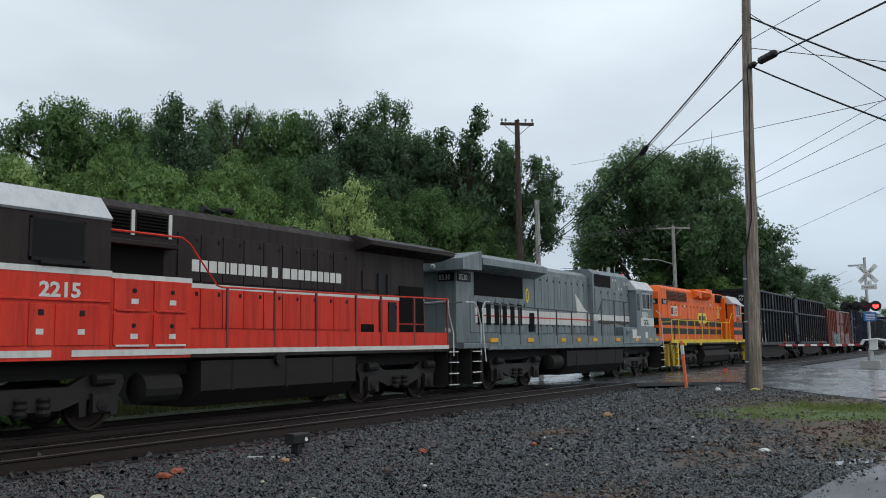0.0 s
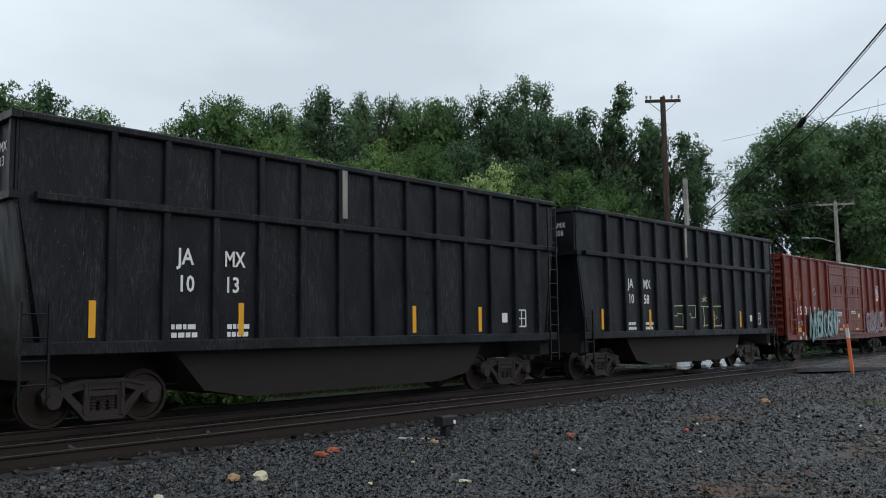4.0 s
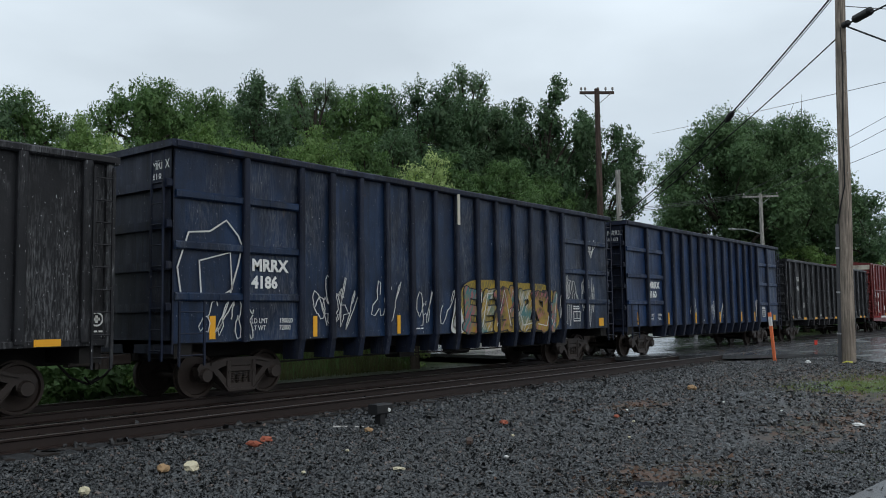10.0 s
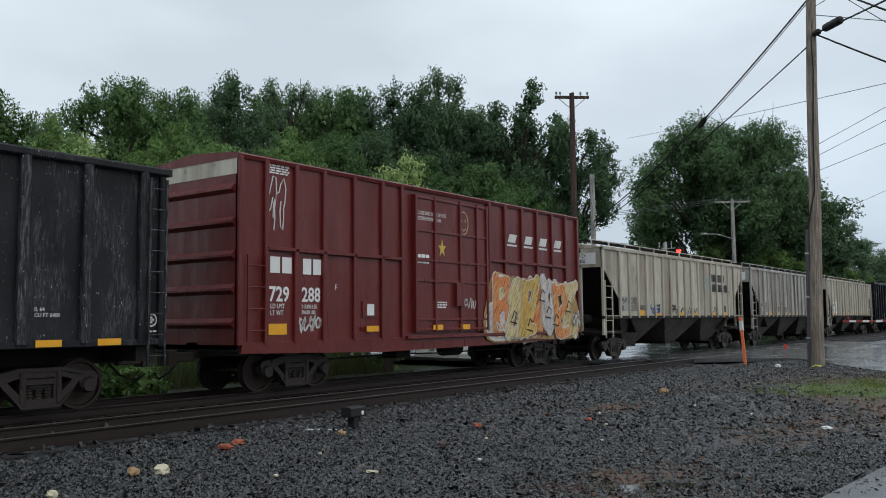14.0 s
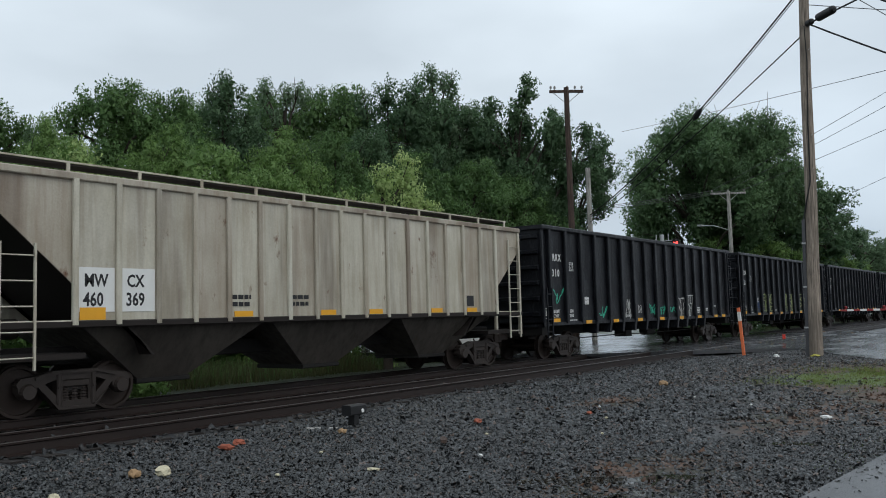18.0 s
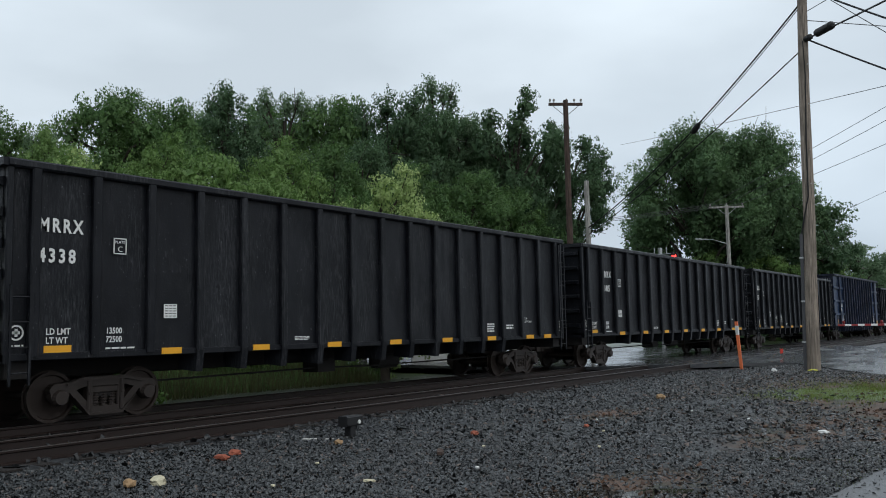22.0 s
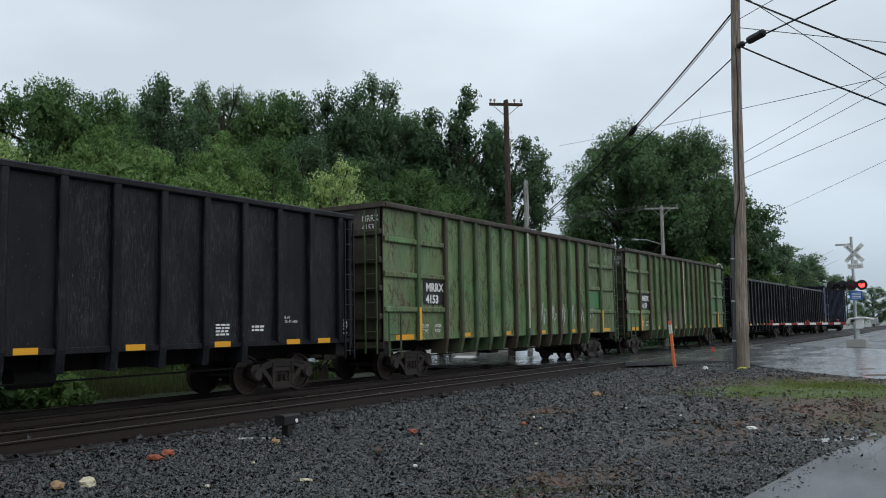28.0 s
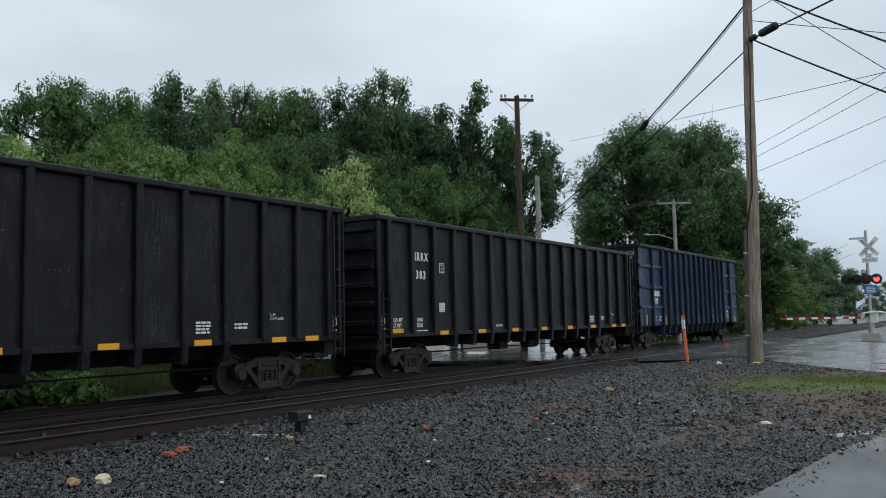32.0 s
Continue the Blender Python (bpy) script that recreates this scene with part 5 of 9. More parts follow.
# ---- high tub gondola ----
def tub_gondola(u0, u1, label, number, seed):
    t, h = car_frame("gondola_car", label, u0, u1, "freight car")
    paint, zt, zm, zb, ys = BLACK, 5.08, 3.82, 1.36, 1.47
    for s in (-1, 1):
        y0, y1 = sorted((s * ys, s * (ys - 0.03)))
        part("side_panel", Build().prism([(-h + 0.5, zb), (h - 0.5, zb), (h - 0.05, zm), (h - 0.05, zt), (-h + 0.05, zt), (-h + 0.05, zm)], "y", y0, y1), paint, t)
        part("top_chord", Build().slab(-h + 0.05, h + 0.02, s * 1.51 - 0.09, s * 1.51 + 0.09, zt - 0.02, zt + 0.12, 0.03), paint, t)
        y0, y1 = sorted((s * ys, s * (ys + 0.15)))
        part("waist_rail", Build().slab(-h + 0.3, h, y0, y1, zm - 0.07, zm + 0.08, 0.03), paint, t)
        part("side_sill", Build().slab(-h + 0.1, h, s * 1.52 - 0.08, s * 1.52 + 0.08, zb - 0.12, zb + 0.1, 0.02), paint, t)
    xs = [-h + 1.6 + i * (2 * h - 2.4) / 12 for i in range(13)]
    bay_panels(t, xs, ys + 0.012, zb + 0.1, zm - 0.07, paint, 0.012)
    bay_panels(t, xs, ys + 0.012, zm + 0.08, zt - 0.02, paint, 0.012)
    for x in xs:
        for s in (-1, 1):
            y0, y1 = sorted((s * ys, s * (ys + 0.12)))
            part("side_post", Build().post(x - 0.07, x + 0.07, y0, y1, zb, zm, 0.02), paint, t)
            part("upper_post", Build().post(x - 0.06, x + 0.06, y0, y1 - 0.02 if s > 0 else y1, zm, zt, 0.02), paint, t)
    for s in (-1, 1):
        x = s * h
        # the end wall slopes inwards below the waist
        part("end_panel", Build().prism([(x - s * 0.35, zb), (x - s * 0.39, zb), (x - s * 0.04, zm), (x - s * 0.04, zt), (x, zt), (x, zm)], "y", -ys, ys), paint, t)
        for y in (-1.4, -0.7, 0.0, 0.7, 1.4):
            p, q = sorted((x, x + s * 0.08))
            part("end_post", Build().post(p, q, y - 0.05, y + 0.05, zm, zt, 0.015), paint, t)
        p, q = sorted((x - s * 0.06, x + s * 0.12))
        part("end_chord", Build().box(p, q, -1.58, 1.58, zt - 0.01, zt + 0.11), paint, t)
        part("end_waist", Build().box(p, q, -1.58, 1.58, zm - 0.06, zm + 0.07), paint, t)
        truck(t, s * (h - 1.75))
        coupler(t, x, s)
    part("belly", Build().prism([(-h + 2.9, 1.3), (-h + 3.6, 0.50), (-h + 4.6, 0.33), (h - 4.6, 0.33), (h - 3.6, 0.50), (h - 2.9, 1.3)], "y", -1.3, 1.3), SOOT, t, "brown rusty tub bottom")
    underframe(t, h - 0.1, zb)
    ladder(t, h - 0.45, h - 0.08, -1.66, 0.7, zt - 0.1, 11, paint)
    ladder(t, -h + 0.1, -h + 0.55, -1.62, 0.6, 2.1, 4, paint)
    y = -ys - 0.018
    lettering("JA", 0.42, WHITE_INK, t, on_side(xs[1] + 0.26, 2.85, y), 0.85, bold=0.008)
    lettering("MX", 0.42, WHITE_INK, t, on_side(xs[2] + 0.22, 2.85, y), 0.75, bold=0.008)
    lettering(number[:2], 0.42, WHITE_INK, t, on_side(xs[1] + 0.26, 2.35, y), 0.85, bold=0.008)
    lettering(number[2:], 0.42, WHITE_INK, t, on_side(xs[2] + 0.22, 2.35, y), 0.85, bold=0.008)
    lettering("JAMX\n" + number, 0.24, WHITE_INK, t, on_end(-0.62, 4.6, -h - 0.01), 0.85)
    for x in (xs[0] - 0.35, xs[2] + 0.55, xs[7] + 0.2, xs[9] + 0.55):
        part("reflector", Build().box(x, x + 0.12, y - 0.004, y + 0.01, 1.52, 2.15), YELLOW_REFLECT, t)
    bars(t, xs[1] + 0.15, 1.5, 0.55, 0.3, 2, y, WHITE_INK)
    bars(t, xs[2] + 0.3, 1.5, 0.5, 0.3, 2, y, WHITE_INK)
    part("bleached_post", Build().box(xs[5] + 0.02, xs[5] + 0.16, -1.604, -1.59, zm + 0.2, zt), GREYISH, t, "bare whitish metal strip")
    part("placard", Build().box(xs[11] - 0.55, xs[11] - 0.33, y - 0.004, y + 0.002, 1.75, 2.0), WHITE_INK, t)
    fr = Build()
    for a, b_, c, d in ((0.1, 0.5, 1.62, 1.66), (0.1, 0.5, 2.06, 2.10), (0.1, 0.14, 1.62, 2.1), (0.46, 0.5, 1.62, 2.1), (0.1, 0.5, 1.84, 1.87), (0.28, 0.31, 1.62, 2.1)):
        fr.box(xs[11] + a, xs[11] + b_, y - 0.003, y + 0.003, c, d)
    part("stencil_frame", fr, WHITE_INK, t)
    return t, h, xs


# ---- boxcars ----
def boxcar_shell(t, h, zt, zb, paint, ribs, end_paint=None):
    ys = 1.46
    for s in (-1, 1):
        y0, y1 = sorted((s * ys, s * (ys - 0.04)))
        part("side_panel", Build().box(-h, h, y0, y1, zb, zt), paint, t)
    for s in (-1, 1):
        x = s * h
        p, q = sorted((x, x - s * 0.05))
        part("end_panel", Build().box(p, q, -ys, ys, zb - 0.1, zt + 0.05), paint, t)
        truck(t, s * (h - 2.1))
        coupler(t, x, s)
    underframe(t, h, zb)
    part("floor", Build().box(-h, h, -ys, ys, zb - 0.12, zb), GRIME, t)
    return ys


def roof(t, h, zt, over, paint):
    part("roof", Build().prism([(-1.52, zt - 0.06), (-1.55, zt + 0.02), (-1.5, zt + 0.06), (0, zt + 0.19), (1.5, zt + 0.06), (1.55, zt + 0.02), (1.52, zt - 0.06)], "x", -h - over, h + over), paint, t)
    for i in range(9):
        x = -h + (i + 0.5) * 2 * h / 9
        part("roof_rib", Build().prism([(-1.49, zt + 0.06), (0, zt + 0.20), (1.49, zt + 0.06), (1.49, zt + 0.09), (0, zt + 0.235), (-1.49, zt + 0.09)], "x", x - 0.05, x + 0.05), paint, t)


PIECE_BLUE = plain("pale blue spray paint", (0.20, 0.34, 0.38), 0.5, 0, 0.35, 3.0, 0.02)
PIECE_CREAM = plain("cream spray paint", (0.55, 0.44, 0.24), 0.5, 0, 0.3, 3.0, 0.02)
PIECE_YELLOW = plain("yellow spray paint", (0.55, 0.38, 0.06), 0.5, 0, 0.3, 3.0, 0.02)
TAG_WHITE = plain("white spray paint", (0.55, 0.55, 0.53), 0.5, 0, 0.3, 4.0, 0.02)
TAG_GREEN = plain("mint spray paint", (0.05, 0.45, 0.30), 0.5, 0, 0.2, 4.0, 0.02)
TAG_LIME = plain("yellow green spray outline", (0.50, 0.55, 0.27), 0.5, 0, 0.2, 4.0, 0.02)
TAG_BLUE = plain("blue spray paint", (0.03, 0.09, 0.30), 0.5, 0, 0.2, 4.0, 0.02)
TAG_FADED = plain("faded chalky tag", (0.30, 0.16, 0.12), 0.7, 0, 0.3, 4.0, 0.02)
BRAND_YELLOW = plain("emblem yellow", (0.80, 0.62, 0.03), 0.45, 0, 0.1, 5.0, 0.02)
SHIELD_BLUE = plain("emblem blue", (0.03, 0.09, 0.36), 0.45, 0, 0.1, 5.0, 0.02)
SHIELD_RED = plain("emblem red", (0.55, 0.03, 0.03), 0.45, 0, 0.1, 5.0, 0.02)


def blocks(parent, x, z, w, h, pattern, y, material, name="painted_letter", slant=0.0):
    """A painted name as plain blocks: pattern gives the widths, 0 a gap."""
    total = sum(p if p > 0 else 0.6 for p in pattern) + 0.22 * len(pattern)
    k = w / total
    q = x
    for p in pattern:
        if p > 0:
            part(name, Build().prism([(q, z), (q + p * k, z), (q + p * k + slant, z + h), (q + slant, z + h)], "y", y - 0.002, y + 0.003), material, parent)
            q += (p + 0.22) * k
        else:
            q += 0.6 * k


def oxide_boxcar(u0, u1):
    t, h = car_frame("boxcar", "oxide red boxcar with double plug doors and sprayed lettering", u0, u1, "freight car")
    zt, zb, paint = 4.62, 1.13, SP_RED
    ys = boxcar_shell(t, h, zt, zb, paint, 0)
    roof(t, h, zt, 0.04, paint)
    part("side_sill", Build().prism([(-h + 0.1, zb + 0.02), (-h + 0.1, zb - 0.2), (-2.9, 0.86), (3.0, 0.86), (h - 0.1, zb - 0.2), (h - 0.1, zb + 0.02)], "y", -1.53, -1.45), paint, t)
    part("side_sill", Build().prism([(-h + 0.1, zb + 0.02), (-h + 0.1, zb - 0.2), (-2.9, 0.86), (3.0, 0.86), (h - 0.1, zb - 0.2), (h - 0.1, zb + 0.02)], "y", 1.45, 1.53), paint, t)
    posts = [-h + 0.07, -6.9, -5.85, -4.75, -3.65, -2.55, 2.75, 3.8, 4.9, 5.95, 6.97, h - 0.07]
    bay_panels(t, posts[:6], ys + 0.014, zb + 0.02, zt - 0.02, paint, 0.013)
    bay_panels(t, posts[6:], ys + 0.014, zb + 0.02, zt - 0.02, paint, 0.013)
    for x in posts:
        for s in (-1, 1):
            y0, y1 = sorted((s * ys, s * (ys + 0.11)))
            part("side_post", Build().post(x - 0.08, x + 0.08, y0, y1, zb, zt, 0.02), paint, t)
    for a, b_ in ((-2.42, 0.02), (0.14, 2.62)):
        d = part("plug_door", Build().box(a, b_, -1.545, -1.45, 1.22, 4.45), paint, t)
        for z in (1.24, 1.75, 2.30, 2.95, 3.5, 4.0, 4.38):
            part("door_rib", Build().slab(a, b_, -1.585, -1.54, z, z + 0.06, 0.01), paint, d)
        for x in (a + 0.04, b_ - 0.04):
            part("door_edge", Build().post(x - 0.05, x + 0.05, -1.60, -1.54, 1.22, 4.45, 0.01), paint, d)
        for x in (a + 0.75, a + 1.55):
            part("lock_bar", Build().tube([(x, -1.62, 3.1), (x, -1.63, 3.42)], 0.03, 6), paint, d)
    part("door_track", Build().slab(-2.6, 4.2, -1.63, -1.53, 1.06, 1.16, 0.01), paint, t)
    for i in range(11):
        z = zb + 0.25 + i * 0.30
        for s in (-1, 1):
            x = s * h
            prof = [(x, z), (x + s * 0.09, z + 0.07), (x + s * 0.09, z + 0.11), (x, z + 0.19)]
            part("end_rib", Build().prism(prof, "y", -1.4, 1.4), paint, t)
    ladder(t, -h + 0.25, -6.95, -1.62, 1.25, 2.75, 4, paint)
    ladder(t, 7.0, h - 0.1, -1.62, 1.25, 2.75, 4, paint)
    y = -ys - 0.020
    worn = plain("worn tan lettering", (0.34, 0.20, 0.11), 0.7, 0, 0.3)
    for c, x in (("S", -6.66), ("P", -6.20)):
        lettering(c, 0.52, worn, t, on_side(x, 2.72, y), 0.9, bold=0.01)
    for c, x in zip("253106", (-6.66, -6.18, -5.54, -4.98, -4.42, -3.95)):
        lettering(c, 0.52, WHITE_INK, t, on_side(x, 2.05, y), 0.95, bold=0.014)
    lettering("LD LMT\nLT WT", 0.15, WHITE_INK, t, on_side(-6.72, 1.62, y), 0.9)
    bars(t, -6.05, 1.55, 0.4, 0.26, 2, y, WHITE_INK)
    part("reflector", Build().box(-6.72, -6.1, y - 0.003, y + 0.005, 1.26, 1.46), YELLOW_REFLECT, t)
    rng = random.Random(5)
    teal = [sprayed_paint("ice blue spray", (0.13, 0.27, 0.29), (0.30, 0.42, 0.42), (0.05, 0.13, 0.16)), sprayed_paint("pale teal spray", (0.14, 0.28, 0.28), (0.36, 0.46, 0.43), (0.04, 0.09, 0.11))]
    wild_piece(t, rng, -5.5, 0.95, 3.7, 1.25, -1.60, teal, plain("dark slate spray", (0.012, 0.020, 0.026), 0.5, 0, 0.3, 4.0, 0.02), 8, 0.085, TAG_WHITE)
    for x, z in ((-6.55, 1.02), (-6.2, 1.18), (-5.9, 1.0), (-1.35, 1.75), (-0.7, 1.5)):
        star = [(x + (0.13 if q % 2 == 0 else 0.055) * math.sin(q * 0.6283), z + (0.13 if q % 2 == 0 else 0.055) * math.cos(q * 0.6283)) for q in range(10)]
        part("sprayed_star", Build().prism(star, "y", -1.604, -1.598), TAG_WHITE, t)
    wild_piece(t, rng, 3.0, 1.2, 2.9, 1.0, -1.60, [sprayed_paint("worn blue spray", (0.16, 0.15, 0.20), (0.26, 0.28, 0.36), (0.18, 0.035, 0.025)), sprayed_paint("worn pink spray", (0.24, 0.11, 0.10), (0.36, 0.32, 0.34), (0.12, 0.03, 0.025))], plain("worn pale spray", (0.36, 0.30, 0.30), 0.6, 0, 0.4, 4.0, 0.02), 7, 0.048)
    spray("tag", t, scribble(rng, -6.6, 3.15, 0.8, 0.75, 3) + scribble(rng, -7.7, 3.0, 0.6, 0.7, 2), TAG_FADED, y, 0.014)
    spray("tag", t, scribble(rng, -7.75, 1.3, 0.7, 0.3, 3) + scribble(rng, -7.75, 1.75, 0.7, 0.4, 3) + scribble(rng, -7.75, 2.3, 0.7, 0.35, 2), TAG_FADED, y, 0.014)
    spray("tag", t, scribble(rng, -4.5, 2.85, 0.45, 0.5, 2), TAG_WHITE, y, 0.012)
    spray("tag", t, scribble(rng, 6.1, 1.6, 0.7, 0.8, 3) + scribble(rng, 2.85, 2.4, 0.8, 0.5, 3), TAG_FADED, y, 0.014)
    # shield emblem
    cx, cz = 5.42, 3.12
    out = [(cx + 0.84 * p, cz + 0.80 * q) for p, q in ((-0.36, 0.62), (0, 0.68), (0.36, 0.62), (0.34, 0.28), (0.40, -0.05), (0.24, -0.28), (0, -0.42), (-0.24, -0.28), (-0.40, -0.05), (-0.34, 0.28))]
    em = part("emblem", Build().prism(out, "y", y - 0.002, y + 0.003), WHITE_INK, t, "shield emblem in blue, white and red")
    part("emblem_field", Build().prism([(cx + 0.84 * p, cz + 0.80 * q) for p, q in ((-0.31, 0.57), (0, 0.62), (0.31, 0.57), (0.29, 0.24), (-0.29, 0.24))], "y", y - 0.005, y - 0.001), SHIELD_BLUE, em)
    bars(em, cx - 0.17, cz + 0.24, 0.36, 0.20, 2, y - 0.006, WHITE_INK)
    for i in range(6):
        x = cx - 0.25 + i * 0.088
        part("emblem_stripe", Build().box(x, x + 0.044, y - 0.005, y - 0.001, cz - 0.10 - 0.11 * (1 - abs(i - 2.5) / 2.5), cz + 0.16), SHIELD_RED, em)
    bars(t, -1.35, 2.0, 0.6, 0.22, 2, -1.552, WHITE_INK)
    bars(t, 0.7, 2.12, 0.7, 0.24, 3, -1.552, WHITE_INK)
    part("sticker", Build().box(1.80, 2.05, -1.556, -1.548, 1.92, 2.12), plain("lime sticker", (0.55, 0.7, 0.05), 0.4, 0, 0.1), t)
    for x in (-1.2, 1.3, 4.1, 6.3):
        reflector(t, x, 1.24, 0.5, 0.15, -1.556 if abs(x) < 2 else y - 0.1)
    part("roof_edge", Build().slab(-0.8, h - 0.3, -1.57, -1.5, zt - 0.02, zt + 0.07, 0.01), GREYISH, t, "pale worn roof edge")
    return t


def cube_boxcar(u0, u1):
    t, h = car_frame("boxcar", "maroon high-cube boxcar with a plug door and a sprayed mural", u0, u1, "freight car")
    zt, zb, paint = 5.12, 1.08, BN_RED
    ys = boxcar_shell(t, h, zt, zb, paint, 0)
    roof(t, h, zt, 0.02, paint)
    part("side_sill", Build().prism([(-h + 0.1, zb + 0.05), (-h + 0.1, 0.9), (-2.9, 0.78), (2.6, 0.82), (h - 0.1, 0.9), (h - 0.1, zb + 0.05)], "y", -1.53, -1.45), paint, t)
    posts = [-h + 0.05, -6.9, -6.0, -5.1, -4.05, -3.0, -2.2, 1.95, 2.85, 3.85, 4.8, 5.8, 6.75, h - 0.05]
    for x in posts:
        for s in (-1, 1):
            y0, y1 = sorted((s * ys, s * (ys + 0.10)))
            part("side_post", Build().post(x - 0.06, x + 0.06, y0, y1, zb, zt, 0.02), paint, t)
    bay_panels(t, posts[:7], ys + 0.014, zb + 0.02, zt - 0.02, paint, 0.013)
    bay_panels(t, posts[7:], ys + 0.014, zb + 0.02, zt - 0.02, paint, 0.013)
    part("waist_rail", Build().slab(-6.9, -2.2, -1.56, -1.46, 3.12, 3.22, 0.02), paint, t)
    part("waist_rail", Build().slab(1.95, h - 0.9, -1.56, -1.46, 3.30, 3.40, 0.02), paint, t)
    d = part("plug_door", Build().box(-1.75, 1.78, -1.55, -1.45, 1.25, 4.95), paint, t)
    for z in (1.28, 1.55, 2.6, 3.15, 3.95, 4.85):
        part("door_rib", Build().slab(-1.75, 1.78, -1.59, -1.545, z, z + 0.07, 0.01), paint, d)
    for x in (-1.70, -0.85, 0.35, 1.2, 1.72):
        part("door_post", Build().post(x - 0.045, x + 0.045, -1.61, -1.545, 1.25, 4.95, 0.01), paint, d)
    part("lock_box", Build().slab(0.05, 0.4, -1.66, -1.55, 1.95, 2.6, 0.01), paint, d)
    part("door_track", Build().slab(-2.1, 5.4, -1.62, -1.53, 1.08, 1.17, 0.01), paint, t)
    for s in (-1, 1):
        x = s * h
        for i in range(5):
            z = zb + 0.35 + i * 0.72
            part("end_rib", Build().prism([(x, z), (x + s * 0.1, z + 0.08), (x + s * 0.1, z + 0.13), (x, z + 0.22)], "y", -1.42, 1.42), paint, t)
        p, q = sorted((x, x + s * 0.012))
        part("end_band", Build().box(p, q, -1.45, 1.45, 4.72, zt + 0.04), CREAM, t, "white reflective end band")
    ladder(t, -h + 0.2, -6.98, -1.6, 1.15, 3.0, 4, paint)
    y = -ys - 0.020
    blocks(t, -6.75, 2.64, 0.70, 0.36, [1, 1], y, WHITE_INK)
    blocks(t, -5.76, 2.64, 0.64, 0.36, [1, 1], y, WHITE_INK)
    lettering("729", 0.46, WHITE_INK, t, on_side(-6.78, 2.02, y), 0.88, bold=0.01)
    lettering("288", 0.46, WHITE_INK, t, on_side(-5.80, 2.02, y), 0.88, bold=0.01)
    lettering("LD LMT\nLT WT", 0.15, WHITE_INK, t, on_side(-6.74, 1.86, y), 0.85)
    lettering("215400 LBS\n70600 LBS", 0.13, WHITE_INK, t, on_side(-5.80, 1.86, y), 0.8)
    lettering("CLOSE AND LOCK DOORS\nBEFORE MOVING CAR", 0.15, WHITE_INK, t, on_side(-1.62, 4.42, -1.556), 0.72)
    part("reflector", Build().box(-6.78, -6.25, y - 0.003, y + 0.005, 1.28, 1.52), YELLOW_REFLECT, t)
    part("placard_board", Build().box(-3.75, -3.15, y - 0.02, y, 1.65, 2.05), BN_RED, t)
    part("placard", Build().box(-3.58, -3.32, y - 0.025, y - 0.019, 1.7, 1.98), WHITE_INK, t)
    for x in (3.05, 4.05, 4.98, 5.98):
        part("emblem_letter", Build().prism([(x, 3.98), (x + 0.44, 3.98), (x + 0.56, 4.24), (x + 0.12, 4.24)], "y", y - 0.002, y + 0.003), STRIPE_WHITE, t)
        part("emblem_rule", Build().prism([(x - 0.08, 3.86), (x + 0.52, 3.86), (x + 0.55, 3.92), (x - 0.05, 3.92)], "y", y - 0.002, y + 0.003), STRIPE_WHITE, t)
    rng = random.Random(8)
    cream = sprayed_paint("cream spray", (0.56, 0.45, 0.22), (0.62, 0.52, 0.32), (0.30, 0.20, 0.07))
    orange = sprayed_paint("peach spray", (0.60, 0.22, 0.07), (0.62, 0.33, 0.12), (0.36, 0.08, 0.03))
    straw = sprayed_paint("straw spray", (0.58, 0.42, 0.12), (0.52, 0.32, 0.07), (0.30, 0.18, 0.06))
    lilac = sprayed_paint("pale lilac spray", (0.50, 0.46, 0.46), (0.58, 0.54, 0.50), (0.34, 0.27, 0.24))
    haze = sprayed_paint("faded straw spray", (0.34, 0.22, 0.08), (0.20, 0.07, 0.035), (0.40, 0.30, 0.13))
    y0 = -1.572
    shape(t, [(1.7, 1.0), (1.75, 2.3), (2.1, 2.95), (2.9, 2.9), (3.9, 2.85), (5.1, 2.85), (6.6, 2.7), (7.35, 2.2), (7.3, 1.0), (4.5, 0.97)], haze, haze, y0)
    shape(t, [(1.78, 1.05), (1.8, 2.0), (2.4, 1.9), (3.1, 1.3), (3.2, 1.0)], lilac, TAG_WHITE, y0 - 0.006)
    shape(t, [(2.05, 2.3), (2.1, 2.72), (2.45, 2.92), (2.85, 2.7), (2.85, 2.3), (2.45, 2.12)], cream, TAG_WHITE, y0 - 0.007)
    wild_piece(t, random.Random(21), 2.0, 1.0, 5.1, 1.85, y0 - 0.012, [orange, cream, straw, orange, lilac], TAG_WHITE, 7, 0.155)
    for x, z in ((2.95, 1.6), (3.9, 1.35), (4.7, 2.3), (5.6, 1.5), (6.5, 1.95), (5.1, 1.75)):
        spray("sprayed_line", t, [[(x, z), (x + 0.12, z + 0.24), (x + 0.30, z + 0.12)], [(x - 0.1, z - 0.1), (x + 0.28, z - 0.16)]], SOOT, y0 - 0.10, 0.020)
    spray("tag", t, scribble(rng, 2.05, 1.15, 0.55, 0.4, 3) + scribble(rng, 6.9, 1.3, 0.5, 0.55, 4), TAG_WHITE, y0 - 0.104, 0.018)
    spray("tag", t, scribble(rng, -6.9, 3.6, 0.6, 1.25, 2) , TAG_WHITE, y, 0.016)
    spray("tag", t, scribble(rng, -5.85, 1.32, 0.8, 0.38, 5), TAG_WHITE, y, 0.022)
    spray("tag", t, scribble(rng, 0.55, 1.9, 0.6, 0.3, 4), TAG_WHITE, -1.556, 0.014)
    ring = [(0.55 + 0.22 * math.cos(a * 0.3491), 4.35 + 0.33 * math.sin(a * 0.3491)) for a in range(19)]
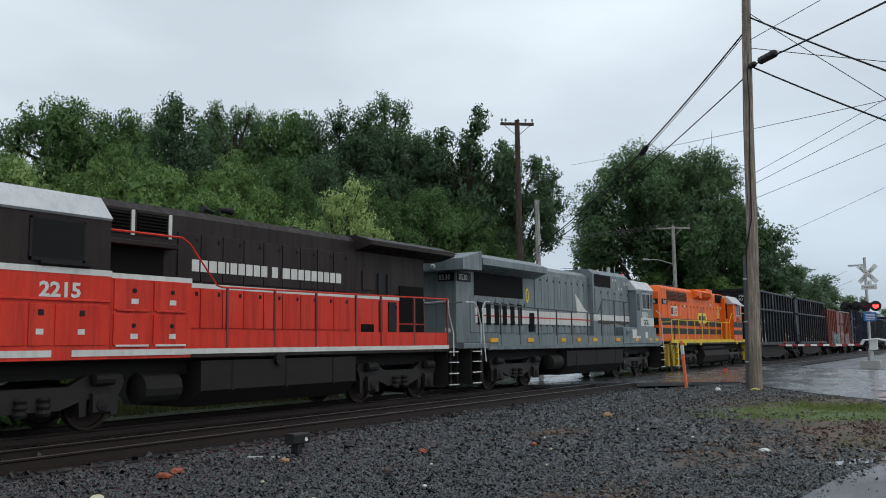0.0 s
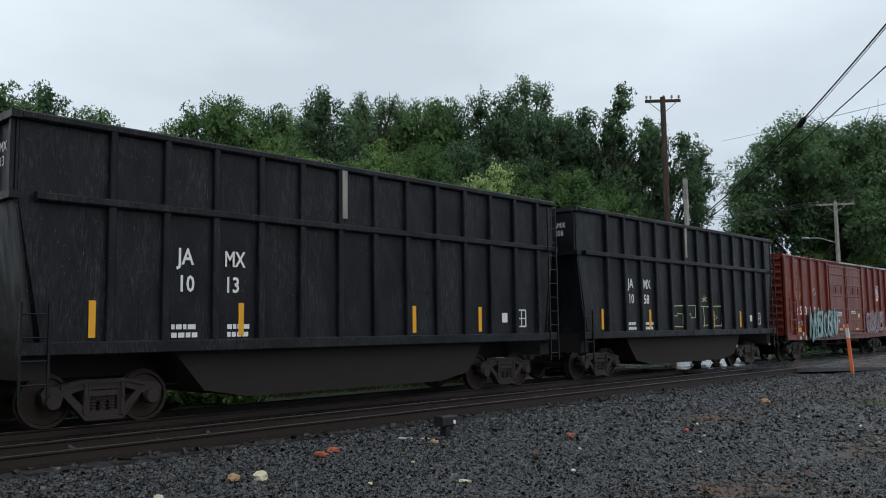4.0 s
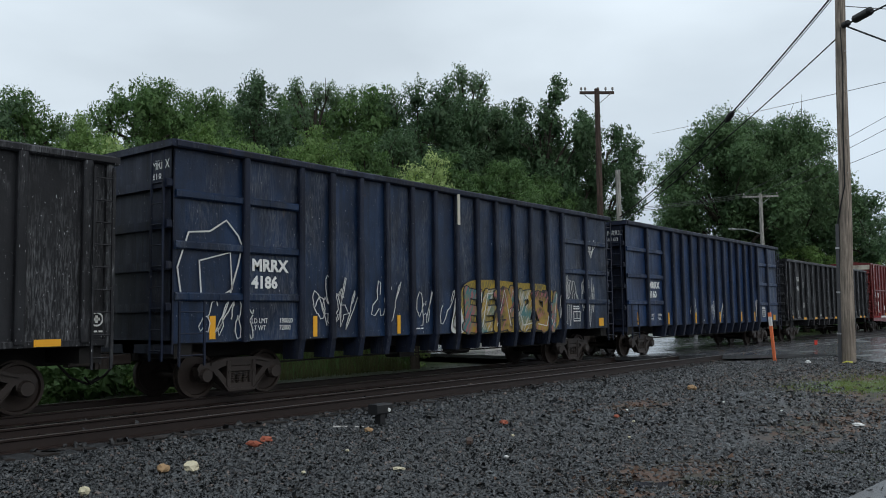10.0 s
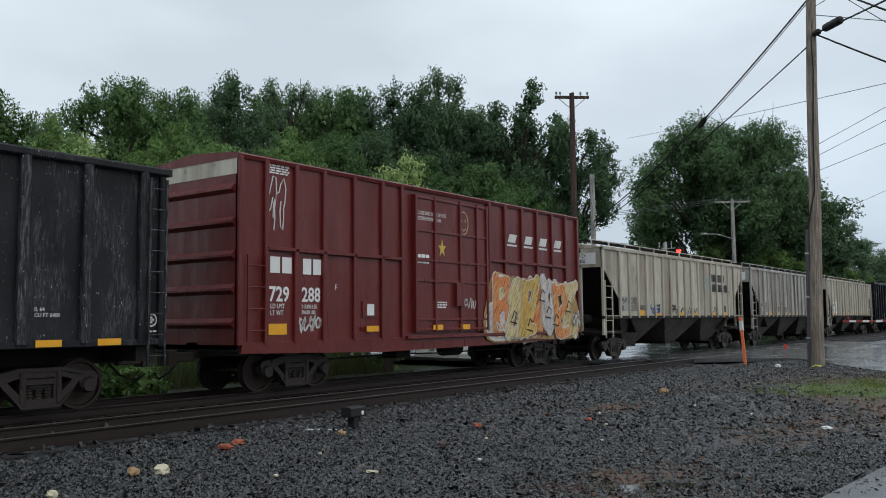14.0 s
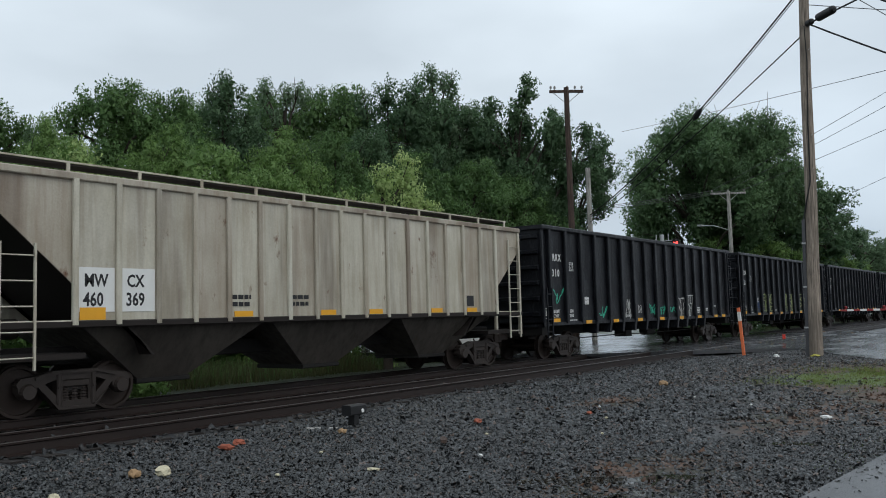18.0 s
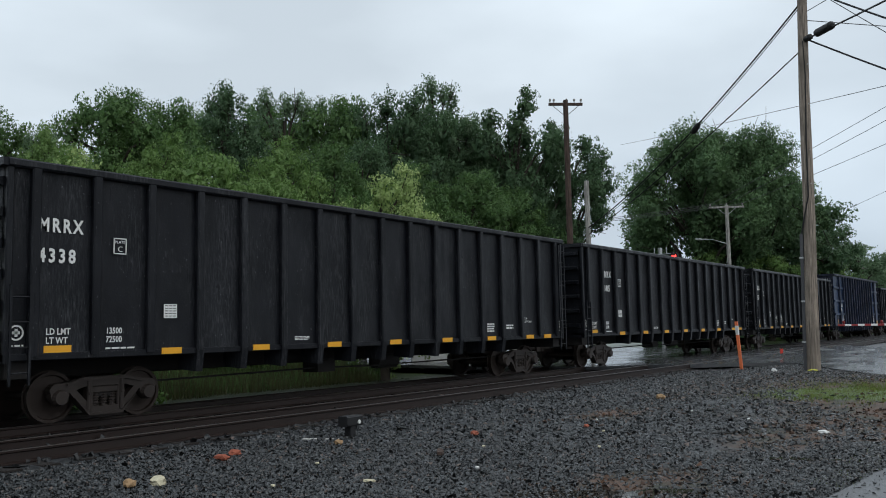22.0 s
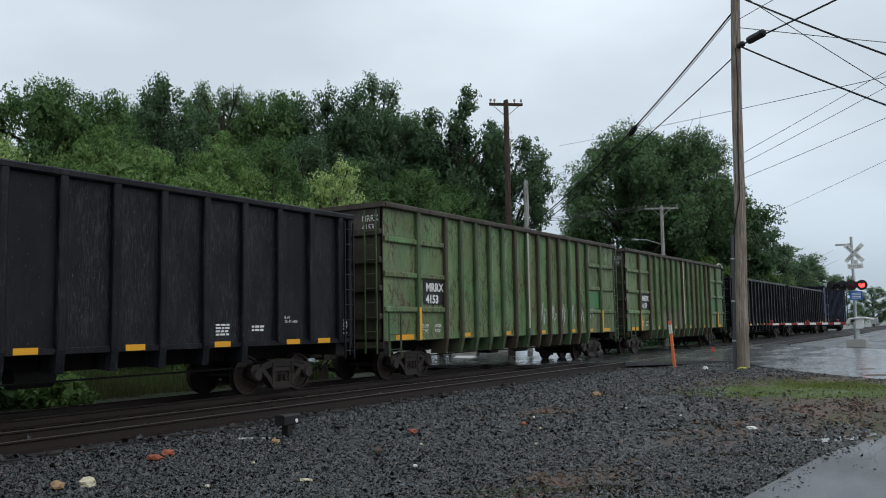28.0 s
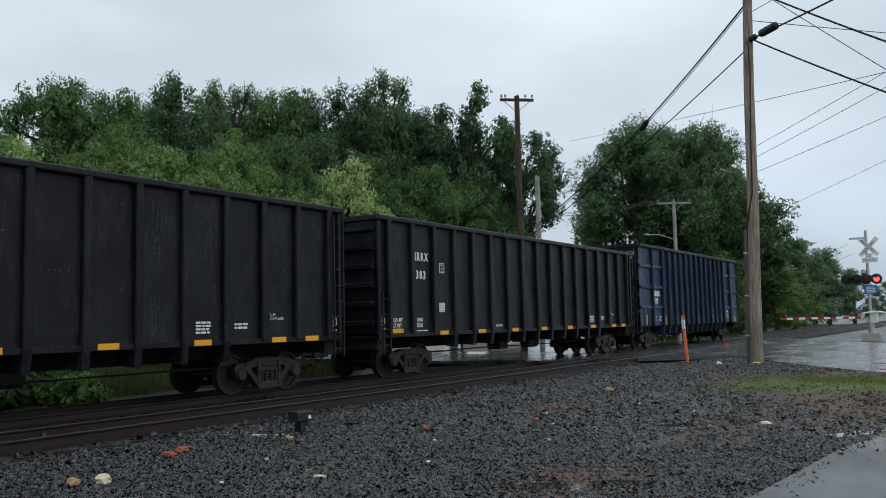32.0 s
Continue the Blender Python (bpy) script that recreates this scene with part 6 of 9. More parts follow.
    spray("chalk_face", t, [ring, [(0.44, 4.2), (0.55, 4.12), (0.66, 4.2)], [(0.45, 4.45), (0.47, 4.38)], [(0.63, 4.45), (0.65, 4.38)]], PIECE_CREAM, -1.556, 0.012)
    star = [(-0.5 + (0.2 if i % 2 == 0 else 0.08) * math.sin(i * 0.6283), 3.55 + (0.26 if i % 2 == 0 else 0.1) * math.cos(i * 0.6283)) for i in range(10)]
    part("star", Build().prism(star, "y", -1.557, -1.549), PIECE_YELLOW, t)
    for x in (-3.7, -1.0, 0.3):
        reflector(t, x, 1.30, 0.45, 0.14, -1.6)
    bars(t, -6.9, 4.85, 0.7, 0.22, 4, y, WHITE_INK)
    bars(t, -1.6, 3.1, 0.5, 0.3, 2, -1.556, WHITE_INK)
    bars(t, -0.9, 1.9, 0.6, 0.2, 3, -1.556, WHITE_INK)
    lettering("F", 0.2, WHITE_INK, t, on_side(-4.72, 2.3, y))
    return t


# ---- covered hopper ----
BAY = painted("stained hopper steel", (0.045, 0.037, 0.031), (0.075, 0.064, 0.054), (0.022, 0.018, 0.015), (0.06, 0.035, 0.022), 0.8, 0.4, 0.6, 0.3)


def hopper(u0, u1, paint, label, mark, number, white_patch, seed):
    t, h = car_frame("covered_hopper", label, u0, u1, "freight car")
    zt, zb, ys = 4.22, 1.64, 1.50
    e = 1.45
    for s in (-1, 1):
        y0, y1 = sorted((s * ys, s * (ys - 0.03)))
        body = [(-h + 0.05, zt), (-h + 0.05, 3.55), (-h + e, 2.30), (-h + e, zb), (h - e, zb), (h - e, 2.30), (h - 0.05, 3.55), (h - 0.05, zt)]
        part("side_panel", Build().prism(body, "y", y0, y1), paint, t)
        part("side_plate", Build().slab(-h, h, s * 1.5 - 0.07, s * 1.5 + 0.07, zt - 0.06, zt + 0.08, 0.02), paint, t)
        part("side_sill", Build().slab(-h, h, s * 1.5 - 0.06, s * 1.5 + 0.06, zb - 0.10, zb + 0.03, 0.02), paint if s > 0 else SOOT, t)
    n = 17
    xs = [-h + e + i * (2 * h - 2 * e) / (n - 1) for i in range(n)]
    bay_panels(t, xs, ys + 0.013, zb + 0.03, zt - 0.06, paint, 0.012)
    for x in xs:
        for s in (-1, 1):
            y0, y1 = sorted((s * ys, s * (ys + 0.09)))
            part("side_post", Build().post(x - 0.055, x + 0.055, y0, y1, zb - 0.05, zt - 0.03, 0.02), paint, t)
    part("roof", Build().prism([(-1.55, zt), (-1.2, zt + 0.12), (0, zt + 0.2), (1.2, zt + 0.12), (1.55, zt)], "x", -h, h), paint, t)
    for k in range(5):
        x = -h + 1.6 + k * (2 * h - 3.2) / 4
        part("hatch", Build().slab(x - 0.9, x + 0.9, -0.35, 0.35, zt + 0.18, zt + 0.28, 0.03), paint, t)
    for s in (-1, 1):
        walk_b = Build().box(-h, h, s * 0.75 - 0.22, s * 0.75 + 0.22, zt + 0.30, zt + 0.34)
        part("running_board", walk_b, SOOT, t, "dark roof walkway grating")
        for i in range(12):
            x = -h + 0.1 + i * (2 * h - 0.2) / 11
            part("board_bracket", Build().box(x - 0.03, x + 0.03, s * 1.05 - 0.02, s * 1.05 + 0.02, zt + 0.05, zt + 0.36), paint, t)
        part("board_edge", Build().box(-h, h, s * 1.05 - 0.015, s * 1.05 + 0.015, zt + 0.33, zt + 0.36), paint, t)
    for s in (-1, 1):
        x = s * h
        # sloping end sheet and open end framing
        part("slope_sheet", Build().prism([(x - s * 0.08, 3.55), (x - s * (e + 0.9), 1.9), (x - s * (e + 1.6), 1.0), (x - s * (e + 1.7), 1.0), (x - s * 0.12, 3.62)], "y", -1.46, 1.46), SOOT, t)
        p, q = sorted((x - s * 0.05, x))
        part("end_panel", Build().box(p, q, -1.5, 1.5, 3.5, zt + 0.02), paint, t)
        for y in (-1.5, -0.6, 0.6, 1.5):
            part("end_post", Build().post(min(x, x - s * 0.1), max(x, x - s * 0.1), y - 0.05, y + 0.05, 0.95, zt, 0.015), paint, t)
        part("end_sill", Build().slab(min(x, x - s * e), max(x, x - s * e), -1.55, -1.45, 1.55, 1.68, 0.015), paint, t)
        part("end_deck", Build().box(min(x, x - s * (e + 0.3)), max(x, x - s * (e + 0.3)), -1.4, 1.4, 1.0, 1.1), SOOT, t)
        truck(t, s * (h - 1.75))
        coupler(t, x, s)
        a, b_ = sorted((x - s * 0.12, x - s * 0.72))
        ladder(t, a, b_, -1.56, 0.85, 3.0 if s < 0 else 3.9, 5 if s < 0 else 7, paint)
        part("brake_gear", Build().disc((x - s * 0.7, -0.4, 1.55), "x", [(-0.3, 0.05), (-0.28, 0.18), (0.28, 0.18), (0.3, 0.05)], 12), SOOT, t)
    # three discharge bays
    for c in (-(2 * h - 2 * e) / 3.05, 0.0, (2 * h - 2 * e) / 3.05):
        w = (2 * h - 2 * e) / 6.3
        v = [(c - w, -1.42, zb - 0.05), (c + w, -1.42, zb - 0.05), (c + w, 1.42, zb - 0.05), (c - w, 1.42, zb - 0.05), (c - 0.55, -0.75, 0.50), (c + 0.55, -0.75, 0.50), (c + 0.55, 0.75, 0.50), (c - 0.55, 0.75, 0.50)]
        part("hopper_bay", Build().add(v, [(0, 1, 2, 3), (4, 7, 6, 5), (0, 4, 5, 1), (1, 5, 6, 2), (2, 6, 7, 3), (3, 7, 4, 0)]), BAY, t)
        part("outlet_gate", Build().slab(c - 0.62, c + 0.62, -0.8, 0.8, 0.42, 0.52, 0.02), GRIME, t)
    part("center_sill", Build().slab(-h, h, -0.2, 0.2, 0.85, 1.2, 0.03), GRIME, t)
    y = -ys - 0.020
    ink = BLACK_INK
    if white_patch:
        for i, (a, b_) in enumerate(((0, mark[:2]), (1, mark[2:]))):
            x = xs[i] + 0.07
            part("number_patch", Build().box(x, xs[i + 1] - 0.07, y - 0.002, y + 0.003, 1.82, 2.62), WHITE_INK, t, "white number patch")
            lettering(b_, 0.32, ink, t, on_side(x + 0.11, 2.28, y - 0.004), 0.8, bold=0.008)
            lettering(number[3 * i:3 * i + 3], 0.34, ink, t, on_side(x + 0.09, 1.93, y - 0.004), 0.78, bold=0.008)
    else:
        for i, (a, b_) in enumerate(((mark[:2], number[:2]), (mark[2:], number[2:4]), ("", number[4:]))):
            x = xs[i] + 0.07
            part("number_patch", Build().box(x, xs[i + 1] - 0.07, y - 0.002, y + 0.003, 1.85, 2.42 if a else 2.1), GREYISH, t, "bluish number patch")
            if a:
                lettering(a, 0.32, ink, t, on_side(x + 0.06, 2.15, y - 0.004), 0.9)
            lettering(b_, 0.32, ink, t, on_side(x + 0.06, 1.86, y - 0.004), 0.9)
    reflector(t, xs[0] + 0.1 if white_patch else xs[2] + 0.1, 1.68, 0.5, 0.22, y - 0.004)
    for i in (4, 7, 9, 12, 14):
        reflector(t, xs[i] + 0.15, 1.68, 0.5, 0.12, y - 0.002)
    part("end_plate", Build().box(-h - 0.012, -h + 0.01, -1.25, -0.2, 3.62, 4.05), WHITE_INK, t, "white number plate on the end")
    lettering(mark + "\n" + number, 0.2, ink, t, on_end(-0.32, 3.88, -h - 0.016), 0.85)
    bars(t, xs[4] + 0.1, 1.9, 0.5, 0.3, 2, y, BLACK_INK)
    bars(t, xs[6] + 0.1, 1.9, 0.5, 0.3, 2, y, BLACK_INK)
    part("stencil_patch", Build().box(xs[-3] + 0.15, xs[-3] + 0.5, y - 0.002, y + 0.003, 1.85, 2.15), BLACK_INK, t)
    return t, h, xs


# ---- locomotives ----
LOCO_WHEELSETS = []
LOCO_RED = painted("locomotive red", (0.66, 0.034, 0.016), (0.72, 0.052, 0.028), (0.10, 0.014, 0.010), (0.10, 0.025, 0.018), 0.5, 0.05, 0.42, 0.2, spec=0.25)
RED_POST = painted("dark red rail paint", (0.17, 0.022, 0.018), (0.24, 0.04, 0.03), (0.05, 0.015, 0.012), (0.10, 0.03, 0.02), 0.5, 0.1, 0.5, 0.1)
LOCO_CAST = plain("oily cast steel", (0.020, 0.017, 0.0155), 0.55, 0.15, 0.6, 7.0, 0.4)
DIRTY_YELLOW = painted("grimy yellow steel", (0.40, 0.27, 0.03), (0.55, 0.38, 0.05), (0.045, 0.032, 0.018), (0.07, 0.04, 0.02), 0.95, 0.75, 0.6, 0.3)
LOCO_BROWN = painted("sooty dark brown paint", (0.022, 0.0145, 0.0130), (0.033, 0.0235, 0.0215), (0.012, 0.010, 0.009), (0.05, 0.028, 0.02), 0.6, 0.05, 0.5, 0.12, spec=0.2)
LOCO_GREY = painted("locomotive grey", (0.140, 0.182, 0.192), (0.200, 0.240, 0.250), (0.060, 0.058, 0.053), (0.12, 0.06, 0.035), 0.48, 0.22, 0.45, 0.12, 0.05, stain=0.25)
LOCO_ORANGE = painted("locomotive orange", (0.82, 0.128, 0.009), (0.86, 0.155, 0.016), (0.30, 0.055, 0.012), (0.22, 0.06, 0.03), 0.35, 0.0, 0.45, 0.12, spec=0.25)
LOCO_YELLOW = painted("sill yellow", (0.78, 0.53, 0.02), (0.82, 0.58, 0.04), (0.20, 0.13, 0.03), (0.2, 0.1, 0.03), 0.4, 0.08, 0.5, 0.12, spec=0.3)
LOCO_BLACK = painted("stripe black", (0.009, 0.009, 0.0105), (0.014, 0.014, 0.016), (0.022, 0.020, 0.018), (0.03, 0.02, 0.02), 0.3, 0.0, 0.45, 0.1, spec=0.2)
STRIPE_WHITE = painted("stripe white", (0.66, 0.65, 0.62), (0.70, 0.70, 0.67), (0.3, 0.26, 0.2), (0.3, 0.12, 0.06), 0.35, 0.04, 0.5, 0.05)
CAB_ROOF = painted("cab roof grey", (0.50, 0.51, 0.52), (0.58, 0.59, 0.60), (0.2, 0.2, 0.2), (0.2, 0.1, 0.05), 0.3, 0.0, 0.35, 0.1)
RAIL_GREY = plain("dark grey rail paint", (0.05, 0.055, 0.057), 0.5)
DARK_GRILLE = plain("dark radiator grille", (0.006, 0.0055, 0.0055), 0.7, 0.0, 0.4, 30.0, 0.5, 0.1)
RED_BROWN_GRILLE = plain("brown screen", (0.11, 0.03, 0.012), 0.6, 0.1, 0.4, 30.0, 0.5)
# near-black with little sheen; on the red cab it stands for inside shade
WINDOW = plain("cab window glass", (0.005, 0.005, 0.006), 0.12, 0.0, 0.1, 2.0, 0.0, 0.12)
HANDRAIL_WHITE = plain("white handrail paint", (0.6, 0.6, 0.58), 0.5)
LAMP_GLASS = plain("headlamp lens", (0.6, 0.62, 0.6), 0.1, 0.4, 0.1, 3.0, 0.0)


def loco_truck(parent, x, base, r=0.50):
    t = part("truck", Build().slab(-base / 2 - 0.3, base / 2 + 0.3, -0.9, 0.9, 0.62, 0.86, 0.04), GRIME, parent)
    t.location = (x, 0, 0)
    h = base / 2
    for s in (-1, 1):
        y0, y1 = sorted((s * 0.98, s * 1.16))
        b = Build()
        b.prism([(-h - 0.55, 0.92), (-h - 0.5, 1.06), (-h + 0.3, 1.05), (-0.7, 0.86), (0.7, 0.86), (h - 0.3, 1.05), (h + 0.5, 1.06), (h + 0.55, 0.92), (h + 0.42, 0.66), (h - 0.35, 0.60),
                 (0.55, 0.44), (-0.55, 0.44), (-h + 0.35, 0.60), (-h - 0.42, 0.66)], "y", y0, y1)
        part("side_frame", b, LOCO_CAST, t)
        for d in (-h, h):
            y2, y3 = sorted((s * 1.14, s * 1.26))
            bx = part("axle_box", Build().slab(d - 0.2, d + 0.2, y2, y3, 0.32, 0.74, 0.05), LOCO_CAST, t)
            part("axle_cap", Build().disc((d, s * 1.24, 0.5), "y", [(-0.02, 0.13), (s * 0.05, 0.11), (s * 0.07, 0.04)], 14), GRIME, bx)
            for q in (-0.34, 0.34):
                part("brake_shoe", Build().prism([(d + q - 0.07, 0.3), (d + q + 0.07, 0.3), (d + q + 0.09, 0.72), (d + q - 0.09, 0.72)], "y", *sorted((s * 1.0, s * 1.15))), LOCO_CAST, t)
            part("brake_cylinder", Build().disc((d * 1.02, s * 1.24, 0.98), "x", [(-0.24, 0.05), (-0.22, 0.12), (0.2, 0.12), (0.24, 0.05)], 10), GRIME, t)
        for q in (-0.22, 0.22):
            part("coil_spring", Build().disc((q, s * 1.18, 0.36), "z", [(0, 0.1), (0.06, 0.13), (0.12, 0.1), (0.18, 0.13), (0.24, 0.1), (0.30, 0.13), (0.34, 0.1)], 12), GRIME, t)
        part("sand_pipe", Build().tube([(-h - 0.7, s * 0.9, 1.2), (-h - 0.65, s * 0.85, 0.5), (-h - 0.55, s * 0.8, 0.15)], 0.025, 6), LOCO_CAST, t)
    for d in (-h, h):
        w = part("wheelset", LOCO_WHEEL, None, t)
        w.matrix_parent_inverse = Matrix.Translation((d, 0, 0.50))
        LOCO_WHEELSETS.append(w)
    return t


def handrail(parent, pts, material, posts=(), foot=1.6, r=0.022, y=-1.5, name="handrail", post_paint=None):
    part(name, Build().tube([(x, y, z) for x, z in pts], r, 6), material, parent)
    for x in posts:
        zs = np.interp(x, [p[0] for p in pts], [p[1] for p in pts])
        part("stanchion", Build().slab(x - 0.028, x + 0.028, y - 0.02, y + 0.02, foot, float(zs), 0.006), post_paint or material, parent)


def steps(parent, x, d, material, edge):
    """Side steps at a corner of the platform; d is the way outwards along the car."""
    a, b_ = sorted((x, x + d * 0.58))
    st = part("step_well", Build().prism([(a, -0.92), (b_, -0.92), (b_, -1.5), (b_ - 0.02, -1.5), (b_ - 0.02, -0.96), (a + 0.02, -0.96), (a + 0.02, -1.5), (a, -1.5)], "z", 0.30, 1.45), material, parent)
    for z in (0.32, 0.66, 1.0, 1.32):
        part("step_tread", Build().slab(a + 0.02, b_ - 0.02, -1.54, -1.2, z, z + 0.03, 0.008), GRIME, st)
        part("step_edge", Build().box(a + 0.02, b_ - 0.02, -1.555, -1.54, z, z + 0.028), edge, st)


def doors(parent, x0, x1, n, z0, z1, y, material, latch=GRIME):
    """A row of hood doors with seams and latches."""
    w = (x1 - x0) / n
    for i in range(n):
        a = x0 + i * w
        d = part("hood_door", Build().slab(a + 0.015, a + w - 0.015, y - 0.022, y + 0.01, z0, z1, 0.008), material, parent)
        part("door_latch", Build().box(a + w * 0.78, a + w * 0.78 + 0.06, y - 0.04, y - 0.018, z0 + (z1 - z0) * 0.82, z0 + (z1 - z0) * 0.82 + 0.09), latch, d)


def louvres(parent, x0, x1, z0, z1, n, y, frame, slat):
    g = part("grille", Build().box(x0, x1, y - 0.012, y + 0.01, z0, z1), DARK_GRILLE if slat is None else slat, parent)
    for i in range(n):
        z = z0 + (z1 - z0) * (i + 0.5) / n
        part("louvre", Build().prism([(y - 0.012, z - 0.02), (y - 0.045, z - 0.035), (y - 0.05, z - 0.025), (y - 0.012, z + 0.01)], "x", x0 + 0.02, x1 - 0.02), slat or DARK_GRILLE, g)
    for z in (z1, z0 - 0.04):
        part("grille_frame", Build().box(x0 - 0.03, x1 + 0.03, y - 0.02, y + 0.005, z, z + 0.04), frame, g)


def tank(parent, x0, x1, z0, z1, material=SOOT):
    r = 0.12
    part("fuel_tank", Build().prism([(-1.45, z1), (-1.45, z0 + 0.35), (-1.05, z0), (1.05, z0), (1.45, z0 + 0.35), (1.45, z1)], "x", x0, x1), material, parent)
    for x in (x0 + 0.9, (x0 + x1) / 2, x1 - 0.9):
        part("tank_strap", Build().box(x - 0.03, x + 0.03, -1.462, -1.44, z0 + 0.32, z1), GRIME, parent)


def loco_end(t, x, s, material, edge):
    part("pilot", Build().box(*sorted((x, x - s * 0.12)), -1.4, 1.4, 0.35, 1.45), material, t)
    coupler(t, x, s)
    for k in range(3):
        part("air_hose", Build().tube([(x, -0.5 - 0.15 * k, 0.95), (x + s * 0.2, -0.52 - 0.15 * k, 0.6), (x + s * 0.25, -0.5 - 0.15 * k, 0.35)], 0.025, 6), GRIME, t)
    part("mu_cable", Build().tube([(x, -0.9, 1.5), (x + s * 0.35, -0.8, 1.1), (x + s * 0.5, -0.5, 1.0), (x + s * 0.8, -0.4, 1.35)], 0.03, 6), edge, t)


def red_loco(u0, u1):
    t, h = car_frame("locomotive", "red and dark brown diesel locomotive with white stripes", u0, u1, "locomotive")
    R, B, W = LOCO_RED, LOCO_BROWN, STRIPE_WHITE
    part("frame", Build().slab(-h, h, -1.5, 1.5, 1.34, 1.6, 0.02), B, t)
    part("sill_stripe", Build().box(-0.5, h, -1.512, -1.498, 1.43, 1.54), W, t, "white painted sill stripe")
    part("sill", Build().box(-0.5, h, -1.506, -1.495, 1.54, 1.92), R, t)
    # cab and its lower body
    part("cab_lower", Build().box(-8.2, -2.42, -1.54, 1.54, 1.36, 2.94), R, t)
    part("cab", Build().prism([(-1.54, 2.94), (-1.54, 4.0), (-1.15, 4.45), (0, 4.6), (1.15, 4.45), (1.54, 4.0), (1.54, 2.94)], "x", -6.4, -2.45), B, t)
    part("cab_roof", Build().prism([(-1.60, 4.02), (-1.2, 4.47), (0, 4.63), (1.2, 4.47), (1.60, 4.02), (1.56, 3.98), (-1.56, 3.98)], "x", -6.6, -2.46), CAB_ROOF, t, "pale grey cab roof")
    part("short_hood", Build().slab(-8.2, -6.4, -0.9, 0.9, 2.9, 3.9, 0.1), B, t)
    part("cab_stripe", Build().box(-8.2, -2.41, -1.552, -1.538, 2.92, 3.03), W, t, "white painted stripe")
    # open window: the unlit cab inside is put in as a near-black panel
    w = part("cab_window", Build().box(-4.05, -3.05, -1.556, -1.53, 3.18, 3.86), WINDOW, t)
    part("window_frame", Build().box(-4.1, -3.0, -1.562, -1.54, 3.12, 3.18).box(-4.1, -3.0, -1.562, -1.54, 3.86, 3.9).box(-4.1, -4.05, -1.562, -1.54, 3.12, 3.9).box(-3.05, -3.0, -1.562, -1.54, 3.12, 3.9), LOCO_BLACK, w)
    part("window_sill", Build().slab(-3.9, -2.9, -1.62, -1.54, 3.06, 3.12, 0.01), LOCO_BLACK, w)
    part("lower_rail", Build().slab(-6.2, -2.46, -1.575, -1.535, 2.42, 2.47, 0.01), R, t)
    for a, b_, c, d in ((-4.05, -3.62, 1.62, 2.36), (-3.55, -2.5, 1.62, 2.36), (-5.2, -4.1, 1.62, 2.36)):
        q = part("access_door", Build().slab(a, b_, -1.56, -1.535, c, d, 0.008), R, t)
        part("door_latch", Build().box((a + b_) / 2 - 0.05, (a + b_) / 2 + 0.05, -1.575, -1.555, d - 0.2, d - 0.1), LOCO_BLACK, q)
        part("notice", Build().box((a + b_) / 2 - 0.08, (a + b_) / 2 + 0.06, -1.568, -1.558, c + 0.2, c + 0.3), W, q)
    part("sill_stripe", Build().box(-8.0, -3.6, -1.553, -1.538, 1.42, 1.54).box(-3.2, -0.46, -1.553, -1.538, 1.42, 1.54), W, t)
    part("louvre_panel", Build().box(-3.5, -2.75, -1.556, -1.54, 1.66, 1.78), B, t)
    lettering("2215", 0.37, W, t, on_side(-3.88, 2.5, -1.552), 1.12, bold=0.012)
    # equipment bay behind the cab
    part("bay_lower", Build().box(-2.40, -0.46, -1.52, 1.52, 1.36, 2.92), R, t)
    part("bay_stripe", Build().box(-2.40, -0.46, -1.535, -1.515, 2.90, 3.00), W, t)
    for a in (-2.34, -1.42):
        for z in (1.62, 2.30):
            q = part("access_door", Build().slab(a, a + 0.86, -1.548, -1.51, z, z + 0.60, 0.008), R, t)
            part("door_latch", Build().disc((a + 0.45, -1.55, z + 0.38), "y", [(0.0, 0.05), (-0.02, 0.04)], 10), LOCO_BLACK, q)
            part("notice", Build().box(a + 0.38, a + 0.54, -1.556, -1.546, z + 0.12, z + 0.22), W, q)
            part("door_foot", Build().slab(a + 0.05, a + 0.80, -1.565, -1.545, z - 0.03, z + 0.01, 0.006), W if z < 2 else R, q)
    part("hood", Build().prism([(-0.95, 1.58), (-0.95, 4.4), (-0.8, 4.56), (0.8, 4.56), (0.95, 4.4), (0.95, 1.58)], "x", -2.45, 9.05), B, t)
    # opening in the bay: its inner shade is drawn as a near-black sheet
    part("air_intake", Build().box(-2.4, -0.75, -0.965, -0.94, 3.02, 3.62), DARK_GRILLE, t)
    part("intake_shelf", Build().slab(-2.4, -0.6, -1.25, -0.95, 3.62, 3.72, 0.01), B, t)
    for a in (-2.36, -1.42):
        louvres(t, a, a + 0.76, 3.92, 4.34, 6, -0.955, B, None)
        part("louvre_edge", Build().box(a + 0.78, a + 0.86, -0.985, -0.95, 3.86, 4.38), W, t)
    part("hood_panel", Build().box(-0.5, 9.05, -0.962, -0.945, 1.60, 2.86), R, t, "red lower hood side")
    part("hood_stripe", Build().box(-0.5, 9.05, -0.972, -0.945, 2.86, 2.96), W, t)
    doors(t, -0.4, 5.4, 9, 1.98, 2.84, -0.966, R, LOCO_BLACK)
    doors(t, -0.4, 5.4, 9, 3.0, 4.05, -0.956, B, LOCO_BLACK)
    doors(t, 7.2, 7.6, 1, 1.7, 2.8, -0.966, LOCO_BLACK)
